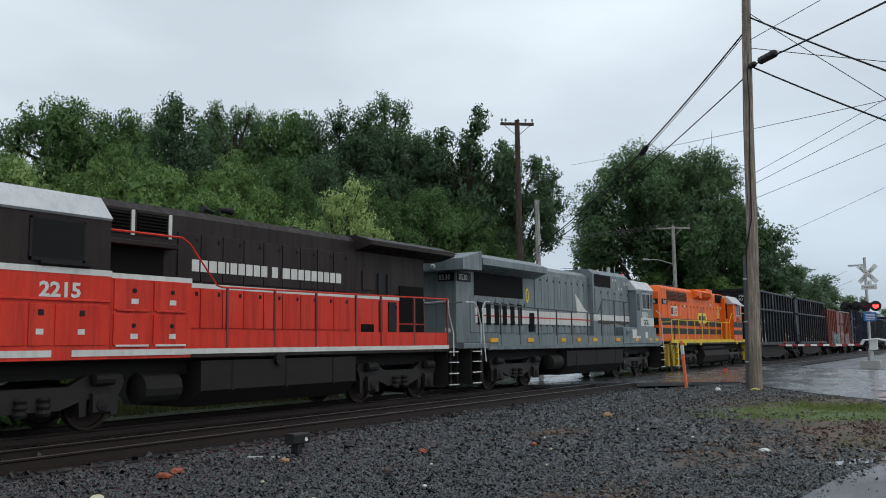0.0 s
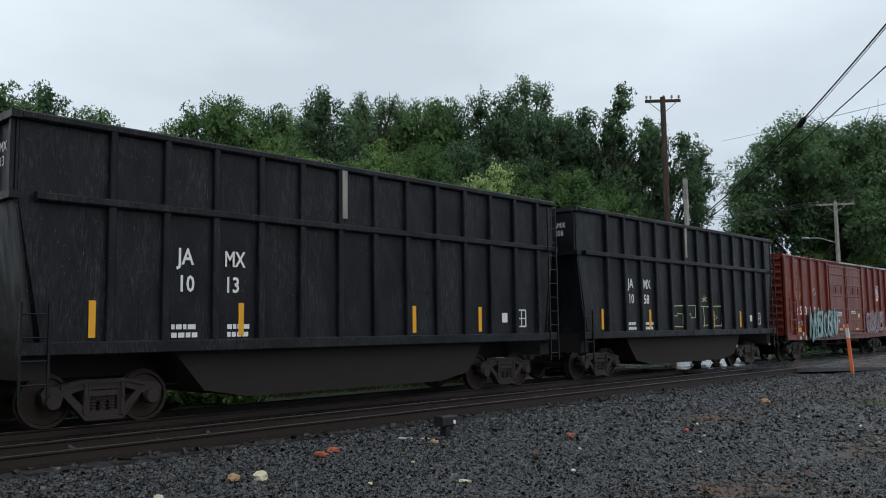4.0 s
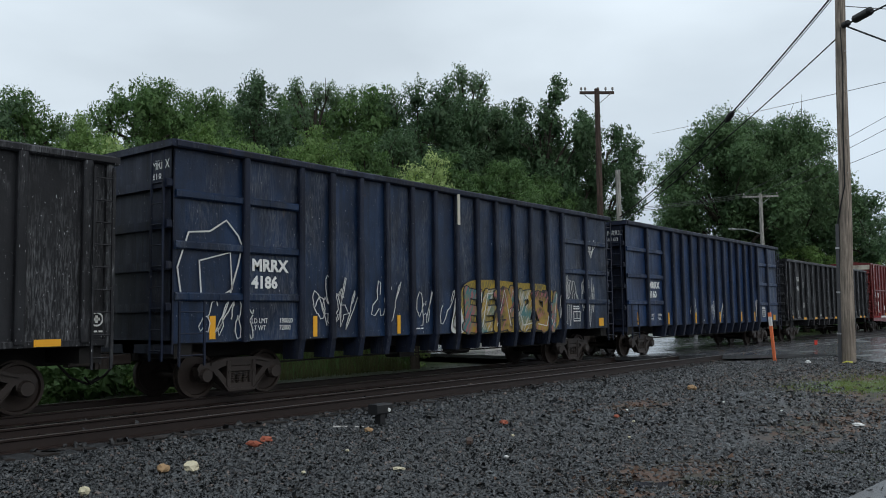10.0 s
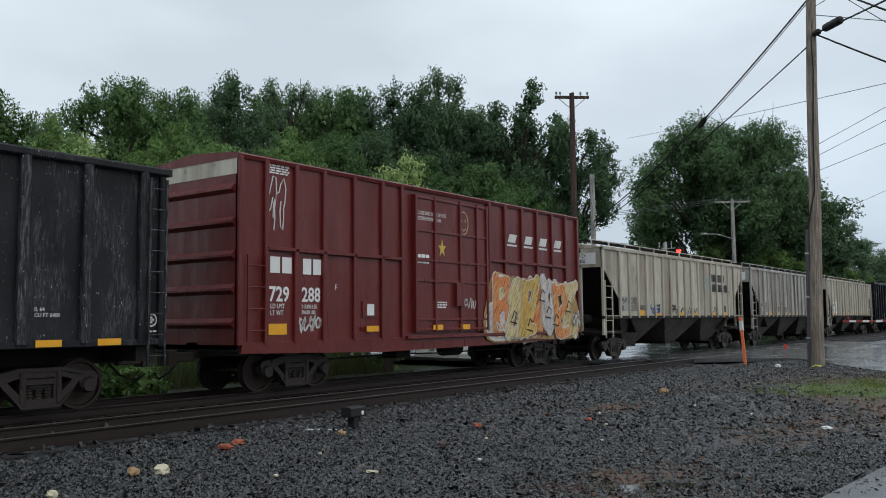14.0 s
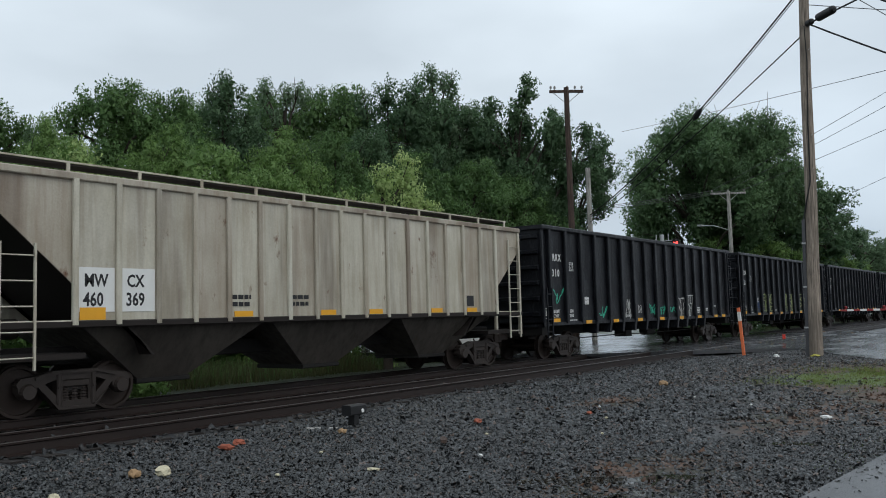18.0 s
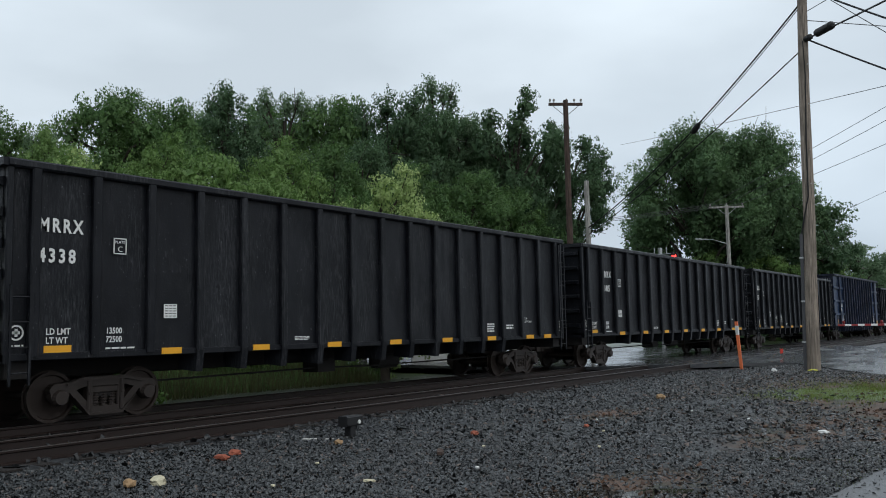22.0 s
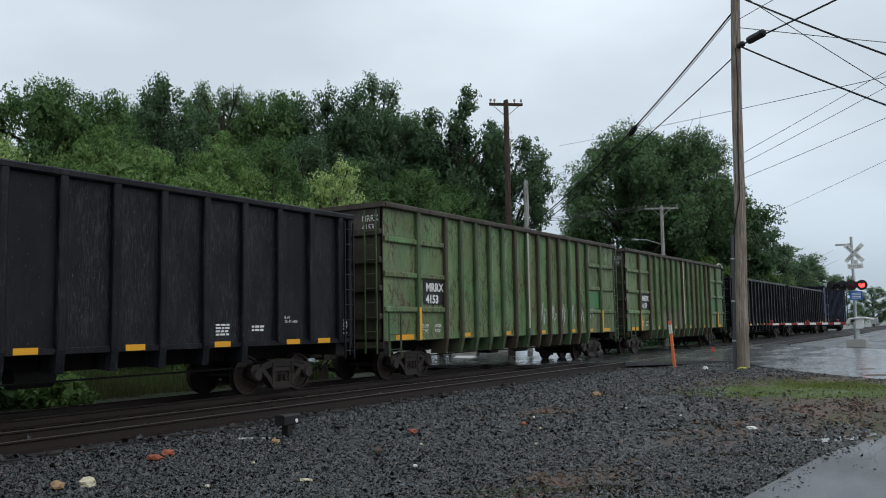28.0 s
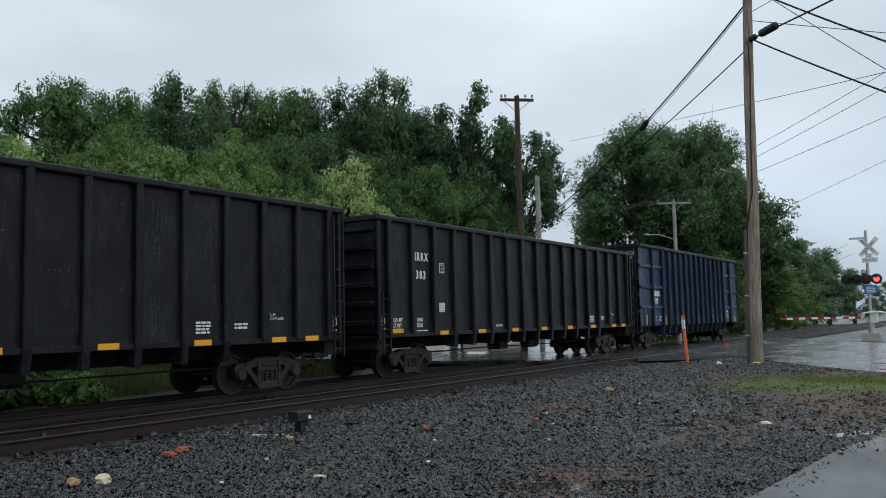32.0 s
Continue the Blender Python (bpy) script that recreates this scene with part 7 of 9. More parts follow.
    for a, b_, c, d, m in ((6.0, 6.55, 3.1, 3.62, LOCO_BROWN), (6.72, 6.95, 3.0, 3.6, LOCO_BLACK), (7.15, 7.38, 3.0, 3.6, LOCO_BLACK), (7.75, 9.0, 2.2, 3.3, DARK_GRILLE), (7.75, 9.0, 1.85, 2.16, DARK_GRILLE), (5.95, 6.5, 1.75, 2.15, DARK_GRILLE), (6.75, 6.9, 1.9, 2.8, LOCO_BLACK), (7.2, 7.4, 1.9, 2.8, LOCO_BLACK)):
        part("screen", Build().box(a, b_, -0.985, -0.95, c, d), m, t)
    part("radiator_wing", Build().prism([(-1.5, 4.30), (-1.5, 4.42), (-0.95, 4.60), (0.95, 4.60), (1.5, 4.42), (1.5, 4.30), (0.95, 4.16), (-0.95, 4.16)], "x", 5.7, 10.0), B, t)
    part("exhaust", Build().disc((4.0, 0, 4.56), "z", [(0, 0.35), (0.12, 0.35), (0.14, 0.25)], 18), LOCO_BLACK, t)
    part("horn", Build().tube([(1.1, -0.6, 4.62), (1.1, -0.6, 4.75), (1.45, -0.62, 4.75)], [0.05, 0.05, 0.1], 8).tube([(1.1, -0.4, 4.7), (0.75, -0.42, 4.75)], [0.04, 0.09], 8), LOCO_BLACK, t)
    blocks(t, 0.0, 3.22, 5.2, 0.26, [1, 1, 1.1, 1, 0.4, 1, 1, 1, 1, 1, 0, 1, 0, 1.3, 1.1, 1, 1, 1, 1, 1, 1, 1], -0.978, W)
    part("end_platform", Build().slab(9.0, h + 0.05, -1.5, 1.5, 1.42, 1.56, 0.02), R, t)
    handrail(t, [(-2.5, 3.83), (-0.72, 3.84), (-0.5, 3.72), (0.25, 2.90), (0.4, 2.86), (h, 2.95)], R, [0.56, 2.03, 3.48, 5.05, 6.14, 7.74, h - 0.05], 1.55, post_paint=RED_POST)
    handrail(t, [(h, 2.95), (h + 0.05, 2.5), (h + 0.3, 1.9), (h + 0.3, 1.2)], HANDRAIL_WHITE, (), y=-1.5)
    part("end_rail", Build().tube([(h, -1.5, 2.9), (h, -0.5, 2.85), (h, 0.5, 2.85), (h, 1.5, 2.9)], 0.022, 6), HANDRAIL_WHITE, t)
    steps(t, h - 0.05, 1, GRIME, HANDRAIL_WHITE)
    loco_end(t, h + 0.35, 1, GRIME, R)
    loco_end(t, -h, -1, GRIME, R)
    tank(t, -0.1, 5.1, 0.30, 1.28)
    part("air_reservoir", Build().disc((-1.0, -1.1, 0.75), "x", [(-0.5, 0.1), (-0.45, 0.32), (0.45, 0.32), (0.5, 0.1)], 14), GRIME, t)
    part("horn_cup", Build().disc((2.2, -1.45, 1.28), "y", [(0, 0.13), (-0.1, 0.15), (-0.1, 0.05)], 12), SOOT, t)
    part("underframe", Build().box(-h, h, -1.0, 1.0, 1.0, 1.36), GRIME, t)
    loco_truck(t, -3.7, 2.75)
    loco_truck(t, 7.45, 2.75)
    return t


def grey_loco(u0, u1):
    t, h = car_frame("locomotive", "grey diesel locomotive with a white and red stripe", u0, u1, "locomotive")
    A, W = LOCO_GREY, STRIPE_WHITE
    part("frame", Build().slab(-h, h, -1.5, 1.5, 1.36, 1.62, 0.02), A, t)
    part("sill", Build().box(-h + 0.6, h, -1.515, -1.49, 1.48, 1.86), A, t)
    part("hood", Build().prism([(-0.98, 1.6), (-0.98, 4.38), (-0.75, 4.55), (0.75, 4.55), (0.98, 4.38), (0.98, 1.6)], "x", -9.4, 4.9), A, t)
    part("radiator_hood", Build().prism([(-1.0, 1.62), (-1.0, 4.0), (-1.0, 4.4), (1.0, 4.4), (1.0, 1.62)], "x", -9.85, -4.3), A, t)
    part("radiator_wing", Build().prism([(-1.55, 4.18), (-1.55, 4.40), (-1.0, 4.62), (1.0, 4.62), (1.55, 4.40), (1.55, 4.18), (1.0, 3.98), (-1.0, 3.98)], "x", -9.0, -4.2), A, t, "overhanging grey radiator wing")
    part("wing_end", Build().prism([(-10.2, 3.95), (-10.2, 4.32), (-9.0, 4.62), (-9.0, 3.98)], "y", -1.5, 1.5), A, t)
    part("radiator_screen", Build().box(-8.7, -5.2, -1.02, -0.985, 3.2, 4.0), DARK_GRILLE, t)
    doors(t, -9.0, -5.0, 7, 1.95, 3.14, -1.002, A, LOCO_BLACK)
    part("stripe", Build().box(-8.7, 4.6, -1.035, -0.96, 2.28, 2.78), W, t, "broad white stripe")
    part("stripe_line", Build().box(-8.7, 4.6, -1.04, -1.03, 2.50, 2.55), SHIELD_RED, t, "thin red line")
    for i in range(6):
        x = -8.55 + i * 0.58
        part("screen", Build().box(x, x + 0.30, -1.05, -1.0, 2.22, 2.98), DARK_GRILLE, t)
    part("screen", Build().box(-4.75, -4.35, -1.05, -1.0, 2.0, 2.7), DARK_GRILLE, t)
    doors(t, -4.2, 1.0, 10, 1.95, 2.27, -0.985, A, LOCO_BLACK)
    doors(t, -4.2, 1.0, 9, 2.8, 4.2, -0.985, A, LOCO_BLACK)
    part("emblem", Build().prism([(-4.85 + 0.13 * math.cos(a * 0.524), 3.35 + 0.28 * math.sin(a * 0.524)) for a in range(12)], "y", -1.022, -0.99), BRAND_YELLOW, t)
    part("emblem_centre", Build().prism([(-4.85 + 0.06 * math.cos(a * 0.524), 3.35 + 0.19 * math.sin(a * 0.524)) for a in range(12)], "y", -1.03, -1.0), A, t)
    part("sail_patch", Build().prism([(-0.55, 3.62), (-0.35, 2.78), (0.95, 2.78), (0.3, 3.05), (-0.1, 3.35)], "y", -1.03, -0.98), W, t, "white sail-shaped patch")
    # taller equipment house and cab
    part("equipment_hood", Build().prism([(-1.2, 1.62), (-1.2, 4.55), (-1.0, 4.74), (1.0, 4.74), (1.2, 4.55), (1.2, 1.62)], "x", 0.95, 5.2), A, t)
    part("vent", Build().box(1.15, 2.95, -1.22, -1.18, 4.0, 4.52), DARK_GRILLE, t)
    doors(t, 1.1, 5.1, 5, 2.8, 3.9, -1.205, A, LOCO_BLACK)
    for x, z, n in ((1.5, 4.62, 1), (3.2, 4.3, 2), (3.9, 3.95, 2), (4.6, 4.2, 2)):
        for k in range(n):
            part("lifting_lug", Build().box(x + 0.35 * k, x + 0.10 + 0.35 * k, -1.225, -1.195, z, z + 0.12), STRIPE_WHITE, t)
    part("rust_patch", Build().prism([(1.4, 2.40), (2.2, 2.36), (3.4, 2.42), (4.4, 2.33), (5.1, 2.44), (5.1, 2.52), (1.4, 2.53)], "y", -1.222, -1.21), RUST_CHORD, t, "rust bleeding under the stripe")
    part("cab_stripe", Build().box(0.95, 5.2, -1.215, -1.19, 2.5, 2.78), W, t)
    part("cab", Build().prism([(-1.56, 1.62), (-1.56, 4.05), (-1.25, 4.45), (0, 4.62), (1.25, 4.45), (1.56, 4.05), (1.56, 1.62)], "x", 5.2, 7.55), A, t)
    part("cab_roof", Build().prism([(-1.60, 4.06), (-1.28, 4.47), (0, 4.66), (1.28, 4.47), (1.60, 4.06), (1.58, 4.0), (-1.58, 4.0)], "x", 5.14, 7.62), CAB_ROOF, t, "pale cab roof")
    part("cab_stripe", Build().box(5.72, 7.56, -1.575, -1.555, 2.32, 2.72), W, t)
    d = part("cab_door", Build().slab(5.22, 5.72, -1.585, -1.55, 1.9, 4.0, 0.01), A, t, "grey cab door with a dark window")
    part("door_window", Build().box(5.30, 5.62, -1.595, -1.58, 3.05, 3.85), WINDOW, d)
    w = part("cab_window", Build().box(5.98, 7.0, -1.58, -1.55, 3.15, 3.85), WINDOW, t)
    part("window_frame", Build().box(5.93, 7.05, -1.59, -1.56, 3.1, 3.16).box(5.93, 7.05, -1.59, -1.56, 3.85, 3.9).box(5.93, 5.99, -1.59, -1.56, 3.1, 3.9).box(7.0, 7.06, -1.59, -1.56, 3.1, 3.9).box(6.47, 6.52, -1.59, -1.56, 3.1, 3.9), CAB_ROOF, w)
    part("mirror", Build().slab(7.12, 7.2, -1.68, -1.57, 3.15, 3.85, 0.01), A, w)
    lettering("8530", 0.40, W, t, on_side(5.98, 2.72, -1.566), 0.95, bold=0.014)
    lettering("OJCR", 0.32, BLACK_INK, t, on_side(6.08, 2.40, -1.58), 0.92, bold=0.010)
    part("nose", Build().prism([(7.5, 1.62), (8.75, 1.62), (8.75, 2.95), (8.6, 3.05), (7.5, 3.2)], "y", -1.1, 1.1), A, t)
    part("nose_stripe", Build().prism([(7.6, 2.3), (8.7, 2.78), (8.7, 2.48), (7.6, 2.0)], "y", -1.108, -1.098), W, t, "slanting white nose stripe")
    part("nose_hatch", Build().disc((8.05, -1.12, 2.85), "y", [(0.02, 0.2), (-0.02, 0.2), (-0.03, 0.1)], 14), W, t)
    part("cab_patch", Build().box(4.6, 5.65, -1.572, -1.556, 1.75, 2.15), W, t, "peeling white patch")
    part("nose_patch", Build().box(8.0, 8.75, -1.115, -1.09, 1.62, 2.4), LOCO_RED, t)
    part("walkway_box", Build().slab(3.5, 7.9, -1.55, -1.0, 1.5, 2.25, 0.02), A, t)
    for x in (3.85, 5.15):
        louvres(t, x, x + 0.5, 1.9, 2.12, 4, -1.553, A, A)
    part("walkway_notice", Build().box(6.35, 6.7, -1.562, -1.548, 1.75, 2.05), W, t)
    for x, w_ in ((-8.6, 0.5), (-5.9, 0.45), (-3.1, 0.4), (-1.6, 0.35), (0.0, 0.45), (2.6, 0.45), (5.0, 0.4), (6.9, 0.35), (7.75, 0.45)):
        part("reflector", Build().box(x, x + w_, -1.562, -1.51, 1.62, 1.76), YELLOW_REFLECT, t)
    # number boards and lights on the long end
    nb = part("number_board", Build().slab(-9.78, -8.95, -1.03, -0.98, 3.62, 3.92, 0.02), BLACK_INK, t)
    lettering("8530", 0.27, W, nb, on_side(-9.72, 3.67, -1.036), 1.0)
    nb = part("number_board", Build().box(-9.90, -9.86, -0.95, -0.35, 3.62, 3.9), LOCO_BLACK, t)
    lettering("8530", 0.25, W, nb, on_end(-0.38, 3.67, -9.905), 0.9)
    for z in (4.08, 4.28):
        part("headlamp", Build().disc((-10.15, -0.35, z), "x", [(0.1, 0.1), (-0.08, 0.1), (-0.1, 0.07)], 14), LAMP_GLASS, t)
    part("end_lamp", Build().disc((-9.9, -0.7, 2.0), "x", [(0.05, 0.09), (-0.06, 0.09), (-0.08, 0.05)], 12), LAMP_GLASS, t)
    handrail(t, [(-9.0, 2.90), (0.7, 2.78), (1.3, 3.42), (4.35, 3.38)], RAIL_GREY, [-7.81, -6.42, -4.94, -3.37, -1.98, -0.41, 1.10, 2.6, 3.8], 1.55)
    handrail(t, [(-10.0, 2.9), (-9.45, 2.92), (-9.25, 2.75), (-9.05, 2.2), (-9.05, 1.2)], HANDRAIL_WHITE, (), y=-1.45)
    handrail(t, [(-9.0, 1.0), (-9.1, 1.6), (-9.2, 2.7), (-9.0, 2.95), (-8.7, 2.95)], HANDRAIL_WHITE, (), y=-1.6)
    part("end_rail", Build().tube([(-10.1, -1.4, 2.9), (-10.1, 0, 2.88), (-10.1, 1.4, 2.9)], 0.022, 6), A, t)
    part("end_platform", Build().slab(-10.2, -8.6, -1.5, 1.5, 1.42, 1.6, 0.02), A, t)
    part("end_platform", Build().slab(7.5, 8.9, -1.5, 1.5, 1.42, 1.6, 0.02), A, t)
    handrail(t, [(8.2, 3.1), (8.7, 3.0), (9.0, 2.4), (9.1, 1.2)], HANDRAIL_WHITE, (), y=-1.5)
    steps(t, -9.2, -1, GRIME, HANDRAIL_WHITE)
    steps(t, 8.55, 1, GRIME, HANDRAIL_WHITE)
    loco_end(t, -h - 0.35, -1, GRIME, GRIME)
    loco_end(t, h + 0.2, 1, GRIME, GRIME)
    tank(t, -2.4, 3.6, 0.32, 1.26, GRIME)
    part("underframe", Build().box(-h, h, -1.0, 1.0, 1.0, 1.38), GRIME, t)
    part("reservoir", Build().disc((-3.2, -1.2, 0.85), "x", [(-0.5, 0.1), (-0.45, 0.28), (0.45, 0.28), (0.5, 0.1)], 14), GRIME, t)
    part("roof_beacon", Build().disc((5.2, 0, 4.65), "z", [(0, 0.08), (0.12, 0.08), (0.16, 0.03)], 12), glowing("red beacon", (0.8, 0.03, 0.02), 1.5), t)
    loco_truck(t, -6.1, 2.75)
    loco_truck(t, 5.75, 2.75)
    return t


def orange_loco(u0, u1):
    t, h = car_frame("locomotive", "orange diesel locomotive with black stripes and yellow railings", u0, u1, "locomotive")
    O, K_, Y = LOCO_ORANGE, LOCO_BLACK, LOCO_YELLOW
    part("frame", Build().slab(-h, h, -1.48, 1.48, 1.40, 1.56, 0.02), K_, t)
    part("sill", Build().box(-h, h, -1.52, -1.46, 1.50, 1.68), Y, t, "yellow sill")
    for x in (-5.9, -3.0, 5.1):
        part("jack_pad", Build().prism([(x - 0.2, 1.5), (x + 0.2, 1.5), (x + 0.12, 1.36), (x - 0.12, 1.36)], "y", -1.53, -1.45), Y, t)
    part("hood", Build().prism([(-0.95, 1.62), (-0.95, 4.42), (-0.82, 4.56), (0.82, 4.56), (0.95, 4.42), (0.95, 1.62)], "x", -7.9, 4.3), O, t)
    part("hood_end", Build().prism([(-8.35, 1.62), (-8.35, 4.2), (-8.1, 4.5), (-7.85, 4.56), (-7.85, 1.62)], "y", -0.93, 0.93), O, t)
    for z0, z1 in ((1.99, 2.30), (2.46, 2.82)):
        part("stripe", Build().box(-8.0, 4.3, -0.968, -0.94, z0, z1), K_, t, "black stripe")
        part("stripe", Build().box(-8.37, -8.34, -0.9, 0.9, z0, z1), K_, t)
        part("stripe", Build().box(4.3, 6.4, -1.572, -1.55, z0 - 0.02, z1 - 0.04), K_, t)
        part("stripe", Build().box(6.4, 7.95, -1.23, -1.19, z0 - 0.02, z1 - 0.04), K_, t)
    doors(t, -7.0, 3.3, 15, 2.86, 3.66, -0.953, O, K_)
    for a, b_ in ((-7.05, -5.3), (-5.15, -3.55)):
        louvres(t, a, b_, 3.78, 4.32, 7, -0.955, O, RED_BROWN_GRILLE)
    part("flared_intake", Build().prism([(-0.95, 4.02), (-1.22, 4.2), (-1.22, 4.46), (-0.9, 4.60), (0.9, 4.6), (1.22, 4.46), (1.22, 4.2), (0.95, 4.02)], "x", -2.3, 0.75), O, t)
    part("intake_screen", Build().prism([(-1.0, 4.06), (-1.232, 4.21), (-1.232, 4.44), (-1.0, 4.5)], "x", -1.4, 0.6), RED_BROWN_GRILLE, t)
    for k in range(15):
        x = -1.34 + k * 0.132
        part("intake_fin", Build().prism([(-1.03, 4.05), (-1.262, 4.20), (-1.262, 4.45), (-1.02, 4.52)], "x", x, x + 0.03), O, t)
    part("intake_box", Build().box(-2.0, -1.55, -1.26, -0.95, 4.1, 4.42), O, t)
    part("turret", Build().slab(1.05, 2.35, -0.8, 0.8, 4.5, 4.78, 0.03), O, t)
    louvres(t, 2.4, 3.95, 3.98, 4.48, 9, -0.957, O, DARK_GRILLE)
    part("roof_fan", Build().disc((-6.3, 0, 4.56), "z", [(0, 0.6), (0.12, 0.6), (0.14, 0.5)], 20), K_, t)
    part("roof_fan", Build().disc((-4.7, 0, 4.56), "z", [(0, 0.6), (0.12, 0.6), (0.14, 0.5)], 20), K_, t)
    part("cab", Build().prism([(-1.56, 1.62), (-1.56, 3.95), (-1.15, 4.42), (0, 4.58), (1.15, 4.42), (1.56, 3.95), (1.56, 1.62)], "x", 4.3, 6.45), O, t)
    part("cab_side_front", Build().prism([(3.6, 1.62), (4.3, 1.62), (4.3, 4.35), (3.6, 4.30)], "y", -1.2, 1.2), O, t)
    part("cab_roof", Build().prism([(-1.62, 3.96), (-1.18, 4.46), (0, 4.62), (1.18, 4.46), (1.62, 3.96), (1.58, 3.92), (-1.58, 3.92)], "x", 4.15, 6.6), CAB_ROOF, t, "grey cab roof")
    dw = part("cab_door", Build().prism([(3.68, 1.75), (4.22, 1.75), (4.22, 4.0), (4.1, 4.2), (3.8, 4.2), (3.68, 4.0)], "y", -1.225, -1.19), O, t)
    part("door_window", Build().prism([(3.75, 3.0), (4.15, 3.0), (4.15, 3.85), (4.05, 4.0), (3.85, 4.0), (3.75, 3.85)], "y", -1.235, -1.22), WINDOW, dw)
    w = part("cab_window", Build().box(4.95, 6.05, -1.578, -1.55, 3.22, 3.9), WINDOW, t)
    part("window_frame", Build().box(4.9, 6.1, -1.588, -1.56, 3.17, 3.23).box(4.9, 4.96, -1.588, -1.56, 3.17, 3.92).box(6.04, 6.1, -1.588, -1.56, 3.17, 3.92).box(5.46, 5.52, -1.588, -1.56, 3.17, 3.92), CAB_ROOF, w)
    part("sunshade", Build().prism([(-1.56, 3.98), (-1.95, 3.80), (-1.95, 3.83), (-1.56, 4.02)], "x", 4.75, 6.2), CAB_ROOF, w)
    lettering("2048", 0.38, K_, t, on_side(4.98, 2.82, -1.566), 1.05, bold=0.006)
    part("short_hood", Build().prism([(-1.0, 1.62), (-1.2, 2.4), (-1.2, 3.2), (-1.0, 3.35), (1.0, 3.35), (1.2, 3.2), (1.2, 2.4), (1.0, 1.62)], "x", 6.4, 7.95), O, t)
    part("nose_lamp", Build().disc((7.1, -1.2, 3.05), "y", [(0.02, 0.12), (-0.05, 0.1), (-0.06, 0.04)], 12), O, t)
    nb = part("number_board", Build().slab(-7.85, -7.05, -0.99, -0.93, 3.55, 3.85, 0.03), K_, t)
    lettering("2048", 0.27, STRIPE_WHITE, nb, on_side(-7.8, 3.60, -0.996), 1.0)
    nb = part("number_board", Build().box(-8.37, -8.30, -0.9, -0.3, 3.55, 3.83), K_, t)
    lettering("2048", 0.25, STRIPE_WHITE, nb, on_end(-0.32, 3.6, -8.38), 0.9)
    for y in (-0.16, 0.16):
        part("headlamp", Build().disc((-8.4, y, 4.0), "x", [(0.1, 0.1), (-0.05, 0.1), (-0.07, 0.06)], 14), LAMP_GLASS, t)
    # emblem, safety board and round badge
    cx, cz = -0.68, 2.94
    ring = Build().prism([(cx + 0.62 * math.cos(a * 0.262), cz + 0.66 * math.sin(a * 0.262)) for a in range(24)], "y", -0.985, -0.97)
    em = part("emblem", ring, painted("emblem orange brown", (0.50, 0.10, 0.02), (0.5, 0.1, 0.02)), t, "round emblem with a yellow banner")
    part("emblem_banner", Build().prism([(cx - 0.98, cz), (cx - 0.72, cz + 0.3), (cx + 0.72, cz + 0.3), (cx + 0.98, cz), (cx + 0.72, cz - 0.3), (cx - 0.72, cz - 0.3)], "y", -0.995, -0.984), BRAND_YELLOW, em)
    blocks(em, cx - 0.7, cz - 0.13, 0.5, 0.26, [1, 0.9], -0.998, K_, "emblem_block")
    blocks(em, cx + 0.2, cz - 0.13, 0.5, 0.26, [1, 0.9], -0.998, K_, "emblem_block")
    part("emblem_oval", Build().prism([(cx + 0.14 * math.cos(a * 0.524), cz + 0.34 * math.sin(a * 0.524)) for a in range(12)], "y", -1.0, -0.99), K_, em)
    part("safety_board", Build().box(-6.5, -5.35, -0.98, -0.95, 2.98, 3.5), STRIPE_WHITE, t, "white safety notice")
    part("notice_mark", Build().box(-6.45, -6.15, -0.985, -0.975, 3.05, 3.42), K_, t)
    bars(t, -6.05, 3.05, 0.6, 0.36, 4, -0.982, SHIELD_RED)
    oval = [(2.82 + 0.2 * math.cos(a * 0.349), 3.36 + 0.36 * math.sin(a * 0.349)) for a in range(19)]
    spray("badge", t, [oval], BRAND_YELLOW, -0.98, 0.035, "yellow oval badge")
    bars(t, 2.55, 2.9, 0.6, 0.08, 1, -0.98, K_)
    lettering("Zero", 0.22, STRIPE_WHITE, t, on_side(2.62, 3.38, -0.994), 0.95)
    lettering("Injuries", 0.22, STRIPE_WHITE, t, on_side(2.46, 3.20, -0.994), 0.95)
    lettering("GP38-2", 0.12, K_, t, on_side(6.05, 2.84, -1.566))
    for x, z in ((3.4, 3.6), (-4.2, 3.5), (1.2, 3.72)):
        part("notice", Build().box(x, x + 0.2, -0.99, -0.95, z, z + 0.12), STRIPE_WHITE, t)
    handrail(t, [(-8.25, 2.6), (-8.0, 2.72), (3.4, 2.72), (4.15, 3.35)], Y, [-8.1, -6.9, -5.4, -4.0, -2.6, -1.2, 0.3, 1.55, 2.6, 3.5], 1.62, 0.024)
    handrail(t, [(6.5, 3.42), (7.9, 3.38)], Y, [7.9], 1.62, 0.02)
    part("end_rail", Build().tube([(7.95, -1.45, 2.6), (8.05, -1.45, 2.6), (8.15, -1.45, 1.2)], 0.025, 6), Y, t)
    part("end_rail", Build().tube([(-8.3, -1.45, 2.6), (-8.3, 0, 2.55), (-8.3, 1.45, 2.6)], 0.022, 6), Y, t)
    part("end_rail", Build().tube([(-7.9, -1.5, 1.2), (-7.6, -1.5, 2.0), (-7.55, -1.5, 2.6)], 0.022, 6), LOCO_BLACK, t)
    part("corner_step", Build().box(-7.24, -7.05, -1.5, -1.44, 0.30, 1.62), Y, t, "yellow corner step panel")
    part("corner_step", Build().prism([(-7.98, 0.30), (-7.80, 0.30), (-7.80, 1.52), (-8.35, 1.52), (-8.2, 1.1)], "y", -1.48, -1.42), DIRTY_YELLOW, t)
    steps(t, -7.24, -1, Y, HANDRAIL_WHITE)
    steps(t, 8.1, 1, Y, HANDRAIL_WHITE)
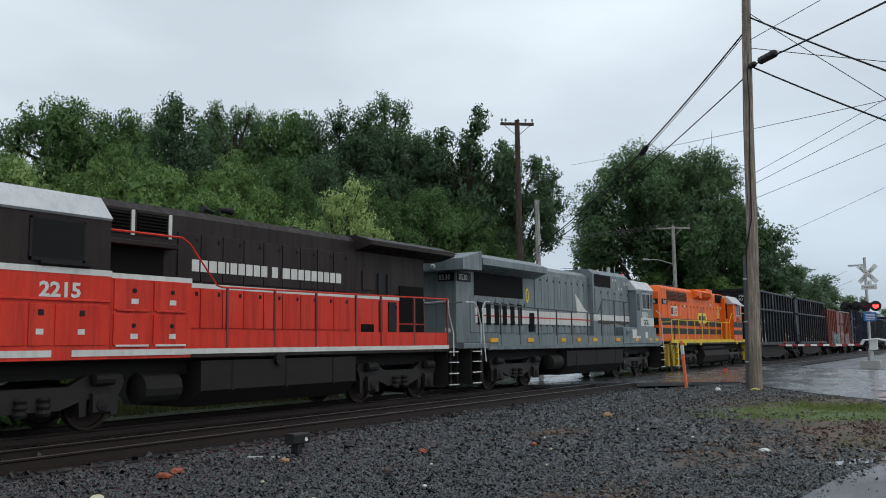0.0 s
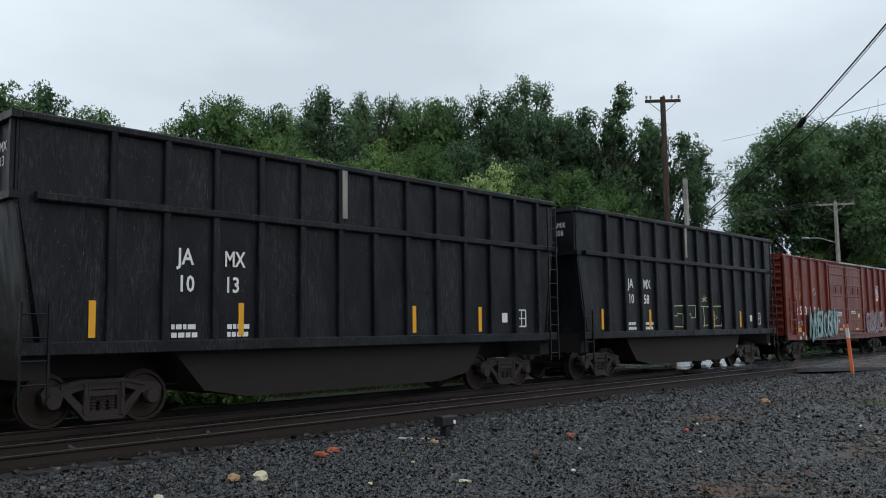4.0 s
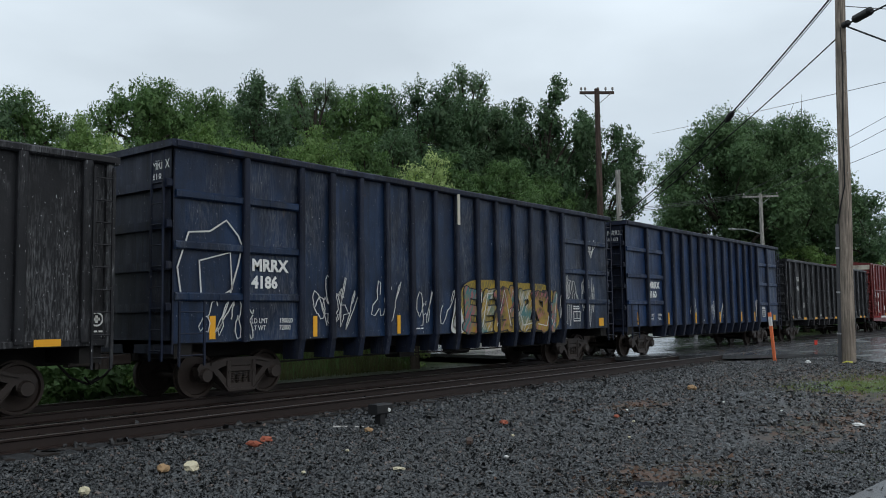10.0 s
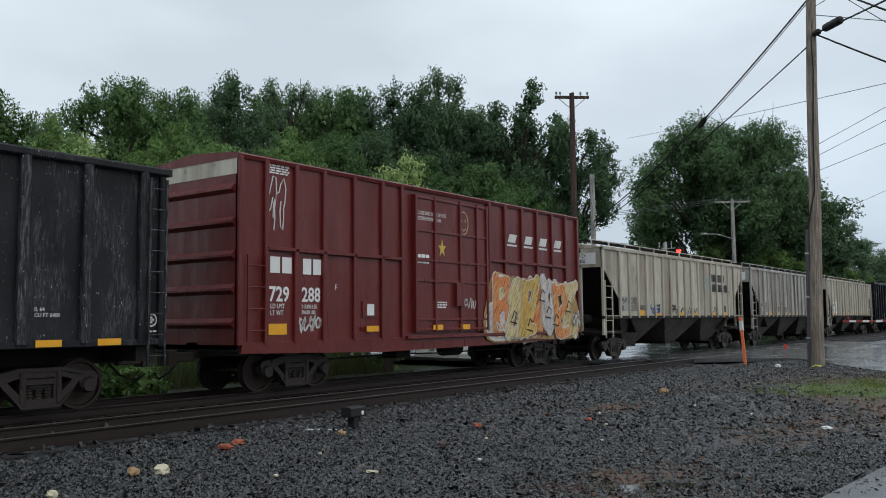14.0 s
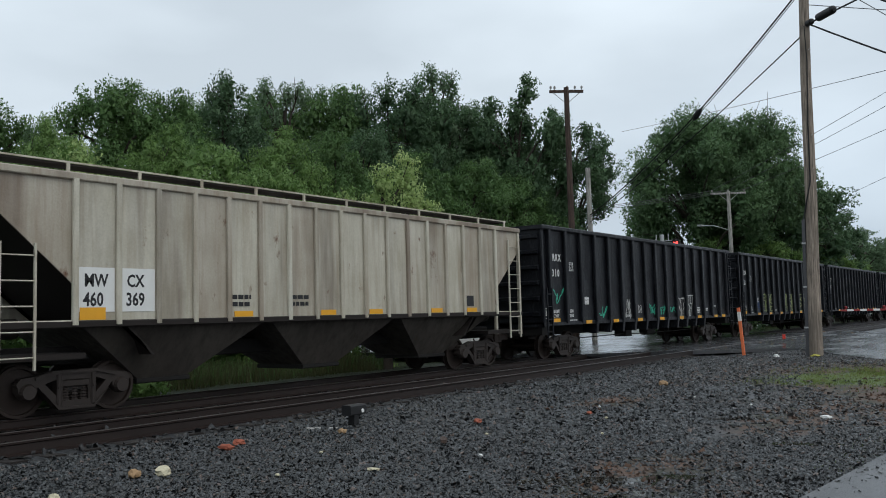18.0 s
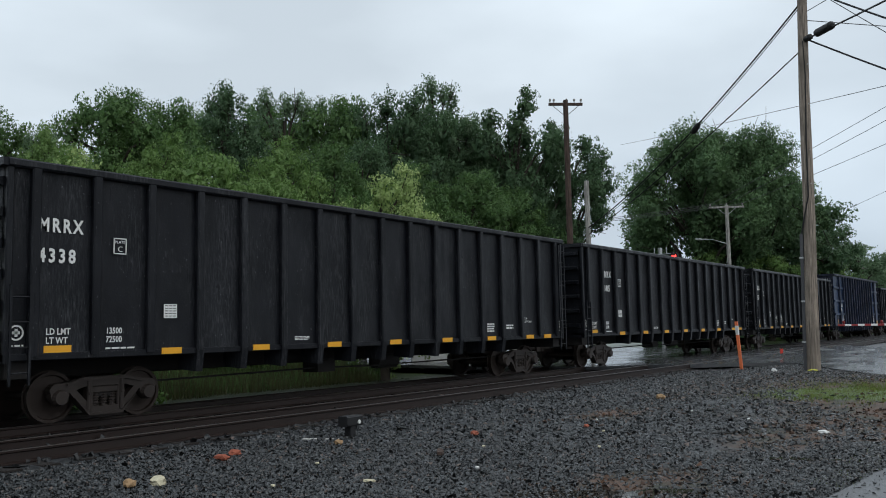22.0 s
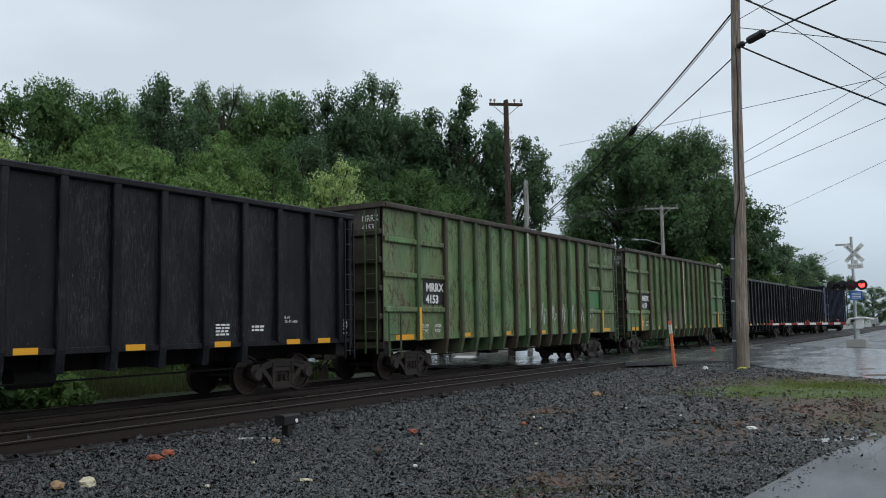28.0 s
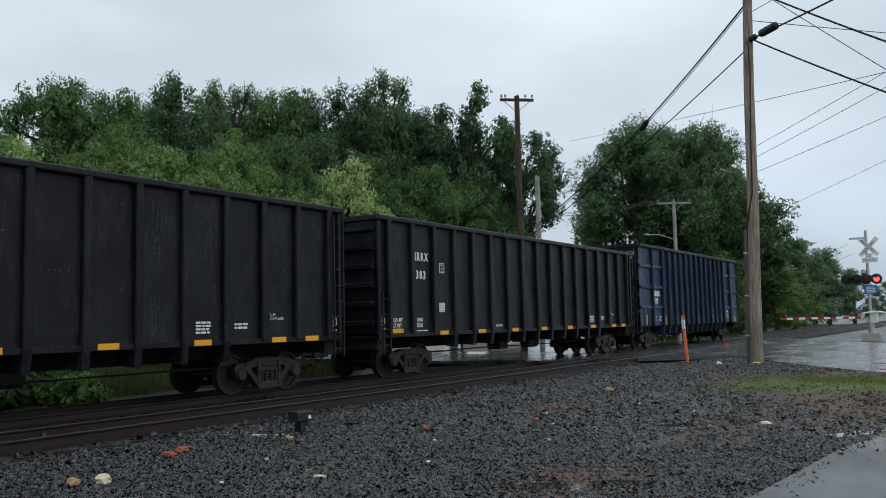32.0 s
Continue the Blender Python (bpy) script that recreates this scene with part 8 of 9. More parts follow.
    part("pilot", Build().prism([(-8.45, 0.3), (-8.3, 0.3), (-8.3, 1.4), (-8.5, 1.4), (-8.5, 0.7)], "y", -1.4, 1.4), DIRTY_YELLOW, t)
    loco_end(t, -h - 0.35, -1, DIRTY_YELLOW, GRIME)
    loco_end(t, h + 0.35, 1, Y, GRIME)
    part("fuel_tank", Build().prism([(-1.4, 1.05), (-1.46, 0.75), (-1.3, 0.4), (-0.9, 0.25), (0.9, 0.25), (1.3, 0.4), (1.46, 0.75), (1.4, 1.05)], "x", -2.1, 3.4), SOOT, t)
    part("air_reservoir", Build().disc((0.2, -1.2, 1.2), "x", [(-2.4, 0.05), (-2.3, 0.16), (2.3, 0.16), (2.4, 0.05)], 14), GRIME, t)
    part("underframe", Build().box(-h, h, -1.0, 1.0, 1.05, 1.42), GRIME, t)
    loco_truck(t, -4.7, 2.75)
    loco_truck(t, 5.85, 2.75)
    return t


red_loco(*stretch(2.9, 21.3))
grey_loco(*stretch(23.7, 40.3))
orange_loco(*stretch(42.0, 57.8))
tub_gondola(*stretch(58.8, 73.0), "black tub gondola car with a deep belly", "1013", 1)
tub_b = tub_gondola(*stretch(74.2, 88.3), "black tub gondola car with yellow sprayed outlines", "1058", 2)
oxide_boxcar(*stretch(89.6, 104.95))
NAVY = "navy blue tall ribbed gondola car with scuffed paint"
DULL = "black high-sided gondola car with scuffed paint and white lettering"
b4114 = tall_gondola(*stretch(106.4, 123.6), BLUE_DARK, NAVY, "MRRX", "4114", 1)
gondola(*stretch(125.0, 143.45), BLACKISH, DULL, "MRRX", "4347", 2, "C", 1)
b4186 = tall_gondola(*stretch(144.7, 161.9), BLUE_DARK, "navy blue gondola car with a yellow sprayed mural", "MRRX", "4186", 3)
b4160 = tall_gondola(*stretch(163.3, 180.5), BLUE, NAVY, "MRRX", "4160", 4)
gondola(*stretch(182.0, 200.45), BLACKISH, DULL, "MRRX", "4348", 5, "C", 1)
cube_boxcar(*stretch(202.2, 216.95))
h1 = hopper(*stretch(218.8, 234.75), CREAM, "grimy cream covered hopper car with roof walkways", "MWCX", "460366", False, 1)
h2 = hopper(*stretch(236.3, 251.9), GREYISH, "rust-stained pale grey covered hopper car", "MWCX", "129393", False, 2)
h3 = hopper(*stretch(253.4, 269.3), CREAM, "grimy cream covered hopper car with roof walkways", "MWCX", "460369", True, 3)
k4310 = gondola(*stretch(270.65, 289.1), BLACK, "black high-sided gondola car with mint green tags", "MRRX", "4310", 6)
k4321 = gondola(*stretch(290.75, 309.2), BLACK, "black high-sided gondola car with lime sprayed outlines", "MRRX", "4321", 7)
gondola(*stretch(310.42, 328.87), BLACK, DULL, "MRRX", "4338", 8)
gondola(*stretch(330.35, 348.8), BLACK, DULL, "MRRX", "4385", 9, "C", 1)
k4332 = gondola(*stretch(350.3, 368.75), BLACK, DULL, "MRRX", "4332", 10)
b25 = tall_gondola(*stretch(370.2, 387.4), BLUE, NAVY, "MRRX", "4108", 11)
gondola(*stretch(388.9, 407.35), BLACK, DULL, "MRRX", "4381", 12, "C", 1)
RUSTY = "faded green gondola car streaked with rust and moss"
g4153 = tall_gondola(*stretch(408.8, 426.0), GREEN, RUSTY, "MRRX", "4153", 13, True)
g4159 = tall_gondola(*stretch(427.6, 444.8), GREEN, RUSTY, "MRRX", "4159", 14, True)
k4334 = gondola(*stretch(446.65, 465.1), BLACK, "black high-sided gondola car with white tags", "MRRX", "4334", 15)
gondola(*stretch(466.6, 485.05), BLACK, DULL, "MRRX", "4383", 16, "C", 1)
tall_gondola(*stretch(486.3, 503.5), BLUE, "navy blue gondola car at the tail of the train", "MRRX", "4129", 17)


def tag_row(car, spots, material, r=0.02, y=None):
    """Small tags: spots are (x, z, width, height, letters)."""
    t, h, xs = car
    rng = random.Random(int(h * 1000) + len(spots))
    for x, z, w, hh, n in spots:
        spray("tag", t, scribble(rng, x, z, w, hh, max(2, round(n * 0.6)), 0.9), material, -1.49 if y is None else y, r * 0.72)


tag_row(k4310, [(-8.95, 1.95, 0.77, 0.45, 4), (-5.45, 1.38, 0.75, 0.42, 4), (-0.67, 1.45, 0.6, 0.40, 4), (0.50, 1.42, 0.58, 0.36, 4), (1.69, 1.42, 0.55, 0.36, 4)], TAG_GREEN, 0.024)
tag_row(k4310, [(-2.98, 1.32, 0.45, 0.65, 3), (-1.88, 1.52, 0.47, 0.26, 3)], TAG_WHITE)
# two tall hollow tags near the trailing end
spray("tag", k4310[0], [[(2.86, 1.88), (2.74, 2.08), (2.56, 2.08), (2.46, 1.95), (2.52, 1.78), (2.86, 1.52), (2.84, 1.33), (2.60, 1.13), (2.47, 1.34)],
                        [(2.56, 1.86), (2.70, 1.72), (2.78, 1.60)],
                        [(2.88, 2.08), (3.32, 2.10), (3.36, 1.92), (3.22, 1.86), (3.18, 1.72), (3.26, 1.68), (3.10, 1.52), (3.05, 1.14), (2.84, 1.15), (2.92, 1.60), (2.88, 2.08)]], TAG_WHITE, -1.49, 0.022)
spray("tag", k4310[0], [[(3.64, 2.20), (4.44, 2.22), (4.30, 1.86), (3.95, 1.14), (3.70, 1.76), (3.66, 1.92)],
                        [(3.92, 2.18), (3.90, 1.80), (3.96, 1.20)], [(4.10, 2.20), (4.08, 1.84), (4.28, 1.84)], [(3.70, 1.78), (3.90, 1.80), (4.08, 1.60)]], TAG_WHITE, -1.49, 0.022)

OUTLINES = {
    "A": [[(0.0, 0.0), (0.1, 1.0), (0.85, 1.0), (1.0, 0.0), (0.7, 0.0), (0.65, 0.35), (0.35, 0.35), (0.3, 0.0), (0.0, 0.0)], [(0.36, 0.58), (0.38, 0.8), (0.62, 0.8), (0.64, 0.58), (0.36, 0.58)]],
    "I": [[(0.3, 0.0), (0.35, 1.0), (0.7, 0.95), (0.68, 0.0), (0.3, 0.0)]],
    "G": [[(1.0, 0.95), (0.2, 1.0), (0.0, 0.7), (0.0, 0.2), (0.25, 0.0), (0.95, 0.05), (0.98, 0.55), (0.55, 0.55), (0.55, 0.38), (0.72, 0.35), (0.7, 0.25), (0.32, 0.25), (0.3, 0.72), (0.95, 0.72), (1.0, 0.95)]],
    "S": [[(1.0, 1.0), (0.1, 0.95), (0.0, 0.5), (0.65, 0.4), (0.65, 0.28), (0.0, 0.25), (0.05, 0.0), (0.95, 0.02), (1.0, 0.6), (0.35, 0.68), (0.38, 0.76), (0.98, 0.78), (1.0, 1.0)]],
}


def outline_word(car, word, x, z, w, h, material, r=0.02):
    """Hollow sprayed capitals."""
    for i, c in enumerate(word):
        spray("tag", car[0], [[(x + w * (i + 0.9 * p) / len(word), z + h * q) for p, q in line] for line in OUTLINES[c]], material, -1.49, r)


outline_word(k4321, "SAS", -5.65, 1.36, 2.75, 0.98, TAG_LIME)
outline_word(k4321, "IGG", -0.75, 1.32, 2.4, 1.05, TAG_LIME)
outline_word(k4321, "SAI", 2.75, 1.31, 2.45, 1.06, TAG_LIME)
tag_row(k4321, [(-6.56, 1.32, 0.48, 0.6, 3), (6.9, 1.4, 0.9, 0.7, 4)], TAG_BLUE, 0.016)
tag_row(k4332, [(-5.25, 1.42, 0.4, 0.5, 1), (-4.1, 1.42, 0.36, 0.55, 2)], TAG_WHITE, 0.016)
tag_row(k4334, [(-8.6, 1.95, 0.8, 0.55, 4), (-8.4, 1.5, 0.6, 0.35, 2), (-5.1, 1.5, 0.7, 0.9, 3)], TAG_WHITE, 0.012)
tag_row(b4114, [(-6.9, 1.35, 0.5, 0.5, 1), (-5.6, 1.5, 1.1, 0.4, 6), (-2.9, 1.7, 0.5, 0.6, 3), (2.3, 1.4, 0.4, 0.8, 3), (3.3, 1.6, 0.5, 0.5, 2), (5.2, 1.5, 0.6, 0.5, 3), (7.4, 3.4, 0.5, 0.6, 2), (7.1, 1.8, 0.8, 0.3, 4), (7.2, 2.2, 0.6, 0.2, 2)], TAG_WHITE, 0.013)
tag_row(b4160, [(-3.05, 1.5, 0.7, 0.7, 4), (-0.7, 1.4, 0.5, 0.7, 3), (0.5, 1.4, 0.6, 0.6, 3), (5.4, 1.4, 0.4, 1.0, 3), (7.2, 1.4, 0.5, 0.5, 2), (6.5, 1.4, 0.4, 0.4, 2)], TAG_WHITE, 0.016)
tag_row(b25, [(-6.5, 1.4, 0.7, 0.6, 3), (2.0, 1.4, 0.7, 0.6, 3), (3.6, 1.4, 0.6, 0.5, 3), (-2.0, 1.4, 0.6, 0.6, 3)], TAG_WHITE, 0.016)
tag_row(b4186, [(-8.3, 1.25, 1.4, 0.7, 6), (-5.3, 1.4, 1.4, 0.75, 6), (-4.9, 1.5, 0.6, 1.0, 3), (-3.3, 1.5, 0.9, 0.9, 3), (-1.7, 1.4, 0.6, 0.8, 3), (-0.6, 1.4, 0.8, 0.9, 4), (5.6, 1.3, 0.7, 1.6, 5), (7.0, 1.3, 0.9, 1.7, 6), (7.3, 3.6, 0.7, 0.6, 3), (5.9, 2.0, 0.8, 0.7, 4)], TAG_WHITE, 0.016)
spray("cloud_outline", b4186[0], [[(-8.75, 2.0), (-8.85, 2.6), (-8.6, 3.3), (-8.1, 3.35), (-7.7, 3.6), (-7.4, 3.3), (-7.3, 3.1), (-7.4, 2.7), (-7.6, 2.1)], [(-8.3, 2.1), (-8.35, 2.75), (-7.6, 2.95), (-7.55, 2.2), (-8.0, 1.95), (-8.3, 2.1)]], TAG_WHITE, -1.49, 0.018)
gold = [sprayed_paint("mustard spray", (0.32, 0.19, 0.02), (0.05, 0.15, 0.15), (0.32, 0.09, 0.10)), sprayed_paint("olive spray", (0.05, 0.15, 0.15), (0.32, 0.20, 0.02), (0.40, 0.37, 0.32)), sprayed_paint("rose spray", (0.015, 0.018, 0.02), (0.30, 0.20, 0.03), (0.30, 0.10, 0.11))]
glow_y = sprayed_paint("sprayed ochre haze", (0.24, 0.17, 0.03), (0.10, 0.09, 0.05), (0.34, 0.24, 0.03))
shape(b4186[0], [(0.0, 1.2), (0.1, 2.0), (0.5, 2.5), (1.6, 2.6), (3.2, 2.55), (4.7, 2.5), (5.2, 2.0), (5.2, 1.2), (2.6, 1.14)], glow_y, glow_y, -1.500)
wild_piece(b4186[0], random.Random(3), 0.35, 1.12, 4.8, 1.25, -1.506, gold, BLACK_INK, 7, 0.13, TAG_WHITE)
shape(b4186[0], [(-0.25, 1.2), (-0.15, 1.7), (0.0, 2.2), (0.18, 1.75), (0.28, 1.2)], TAG_WHITE, TAG_WHITE, -1.504, 0.015)
HOOKS = [
    [[(0.98, 0.98), (0.05, 0.95), (0.08, 0.55), (0.42, 0.5), (0.45, 0.62), (0.95, 0.6), (0.9, 0.02), (0.02, 0.05), (0.0, 0.25)]],
    [[(0.1, 0.0), (0.12, 0.98), (0.9, 1.0), (0.86, 0.45), (0.45, 0.42), (0.42, 0.62), (0.3, 0.6)]],
    [[(0.1, 0.98), (0.95, 0.95)], [(0.4, 0.95), (0.5, 0.3), (0.42, 0.0)], [(0.35, 0.05), (0.85, 0.1)], [(0.5, 1.15), (0.55, 1.5)], [(0.3, 1.35), (0.8, 1.2)], [(0.3, 1.18), (0.8, 1.4)]],
    [[(0.98, 1.0), (0.1, 0.98), (0.15, 0.62), (0.55, 0.45), (0.1, 0.3), (0.08, 0.05), (0.95, 0.05), (0.98, 0.2)]],
]
for k, form in enumerate(HOOKS):
    x0, x1 = tub_b[2][4 + k] + 0.1, tub_b[2][5 + k] - 0.1
    spray("tag", tub_b[0], [[(x0 + (x1 - x0) * p, 1.55 + 0.78 * q) for p, q in line] for line in form], TAG_LIME, -1.494, 0.016)
tag_row(h1, [(-3.9, 1.75, 1.1, 0.35, 5)], TAG_BLUE, 0.035, -1.526)
tag_row(h1, [(-1.9, 1.75, 1.7, 0.3, 8), (0.3, 1.75, 1.5, 0.28, 8), (3.7, 1.75, 0.6, 0.35, 2)], BLACK_INK, 0.014, -1.526)
blocks(h1[0], 3.45, 3.30, 2.1, 0.36, [1.2, 1, 1, 1, 0.8, 1, 0.4], -1.524, BLACK_INK)
blocks(h1[0], 3.45, 2.82, 2.5, 0.36, [1.2, 1, 1, 1.4, 0.4, 1, 0.9, 0.4], -1.524, BLACK_INK)
for i in range(6):
    part("wave_mark", Build().box(2.55, 3.25, -1.526, -1.516, 2.85 + 0.13 * i, 2.91 + 0.13 * i), PIECE_BLUE, h1[0])
for car in (g4153, g4159):
    part("bare_strip", Build().box(car[2][7] - 0.05, car[2][7] + 0.05, -1.612, -1.598, 1.4, 4.9), CREAM, car[0], "bare pale post edge")
gx_ = g4153[2]
tag_row(g4153, [(gx_[8] + 0.2, 1.5, 0.45, 0.85, 2), (gx_[9] + 0.25, 1.5, 0.4, 0.75, 2), (gx_[10] + 0.2, 1.5, 0.45, 0.8, 2), (gx_[11] + 0.2, 1.6, 0.4, 0.6, 2), (gx_[12] + 0.25, 1.6, 0.4, 0.5, 4), (gx_[13] + 0.2, 1.8, 0.6, 0.4, 4)], TAG_WHITE, 0.018)
FRESH = painted("fresh green repaint", (0.030, 0.145, 0.040), (0.05, 0.19, 0.06), (0.06, 0.10, 0.05), (0.05, 0.03, 0.02), 0.5, 0.1, 0.45, 0.3)
BUFF = painted("buffed grey-brown patch", (0.13, 0.115, 0.085), (0.20, 0.19, 0.15), (0.07, 0.05, 0.03), (0.06, 0.035, 0.02), 0.8, 0.3, 0.6, 0.3)
for car in (g4153, g4159):
    part("repainted_sheet", Build().box(car[2][13] + 0.10, car[2][14] - 0.10, -1.476, -1.468, 2.20, 2.90), FRESH, car[0], "fresh green repainted sheet")
for k in (2, 3, 4, 5):
    a, b_ = g4159[2][k + 1] + 0.09, g4159[2][k + 2] - 0.09
    shape(g4159[0], [(a, 1.25), (a, 1.9 + 0.06 * k), (a + 0.2, 2.2 - 0.05 * k), (b_ - 0.25, 2.05 + 0.04 * k), (b_, 1.85), (b_, 1.25)], BUFF, BUFF, -1.474, 0.01)
    spray("tag", g4159[0], [[(a + 0.08, 1.4), (a + 0.1, 1.95), (b_ - 0.1, 2.0), (b_ - 0.12, 1.7)]], TAG_FADED, -1.480, 0.02)
PIECE_GREY_SHEET = plain("dirty white plastic", (0.42, 0.42, 0.38), 0.5, 0, 0.3, 12.0, 0.3)
hg = g4159[1]
part("plastic_sheet", Build().tube([(hg - 1.15, -1.50, 5.06), (hg - 0.95, -1.52, 5.16), (hg - 0.7, -1.5, 5.20), (hg - 0.45, -1.56, 5.14), (hg - 0.38, -1.64, 4.98), (hg - 0.25, -1.66, 4.90)], [0.02, 0.05, 0.06, 0.07, 0.06, 0.02], 8), PIECE_GREY_SHEET, g4159[0], "torn white plastic sheet caught on the edge", smooth=True)
part("bare_strip", Build().box(b4114[2][7] - 0.05, b4114[2][7] + 0.06, -1.612, -1.598, 4.3, 4.95), CREAM, b4114[0])
part("bare_strip", Build().box(b4186[2][7] - 0.05, b4186[2][7] + 0.06, -1.612, -1.598, 4.1, 4.95), CREAM, b4186[0])
part("blue_strip", Build().box(b4114[2][12] - 0.076, b4114[2][12] + 0.076, -1.606, -1.598, 1.2, 4.9), TAG_BLUE, b4114[0], "brighter blue repainted post")


# ---- poles and wires ----
POLE_AT = Vector((29.0, 6.64, -0.04))
pole = thing("utility_pole", "tall weathered wooden utility pole beside the level crossing", "utility pole")
pole.matrix_basis = Matrix.Translation(POLE_AT) @ pose(0, 0, 0, 1.5, 0, 0)
part("shaft", Build().tube([(0, 0, -0.6), (0, 0, 0), (0.01, 0.02, 2.5), (0.02, 0.0, 5), (-0.02, 0.03, 9), (0, 0, 14)], [0.215, 0.21, 0.195, 0.18, 0.165, 0.14], 18), POLE_WOOD, pole, smooth=True)
part("cable_guard", Build().slab(-0.10, 0.02, 0.19, 0.29, 0.02, 4.4), plain("dark grey cable guard", (0.07, 0.07, 0.075), 0.5, 0.2), pole, "dark grey cable guard")
part("riser_cable", Build().tube([(-0.06, 0.23, 4.4), (-0.13, 0.12, 4.9), (-0.17, -0.03, 5.6), (-0.17, -0.02, 7.5), (-0.15, -0.05, 9.5), (-0.15, 0.0, 10.7)], 0.025, 6), CABLE, pole)
for z in (0.9, 2.2, 3.6):
    part("guard_strap", Build().slab(-0.13, 0.05, 0.18, 0.31, z, z + 0.05, 0.005), GALV, pole)
for z in (6.0, 7.1, 8.6, 9.9):
    part("step_bolt", Build().tube([(-0.1, -0.1, z), (-0.25, -0.16, z)], 0.012, 5), GALV, pole)
part("foot_moss", Build().tube([(-0.3, 0.1, 0.0), (-0.35, 0.0, 0.05), (-0.25, -0.15, 0.03)], 0.05, 6), plain("yellow rope", (0.45, 0.42, 0.08), 0.8), pole, "yellow rope scrap")


def at_pole(z):
    return (29.0, 6.64 - (z + 0.04) * math.tan(radians(1.5)), z)


def wire(name, a, b, sag, r, material, label):
    return tagged(part(name, span(a, b, sag, r), material), label, "cable")


wire("cable", at_pole(12.06), (44.4, 22.0, 7.15), 0.58, 0.032, CABLE, "thick black overhead cable from the utility pole")
wire("cable", at_pole(11.96), (44.4, 22.0, 7.03), 0.60, 0.016, CABLE, "thin black cable lashed below the thick one")
wire("cable", at_pole(10.48), (44.4, 22.0, 6.75), 0.25, 0.024, CABLE, "black overhead cable from the utility pole")
box_at = Vector(at_pole(12.06)).lerp(Vector((44.4, 22.0, 7.15)), 0.363) - Vector((0, 0, 0.60))
tagged(part("cable_clamp", Build().tube([box_at + Vector((-0.24, -0.24, 0.14)), box_at + Vector((-0.1, -0.1, 0.06)), box_at + Vector((0.1, 0.1, -0.06)), box_at + Vector((0.24, 0.24, -0.14))], [0.05, 0.13, 0.13, 0.05], 10), CABLE), "small black clamp on the overhead cable", "cable clamp")
wire("cable", at_pole(10.72), (10, -8, 8.4), 0.2, 0.03, CABLE, "black overhead cable with a splice case")
wire("cable", at_pole(10.80), (20, -14, -1.2), 0.8, 0.028, CABLE, "black service cable sloping down from the pole")
wire("cable", at_pole(12.5), (20, -14, -0.6), 0.75, 0.03, CABLE, "heavy black cable sloping down from the pole")
wire("cable", at_pole(12.66), (24, -16, -7.0), 0.6, 0.014, WIRE, "thin grey guy wire")
wire("cable", at_pole(11.4), (40, -16, 8.2), 0.25, 0.013, WIRE, "thin grey overhead wire")
wire("cable", at_pole(11.62), (18, -10, 13.5), 0.1, 0.012, WIRE, "thin grey overhead wire")
d_sp = (Vector((10, -8, 8.4)) - Vector(at_pole(10.72))).normalized()
for k, (s0, s1, r) in enumerate(((0.9, 2.0, 0.13), (0.15, 0.5, 0.10))):
    p0, p1 = Vector(at_pole(10.72)) + d_sp * s0, Vector(at_pole(10.72)) + d_sp * s1
    c = tagged(part("splice_case", Build().tube([p0, p0.lerp(p1, 0.08), p0.lerp(p1, 0.92), p1], [0.05, r, r, 0.05], 10), CABLE, smooth=True), "black cable splice case hanging by the pole", "splice case")


def line_pole(name, label, at, top, r0, r1, wood, arm_z, arm_len, arm_turn, pins):
    t = thing(name, label, "utility pole")
    t.location = at
    part("shaft", Build().tube([(0, 0, -0.5), (0, 0, top * 0.5), (0, 0, top)], [r0, (r0 + r1) / 2, r1], 12), wood, t, smooth=True)
    if arm_len:
        c, s = math.cos(radians(arm_turn)), math.sin(radians(arm_turn))
        b = Build().slab(-arm_len / 2, arm_len / 2, -0.06, 0.06, arm_z - 0.07, arm_z + 0.07, 0.01)
        turn = pose(0, 0, 0, 0, 0, arm_turn)
        a = part("crossarm", Build().join(b, turn), wood, t)
        for q in pins:
            x, y = q * c, q * s
            part("insulator", Build().disc((x, y, arm_z + 0.07), "z", [(0, 0.02), (0.08, 0.02), (0.09, 0.06), (0.18, 0.06), (0.22, 0.03)], 8), PORCELAIN, a)
        for k in (-1, 1):
            part("brace", Build().tube([(k * 0.7 * c, k * 0.7 * s, arm_z - 0.05), (0, 0, arm_z - 0.65)], 0.02, 5), GALV, a)
    return t


line_pole("utility_pole", "dark wooden telegraph pole with a short crossarm", (38.3, 20.0, -0.25), 13.3, 0.19, 0.13, POLE_DARK, 13.1, 1.75, -50, (-0.8, -0.6, 0.45, 0.8, 0.05))
line_pole("utility_pole", "short bleached grey wooden pole stub", (44.4, 22.0, -0.2), 10.1, 0.16, 0.14, POLE_GREY, 0, 0, 0, ())
tp = line_pole("utility_pole", "grey wooden line pole with a crossarm and street lamp", (65.0, 20.5, -0.1), 10.6, 0.17, 0.13, POLE_GREY, 10.45, 2.6, -60, (-1.2, 0.0, 1.2))
part("lamp_arm", Build().tube([(0, 0, 7.6), (-0.6, 1.0, 8.0), (-1.0, 1.8, 8.05)], 0.03, 6), GALV, tp)
part("lamp_head", Build().slab(-1.5, -0.75, 1.7, 2.0, 7.98, 8.1, 0.03), GALV, tp, "grey street lamp head")
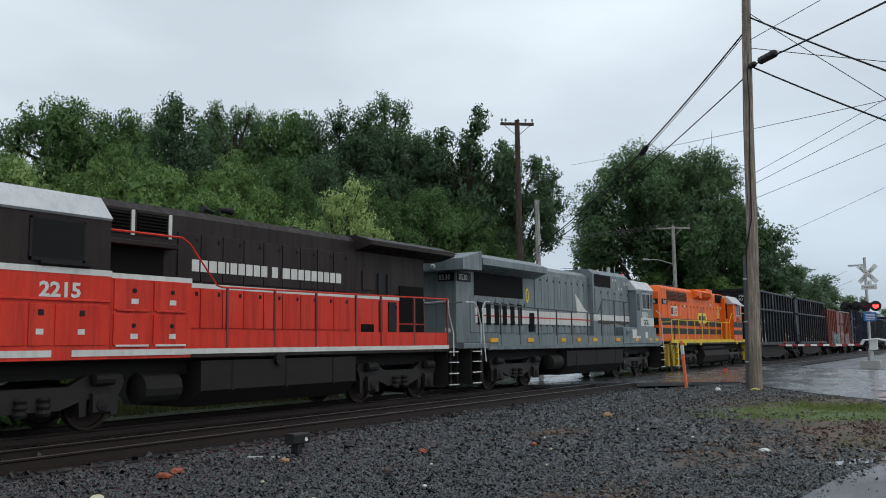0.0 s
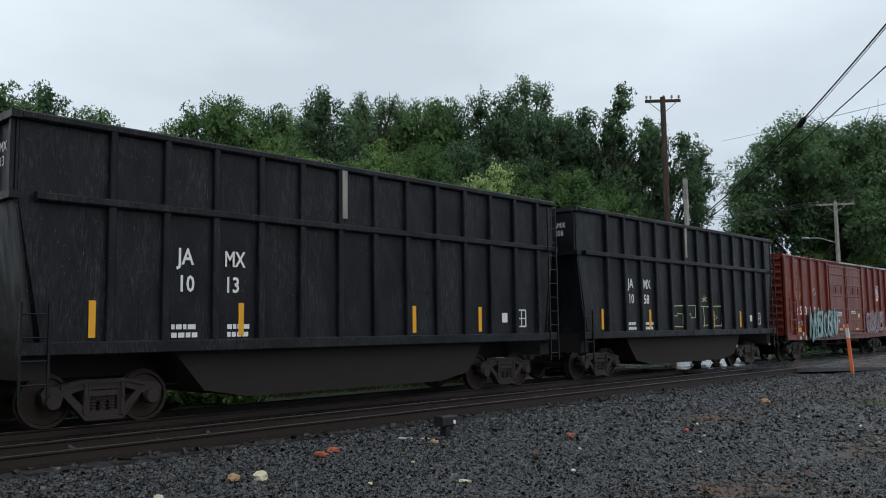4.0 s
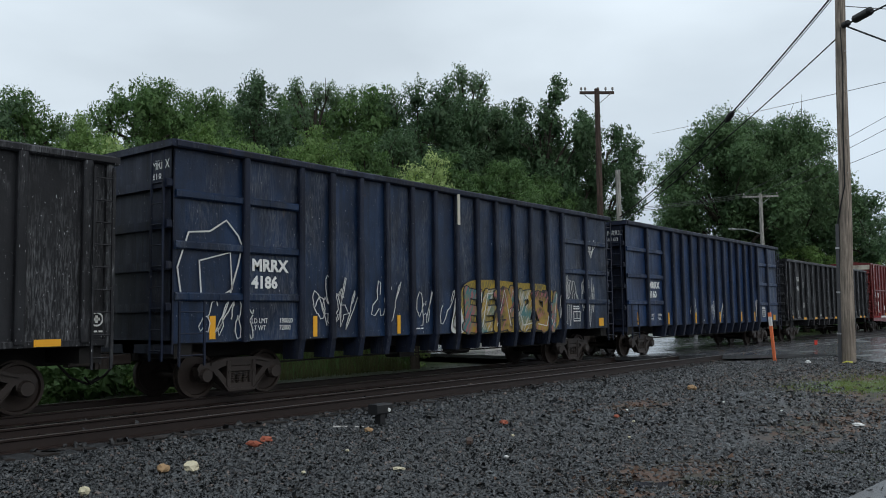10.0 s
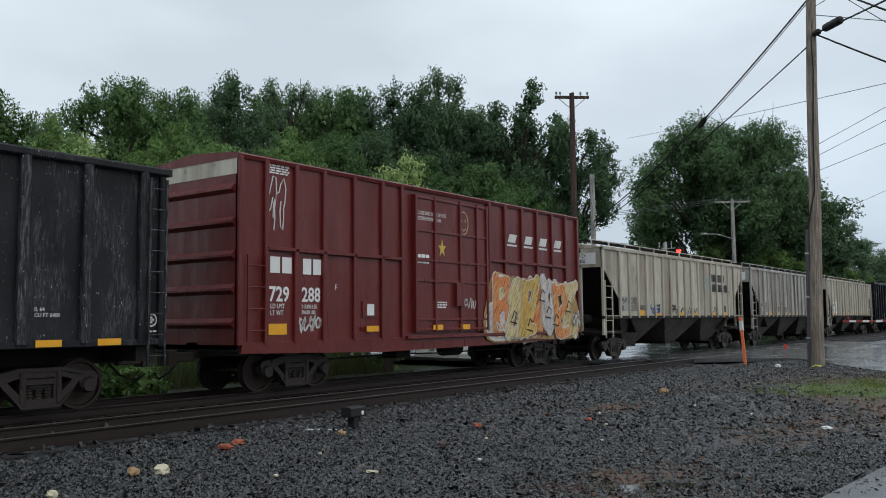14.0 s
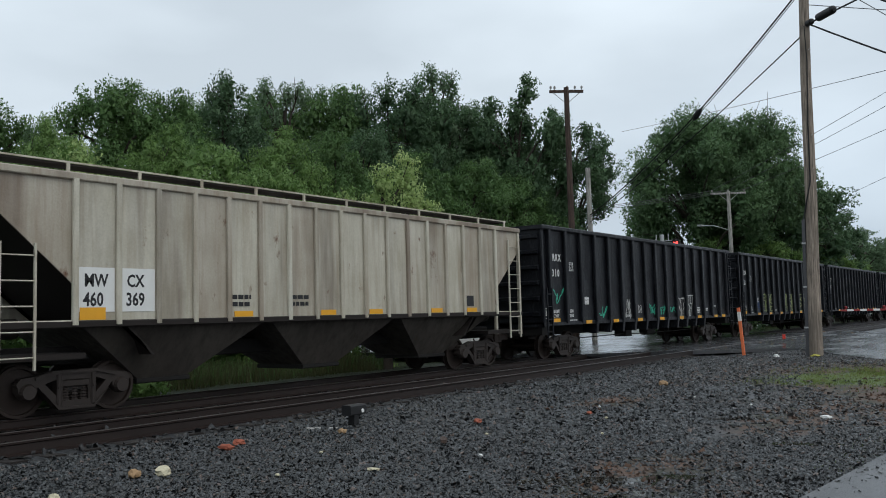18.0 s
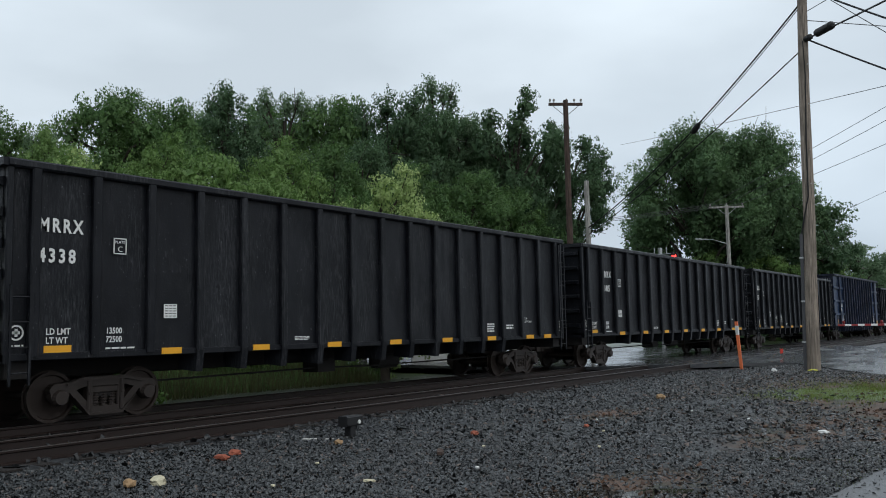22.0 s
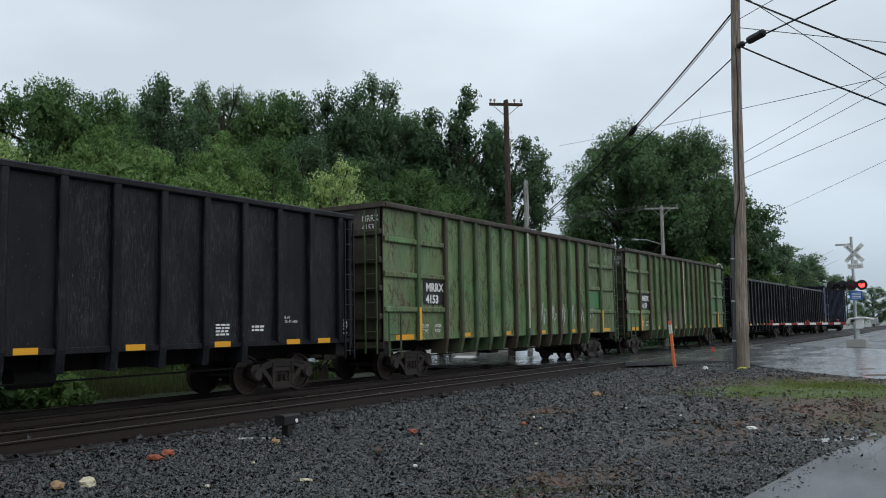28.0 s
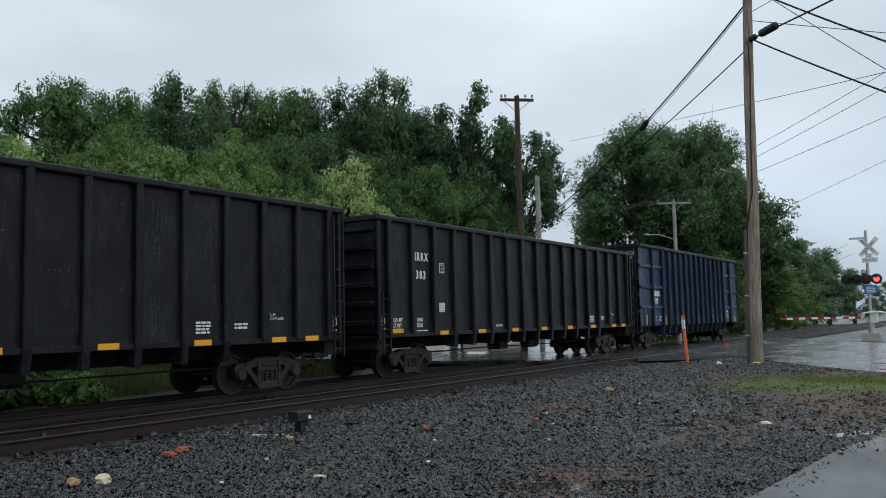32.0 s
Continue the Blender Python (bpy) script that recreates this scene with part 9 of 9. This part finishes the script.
for k, (off, z) in enumerate(((-1.2, 19.0), (0.0, 18.0), (1.2, 15.2))):
    c, s = math.cos(radians(-60)), math.sin(radians(-60))
    wire("cable", (65 + off * c, 20.5 + off * s, 10.6), (36, -14, z), 0.35, 0.016, WIRE, "grey power wire running to the line pole")
    wire("cable", (65 + off * c, 20.5 + off * s, 10.6), (52.0 + off, 40.0, 9.0), 0.4, 0.016, WIRE, "grey power wire behind the tracks")
wire("cable", (120, 34, 11.5), (60, -20, 22.0), 0.5, 0.02, WIRE, "far thin grey wire")
wire("cable", (66, 29.4, 16.65), (20, -9, 7.6), 0.2, 0.014, WIRE, "thin grey wire crossing above the road")

# ---- level crossing signals ----
MAST = plain("mast aluminium", (0.40, 0.41, 0.41), 0.45, 0.6, 0.2)
SIGNAL_BLACK = plain("signal black", (0.012, 0.012, 0.013), 0.5)
LENS_LIT = glowing("lit red lens", (1.0, 0.035, 0.03), 5.0)
LENS_DARK = plain("unlit red lens", (0.10, 0.01, 0.01), 0.2)
SIGN_WHITE = plain("sign white", (0.70, 0.70, 0.68), 0.5, 0, 0.1)
SIGN_BLUE = plain("sign blue", (0.02, 0.14, 0.42), 0.5, 0, 0.1)
GATE_RED = plain("gate red", (0.24, 0.025, 0.025), 0.5, 0, 0.15)
CONCRETE = plain("weathered concrete", (0.36, 0.35, 0.33), 0.85, 0, 0.25, 5.0, 0.3)


def flasher(parent, y, z, face, lens):
    """A round signal lamp with its black backplate and hood; face -1 looks along -x."""
    h = part("signal_lamp", Build().disc((0.12 * face, y, z), "x", [(-0.02 * face, 0.29), (0.02 * face, 0.29), (0.03 * face, 0.20)] if face < 0 else [(-0.02, 0.29), (0.02, 0.29), (0.03, 0.2)], 20), SIGNAL_BLACK, parent)
    part("lamp_hood", Build().tube([(0.14 * face, y, z + 0.14), (0.42 * face, y, z + 0.16)], 0.10, 10), SIGNAL_BLACK, h)
    part("lamp_body", Build().disc((0.0, y, z), "x", [(-0.12 * face, 0.08), (0.1 * face, 0.16)], 12), SIGNAL_BLACK, h)
    part("lens", Build().disc((0.165 * face, y, z), "x", [(-0.02 * face, 0.15), (0.01 * face, 0.15), (0.03 * face, 0.05)], 16), lens, h)
    return h


sig = thing("crossing_signal", "level crossing signal mast with red flashing lamps and a crossbuck", "crossing signal")
sig.matrix_basis = pose(52.7, 5.85, -0.02)
part("footing", Build().slab(-0.55, 0.55, -0.5, 0.5, -0.2, 0.42, 0.05), CONCRETE, sig, "concrete footing")
part("mast", Build().tube([(0, 0, 0.4), (0, 0, 6.15)], 0.075, 14), MAST, sig, smooth=True)
part("junction_box", Build().disc((0, 0, 0.42), "z", [(0, 0.17), (0.5, 0.15), (0.7, 0.09)], 14), MAST, sig)
part("bell", Build().slab(-0.05, 0.05, 0.05, 0.85, 5.68, 5.78, 0.02), MAST, sig)
part("lamp_crossarm", Build().slab(-0.05, 0.05, -0.6, 1.25, 3.52, 3.62, 0.02), SIGNAL_BLACK, sig)
flasher(sig, -0.42, 3.42, -1, LENS_LIT)
flasher(sig, 0.10, 3.42, -1, LENS_DARK)
flasher(sig, 0.62, 3.42, 1, LENS_DARK)
flasher(sig, 1.12, 3.42, 1, LENS_DARK)
cb = part("crossbuck", Build().box(-0.02, 0.0, -0.05, 0.05, 5.0, 5.4), MAST, sig, "white crossbuck boards")
for k, word in ((-1, "CROSSING"), (1, "RAILROAD")):
    m = Matrix.Translation((-0.11 - 0.02 * k, -0.12, 5.22)) @ pose(0, 0, 0, 47 * k, 0, 0)
    bd = part("board", Build().join(Build().box(-0.01, 0.01, -0.66, 0.66, -0.12, 0.12), m), SIGN_WHITE, cb)
    lettering(word, 0.20, BLACK_INK, cb, m @ Matrix.Translation((-0.016, 0.52, -0.07)) @ pose(0, 0, 0, 90, 0, -90), 0.95)
tk = part("tracks_sign", Build().box(-0.11, -0.09, -0.55, 0.25, 4.34, 4.62).box(-0.11, -0.09, -0.3, 0.0, 4.62, 4.84), SIGN_WHITE, sig, "white track count sign")
lettering("TRACKS", 0.18, BLACK_INK, tk, on_end(0.20, 4.41, -0.114), 0.95)
lettering("2", 0.2, BLACK_INK, tk, on_end(-0.08, 4.66, -0.114))
bs = part("notice_sign", Build().box(-0.11, -0.09, -0.42, 0.22, 2.60, 3.08), SIGN_BLUE, sig, "blue notice sign")
for i in range(4):
    part("notice_line", Build().box(-0.116, -0.11, -0.34, 0.12, 2.68 + 0.09 * i, 2.72 + 0.09 * i), SIGN_WHITE, bs)
gm = part("gate_mechanism", Build().slab(-0.28, 0.28, -0.36, 0.0, 1.0, 1.62, 0.05), SIGN_WHITE, sig, "white gate mechanism")
part("counterweight", Build().slab(-0.2, 0.25, -1.1, -0.75, 1.25, 1.6, 0.03), MAST, gm)
for x in (-0.35, 0.35):
    part("support_arm", Build().tube([(x, 0.45, 1.3), (x, 0.3, 1.55), (x, -0.4, 1.6), (x, -0.95, 1.5)], 0.05, 6), SIGN_WHITE, gm)
gate = thing("crossing_gate", "lowered crossing gate arm with red and white stripes", "crossing gate")
g0, g1 = Vector((52.3, 6.3, 1.28)), Vector((49.3, 9.95, 1.30))
turn = (g1 - g0).to_track_quat("X", "Z").to_matrix().to_4x4()
gate.matrix_basis = Matrix.Translation(g0) @ turn
gl = (g1 - g0).length
for i in range(13):
    part("stripe", Build().slab(gl * i / 13, gl * (i + 1) / 13, -0.02, 0.02, -0.06 + 0.012 * i / 13, 0.06 - 0.012 * i / 13, 0.005), GATE_RED if i % 2 == 0 else SIGN_WHITE, gate)
for x in (0.5, 2.3, 4.4):
    part("gate_lamp", Build().disc((x, 0, 0.06), "z", [(0, 0.05), (0.05, 0.07), (0.14, 0.07), (0.17, 0.03)], 10), GATE_RED, gate)
ct = thing("cantilever_signal", "overhead crossing signal with a lit red lamp beyond the train", "crossing signal")
ct.matrix_basis = pose(51.6, 19.7, -0.1)
part("mast", Build().tube([(1.5, 1.5, -0.1), (1.5, 1.5, 6.6)], 0.13, 12), MAST, ct)
part("arm", Build().tube([(1.5, 1.5, 6.05), (-1.6, 1.9, 6.05)], 0.05, 8).tube([(1.5, 1.5, 5.75), (-1.6, 1.9, 5.95)], 0.04, 8), MAST, ct)
flasher(ct, -0.05, 5.85, -1, LENS_LIT)
flasher(ct, 1.3, 5.85, -1, LENS_DARK)
part("drop_bracket", Build().tube([(0, -0.05, 6.05), (0.2, 1.65, 6.05)], 0.03, 6), MAST, ct)
for y in (0.5, 1.3):
    part("bracket", Build().tube([(0.05, y, 6.05), (0.05, y, 6.5)], 0.03, 6), MAST, ct)

# ---- small things by the track ----
post = thing("marker_post", "flat orange plastic marker post with a white band", "marker post")
post.matrix_basis = Matrix.Translation((29.6, 9.1, -0.03)) @ pose(0, 0, 0, -4.5, 0, -20)
part("blade", Build().slab(-0.02, 0.02, -0.055, 0.055, -0.1, 1.62, 0.01), ORANGE_POST, post)
part("band", Build().slab(-0.024, 0.024, -0.058, 0.058, 1.16, 1.48, 0.01), SIGN_WHITE, post, "white band")
flag = thing("survey_flag", "small red survey flag on a wire", "flag")
flag.location = (36.4, 9.6, 0.06)
part("stick", Build().tube([(0, 0, -0.05), (0, 0, 0.42)], 0.008, 5), WIRE, flag)
part("cloth", Build().prism([(0, 0.18), (0, 0.42), (-0.05, 0.38), (-0.12, 0.40), (-0.12, 0.22), (-0.05, 0.2)], "x", -0.004, 0.004), plain("red cloth", (0.7, 0.06, 0.04), 0.7), flag)
stub = thing("junction_post", "low black junction box on a short post in the gravel", "junction box")
stub.location = (10.07, 9.22, -0.14)
part("post", Build().post(-0.06, 0.06, -0.07, 0.07, -0.1, 0.26, 0.01), SIGNAL_BLACK, stub)
part("box", Build().slab(-0.17, 0.19, -0.10, 0.10, 0.20, 0.36, 0.02), SIGNAL_BLACK, stub)
part("reflector", Build().disc((0.1, -0.10, 0.26), "y", [(0.01, 0.035), (-0.012, 0.03)], 10), SIGN_WHITE, stub)
part("hose", Build().tube([(-0.1, -0.02, 0.02), (-0.35, -0.03, 0.03), (-0.55, 0.10, 0.05), (-0.72, 0.22, 0.06), (-0.80, 0.24, 0.07)], 0.016, 6), plain("pale conduit hose", (0.45, 0.44, 0.42), 0.6), stub, "pale conduit hose")


def lump(name, label, at, size, material, seed, flat=0.6):
    """A single rough stone or scrap, rounded by subdivision and noise."""
    bm = bmesh.new()
    bmesh.ops.create_icosphere(bm, subdivisions=2, radius=1.0)
    rng = random.Random(seed)
    sx, sy, sz = size
    for v in bm.verts:
        n = noise.noise(v.co * 1.7 + Vector((seed, 0, 0))) * 0.45
        v.co = Vector((v.co.x * sx, v.co.y * sy, v.co.z * sz)) * (1 + n)
    me = bpy.data.meshes.new(name)
    bm.to_mesh(me)
    bm.free()
    me.materials.append(material)
    ob = tagged(new(name, me), label, "stone")
    ob.matrix_basis = pose(at[0], at[1], float(height(*at)) + sz * 0.55 + 0.02, 0, 0, rng.uniform(0, 180))
    return ob


BRICK_RED = plain("broken brick", (0.30, 0.085, 0.05), 0.8, 0, 0.35)
PALE = plain("pale quartz stone", (0.52, 0.47, 0.33), 0.6, 0, 0.45, 18.0)
TAN = plain("tan scrap", (0.30, 0.19, 0.10), 0.8, 0, 0.3)
lump("stone", "pale cream stone lying in the gravel", (5.98, 8.40), (0.15, 0.09, 0.06), PALE, 3)
lump("stone", "brown stone beside a pale one in the gravel", (5.72, 8.55), (0.08, 0.07, 0.05), TAN, 4)
lump("brick_piece", "broken red brick piece in the gravel", (7.42, 9.06), (0.10, 0.06, 0.045), BRICK_RED, 5)
lump("brick_piece", "broken red brick piece in the gravel", (7.75, 9.2), (0.09, 0.06, 0.045), BRICK_RED, 6)
lump("stone", "tan stone in the gravel", (9.35, 8.8), (0.10, 0.06, 0.04), TAN, 7)
lump("brick_piece", "broken red brick piece in the gravel", (11.3, 7.7), (0.08, 0.06, 0.04), BRICK_RED, 8)
lump("stone", "pale stone in the gravel", (4.55, 8.15), (0.06, 0.05, 0.05), PALE, 9)
lump("stone", "pale flat stone in the gravel", (7.3, 6.4), (0.07, 0.04, 0.02), PALE, 10)
lump("stone", "small white stone in the gravel", (13.9, 3.1), (0.08, 0.05, 0.03), SIGN_WHITE, 11)
lump("stone", "small white stone by the pole", (28.0, 7.6), (0.09, 0.08, 0.06), SIGN_WHITE, 12)
lump("stone", "rust brown clod in the gravel", (18.2, 7.4), (0.14, 0.1, 0.06), TAN, 13)
lump("brick_piece", "broken red brick piece in the gravel", (13.0, 6.6), (0.07, 0.05, 0.03), BRICK_RED, 14)
for k, (x, y) in enumerate(((6.6, 7.2), (9.4, 7.0), (11.0, 5.4), (8.7, 5.9), (12.6, 6.1), (16.0, 5.9), (10.2, 6.8), (15.2, 4.6), (7.9, 7.8), (14.0, 6.9))):
    lump("pebble", "tiny pale pebble in the gravel", (x, y), (0.028, 0.022, 0.016), SIGN_WHITE if k % 2 else PALE, 30 + k)
stick = tagged(part("wood_scrap", Build().prism([(-0.30, -0.03), (-0.1, -0.05), (0.28, -0.02), (0.31, 0.03), (0.05, 0.05), (-0.28, 0.03)], "z", 0.0, 0.04), POLE_DARK), "dark splintered wood scrap on the gravel", "wood scrap")
stick.matrix_basis = pose(9.3, 6.9, float(height(9.3, 6.9)) + 0.045, 4, 3, 35)


# ---- puddles ----
def water_material():
    k = Nodes("puddle water")
    n = k.noise(k.coord(shift=False), 22.0, 3)
    k.bump(n, 0.05, 0.004)
    return k.done((0.03, 0.026, 0.02), 0.04)


WATER = water_material()


def puddle(cx, cy, rx, ry, turn, seed, lift=0.02):
    rng = random.Random(seed)
    ph = [rng.uniform(0, 6.28) for _ in range(3)]
    z = float(height(cx, cy)) + lift
    v = []
    for i in range(40):
        a = i * 2 * math.pi / 40
        r = 1 + 0.25 * math.sin(2 * a + ph[0]) + 0.18 * math.sin(3 * a + ph[1]) + 0.1 * math.sin(7 * a + ph[2])
        x, y = rx * r * math.cos(a), ry * r * math.sin(a)
        c, s = math.cos(radians(turn)), math.sin(radians(turn))
        v.append((cx + x * c - y * s, cy + x * s + y * c))
    return tagged(part("puddle", Build().prism(v, "z", z - 0.02, z), WATER), "shallow rain puddle reflecting the sky", "puddle", kind="structure")


puddle(8.2, 3.62, 0.9, 0.34, -62, 1, 0.012)
puddle(7.3, 3.5, 0.4, 0.2, -50, 2, 0.012)
puddle(11.25, 2.98, 0.50, 0.12, -68, 3, 0.014)
puddle(13.7, 1.66, 0.75, 0.20, -25, 4, 0.012)
puddle(13.4, 4.3, 0.4, 0.12, -60, 5, 0.012)

# ---- behind the tracks ----
cab = thing("equipment_cabinet", "white signal equipment cabinet beside the track", "cabinet")
cab.matrix_basis = pose(34.0, 24.3, -0.3, 0, 0, 12)
part("body", Build().slab(-2.3, 2.3, -1.1, 1.1, 0.12, 2.4, 0.05), SIGN_WHITE, cab)
part("roof", Build().slab(-2.4, 2.4, -1.2, 1.2, 2.4, 2.52, 0.04), SIGN_WHITE, cab)
part("plinth", Build().box(-2.2, 2.2, -1.0, 1.0, -0.1, 0.14), CONCRETE, cab, "concrete plinth")
part("door", Build().slab(-0.9, 0.9, -1.13, -1.09, 0.3, 2.25, 0.01), SIGN_WHITE, cab)
part("vent", Build().box(0.9, 1.9, -1.115, -1.095, 0.35, 0.45), MAST, cab)
bl = thing("concrete_block", "grey concrete block beside the white cabinet", "block")
bl.matrix_basis = pose(38.3, 22.8, -0.3, 0, 0, 20)
part("block", Build().slab(-0.9, 0.9, -0.5, 0.5, -0.05, 0.85, 0.04), CONCRETE, bl)
part("top_soil", Build().slab(-0.6, 0.7, -0.35, 0.35, 0.85, 1.1, 0.12), TIE, bl)
sh = tagged(part("folded_sheet", Build().prism([(-0.9, 0.0), (-0.2, 0.35), (0.3, 0.45), (0.9, 0.05), (0.4, 0.12), (-0.3, 0.08)], "y", -0.5, 0.5), SIGN_WHITE), "crumpled white sheet lying by the concrete block", "sheet")
sh.matrix_basis = pose(35.6, 21.2, -0.38, 0, 0, 10)
bk = thing("concrete_block", "low grey concrete kerb block behind the track", "block")
bk.matrix_basis = pose(42.2, 23.0, -0.25, 0, 0, 5)
part("block", Build().slab(-1.2, 1.2, -0.4, 0.4, -0.05, 0.55, 0.04), CONCRETE, bk)


def weeds(name, label, x0, x1, y0, y1, n, blade, tone, seed, hmax, keep=None):
    rng = np.random.default_rng(seed)
    x, y = rng.uniform(x0, x1, n), rng.uniform(y0, y1, n)
    if keep is not None:
        ok = rng.uniform(0, 1, n) < keep(x, y)
        x, y = x[ok], y[ok]
        n = len(x)
    z = height(x, y)
    hh = hmax * rng.uniform(0.35, 1.0, n) * (0.6 + 0.4 * np.sin(x * 1.3) * np.sin(x * 0.45 + 1))
    a = rng.uniform(0, 6.28, n)
    w = blade * rng.uniform(0.6, 1.4, n)
    lean = rng.normal(0, 0.18, (n, 2)) * hh[:, None]
    p0 = np.stack([x - np.cos(a) * w, y - np.sin(a) * w, z - 0.03], 1)
    p1 = np.stack([x + np.cos(a) * w, y + np.sin(a) * w, z - 0.03], 1)
    p2 = np.stack([x + lean[:, 0], y + lean[:, 1], z + hh], 1)
    v = np.stack([p0, p1, p2], 1).reshape(-1, 3)
    return tagged(new(name, leaf_mesh(name, v, tone)), label, "plants", kind="stuff")


REED = leaf_material("dry reed", (0.045, 0.056, 0.022), (0.115, 0.115, 0.050))
GRASS = leaf_material("wet grass", (0.085, 0.130, 0.026), (0.22, 0.26, 0.070))
weeds("reeds", "tall green and tan reeds behind the far track", 15.5, 25, 21.2, 24.5, 5200, 0.014, REED, 51, 1.5)
weeds("reeds", "tall green reeds behind the far track", 8, 26, 21.5, 25.5, 5000, 0.016, LEAF["mid"], 52, 1.5)
lawn = lambda x, y: (1.1 * bump_at(x, y, 20.4, 4.6, 1.2, 1.2) + 1.1 * bump_at(x, y, 21.2, 2.8, 1.6, 1.5) + 0.12 * bump_at(x, y, 24, 4, 2.5, 1.5)) * (0.35 + 0.65 * (np.sin(x * 2.3 + 2 * np.sin(y * 1.9)) * np.sin(y * 3.1 + x) > -0.25))
weeds("grass", "thin wet grass patch beside the utility pole", 17.5, 27.0, 0.8, 6.2, 60000, 0.010, GRASS, 53, 0.10, lawn)
weeds("grass", "thin wet grass along the driveway edge", 9.5, 17, 1.1, 2.3, 2600, 0.006, GRASS, 54, 0.06)


def undergrowth(name, label, spots, count, leaf, tone, seed):
    rng = np.random.default_rng(seed)
    c = [(x, y, float(height(x, y)) + r * 0.5) for x, y, r in spots]
    return tagged(new(name, leaf_mesh(name, *crown_leaves(c, [s[2] for s in spots], rng, count, leaf, tone))), label, "plants", kind="stuff")


rng_u = random.Random(77)
undergrowth("undergrowth", "dark green weeds along the far track", [(x * 0.9 - 2, 20.6 + rng_u.uniform(-0.5, 1.2), rng_u.uniform(0.5, 1.0)) for x in range(18)], 5200, 0.16, LEAF["mid"], 61)
undergrowth("undergrowth", "light green weeds along the far track", [(rng_u.uniform(-2, 14), rng_u.uniform(20, 22), rng_u.uniform(0.3, 0.6)) for x in range(14)], 2200, 0.14, LEAF["light"], 62)
undergrowth("hedge", "dense green hedge under the trees", [(x * 2.2 - 4, 27.5 + rng_u.uniform(-1.5, 2.5), rng_u.uniform(1.4, 2.2)) for x in range(16)], 9000, 0.26, LEAF["mid"], 63)
undergrowth("hedge", "dark hedge beyond the crossing", [(58 + x * 6.0, 24 + x * 0.4 + rng_u.uniform(-2, 2), rng_u.uniform(2.0, 3.2)) for x in range(18)], 9000, 0.4, LEAF["dark"], 64)


# ---- what moves ----
def motions():
    times = [0, 2, 4, 5, 6, 6.5, 7, 8, 10, 12, 14, 16, 18, 20, 22, 24, 26, 28, 30, 32]
    for car, u in CARS:
        walk(car, [(t, pose(u - run(t) + (0.42 if 6 <= t <= 6.5 else 0.0), TRACK_FAR, 0)) for t in times])
    for group, radius in ((WHEELSETS, 0.457), (LOCO_WHEELSETS, 0.50)):
        walk(group[0], [(i / FPS, pose(0, 0, 0, 0, -math.degrees(run(i / FPS) / radius), 0)) for i in range(32 * FPS + 1)])
        keys = group[0].animation_data
        for w in group[1:]:
            w.rotation_mode = "QUATERNION"
            w.animation_data_create()
            w.animation_data.action = keys.action
            w.animation_data.action_slot = keys.action_slot


motions()
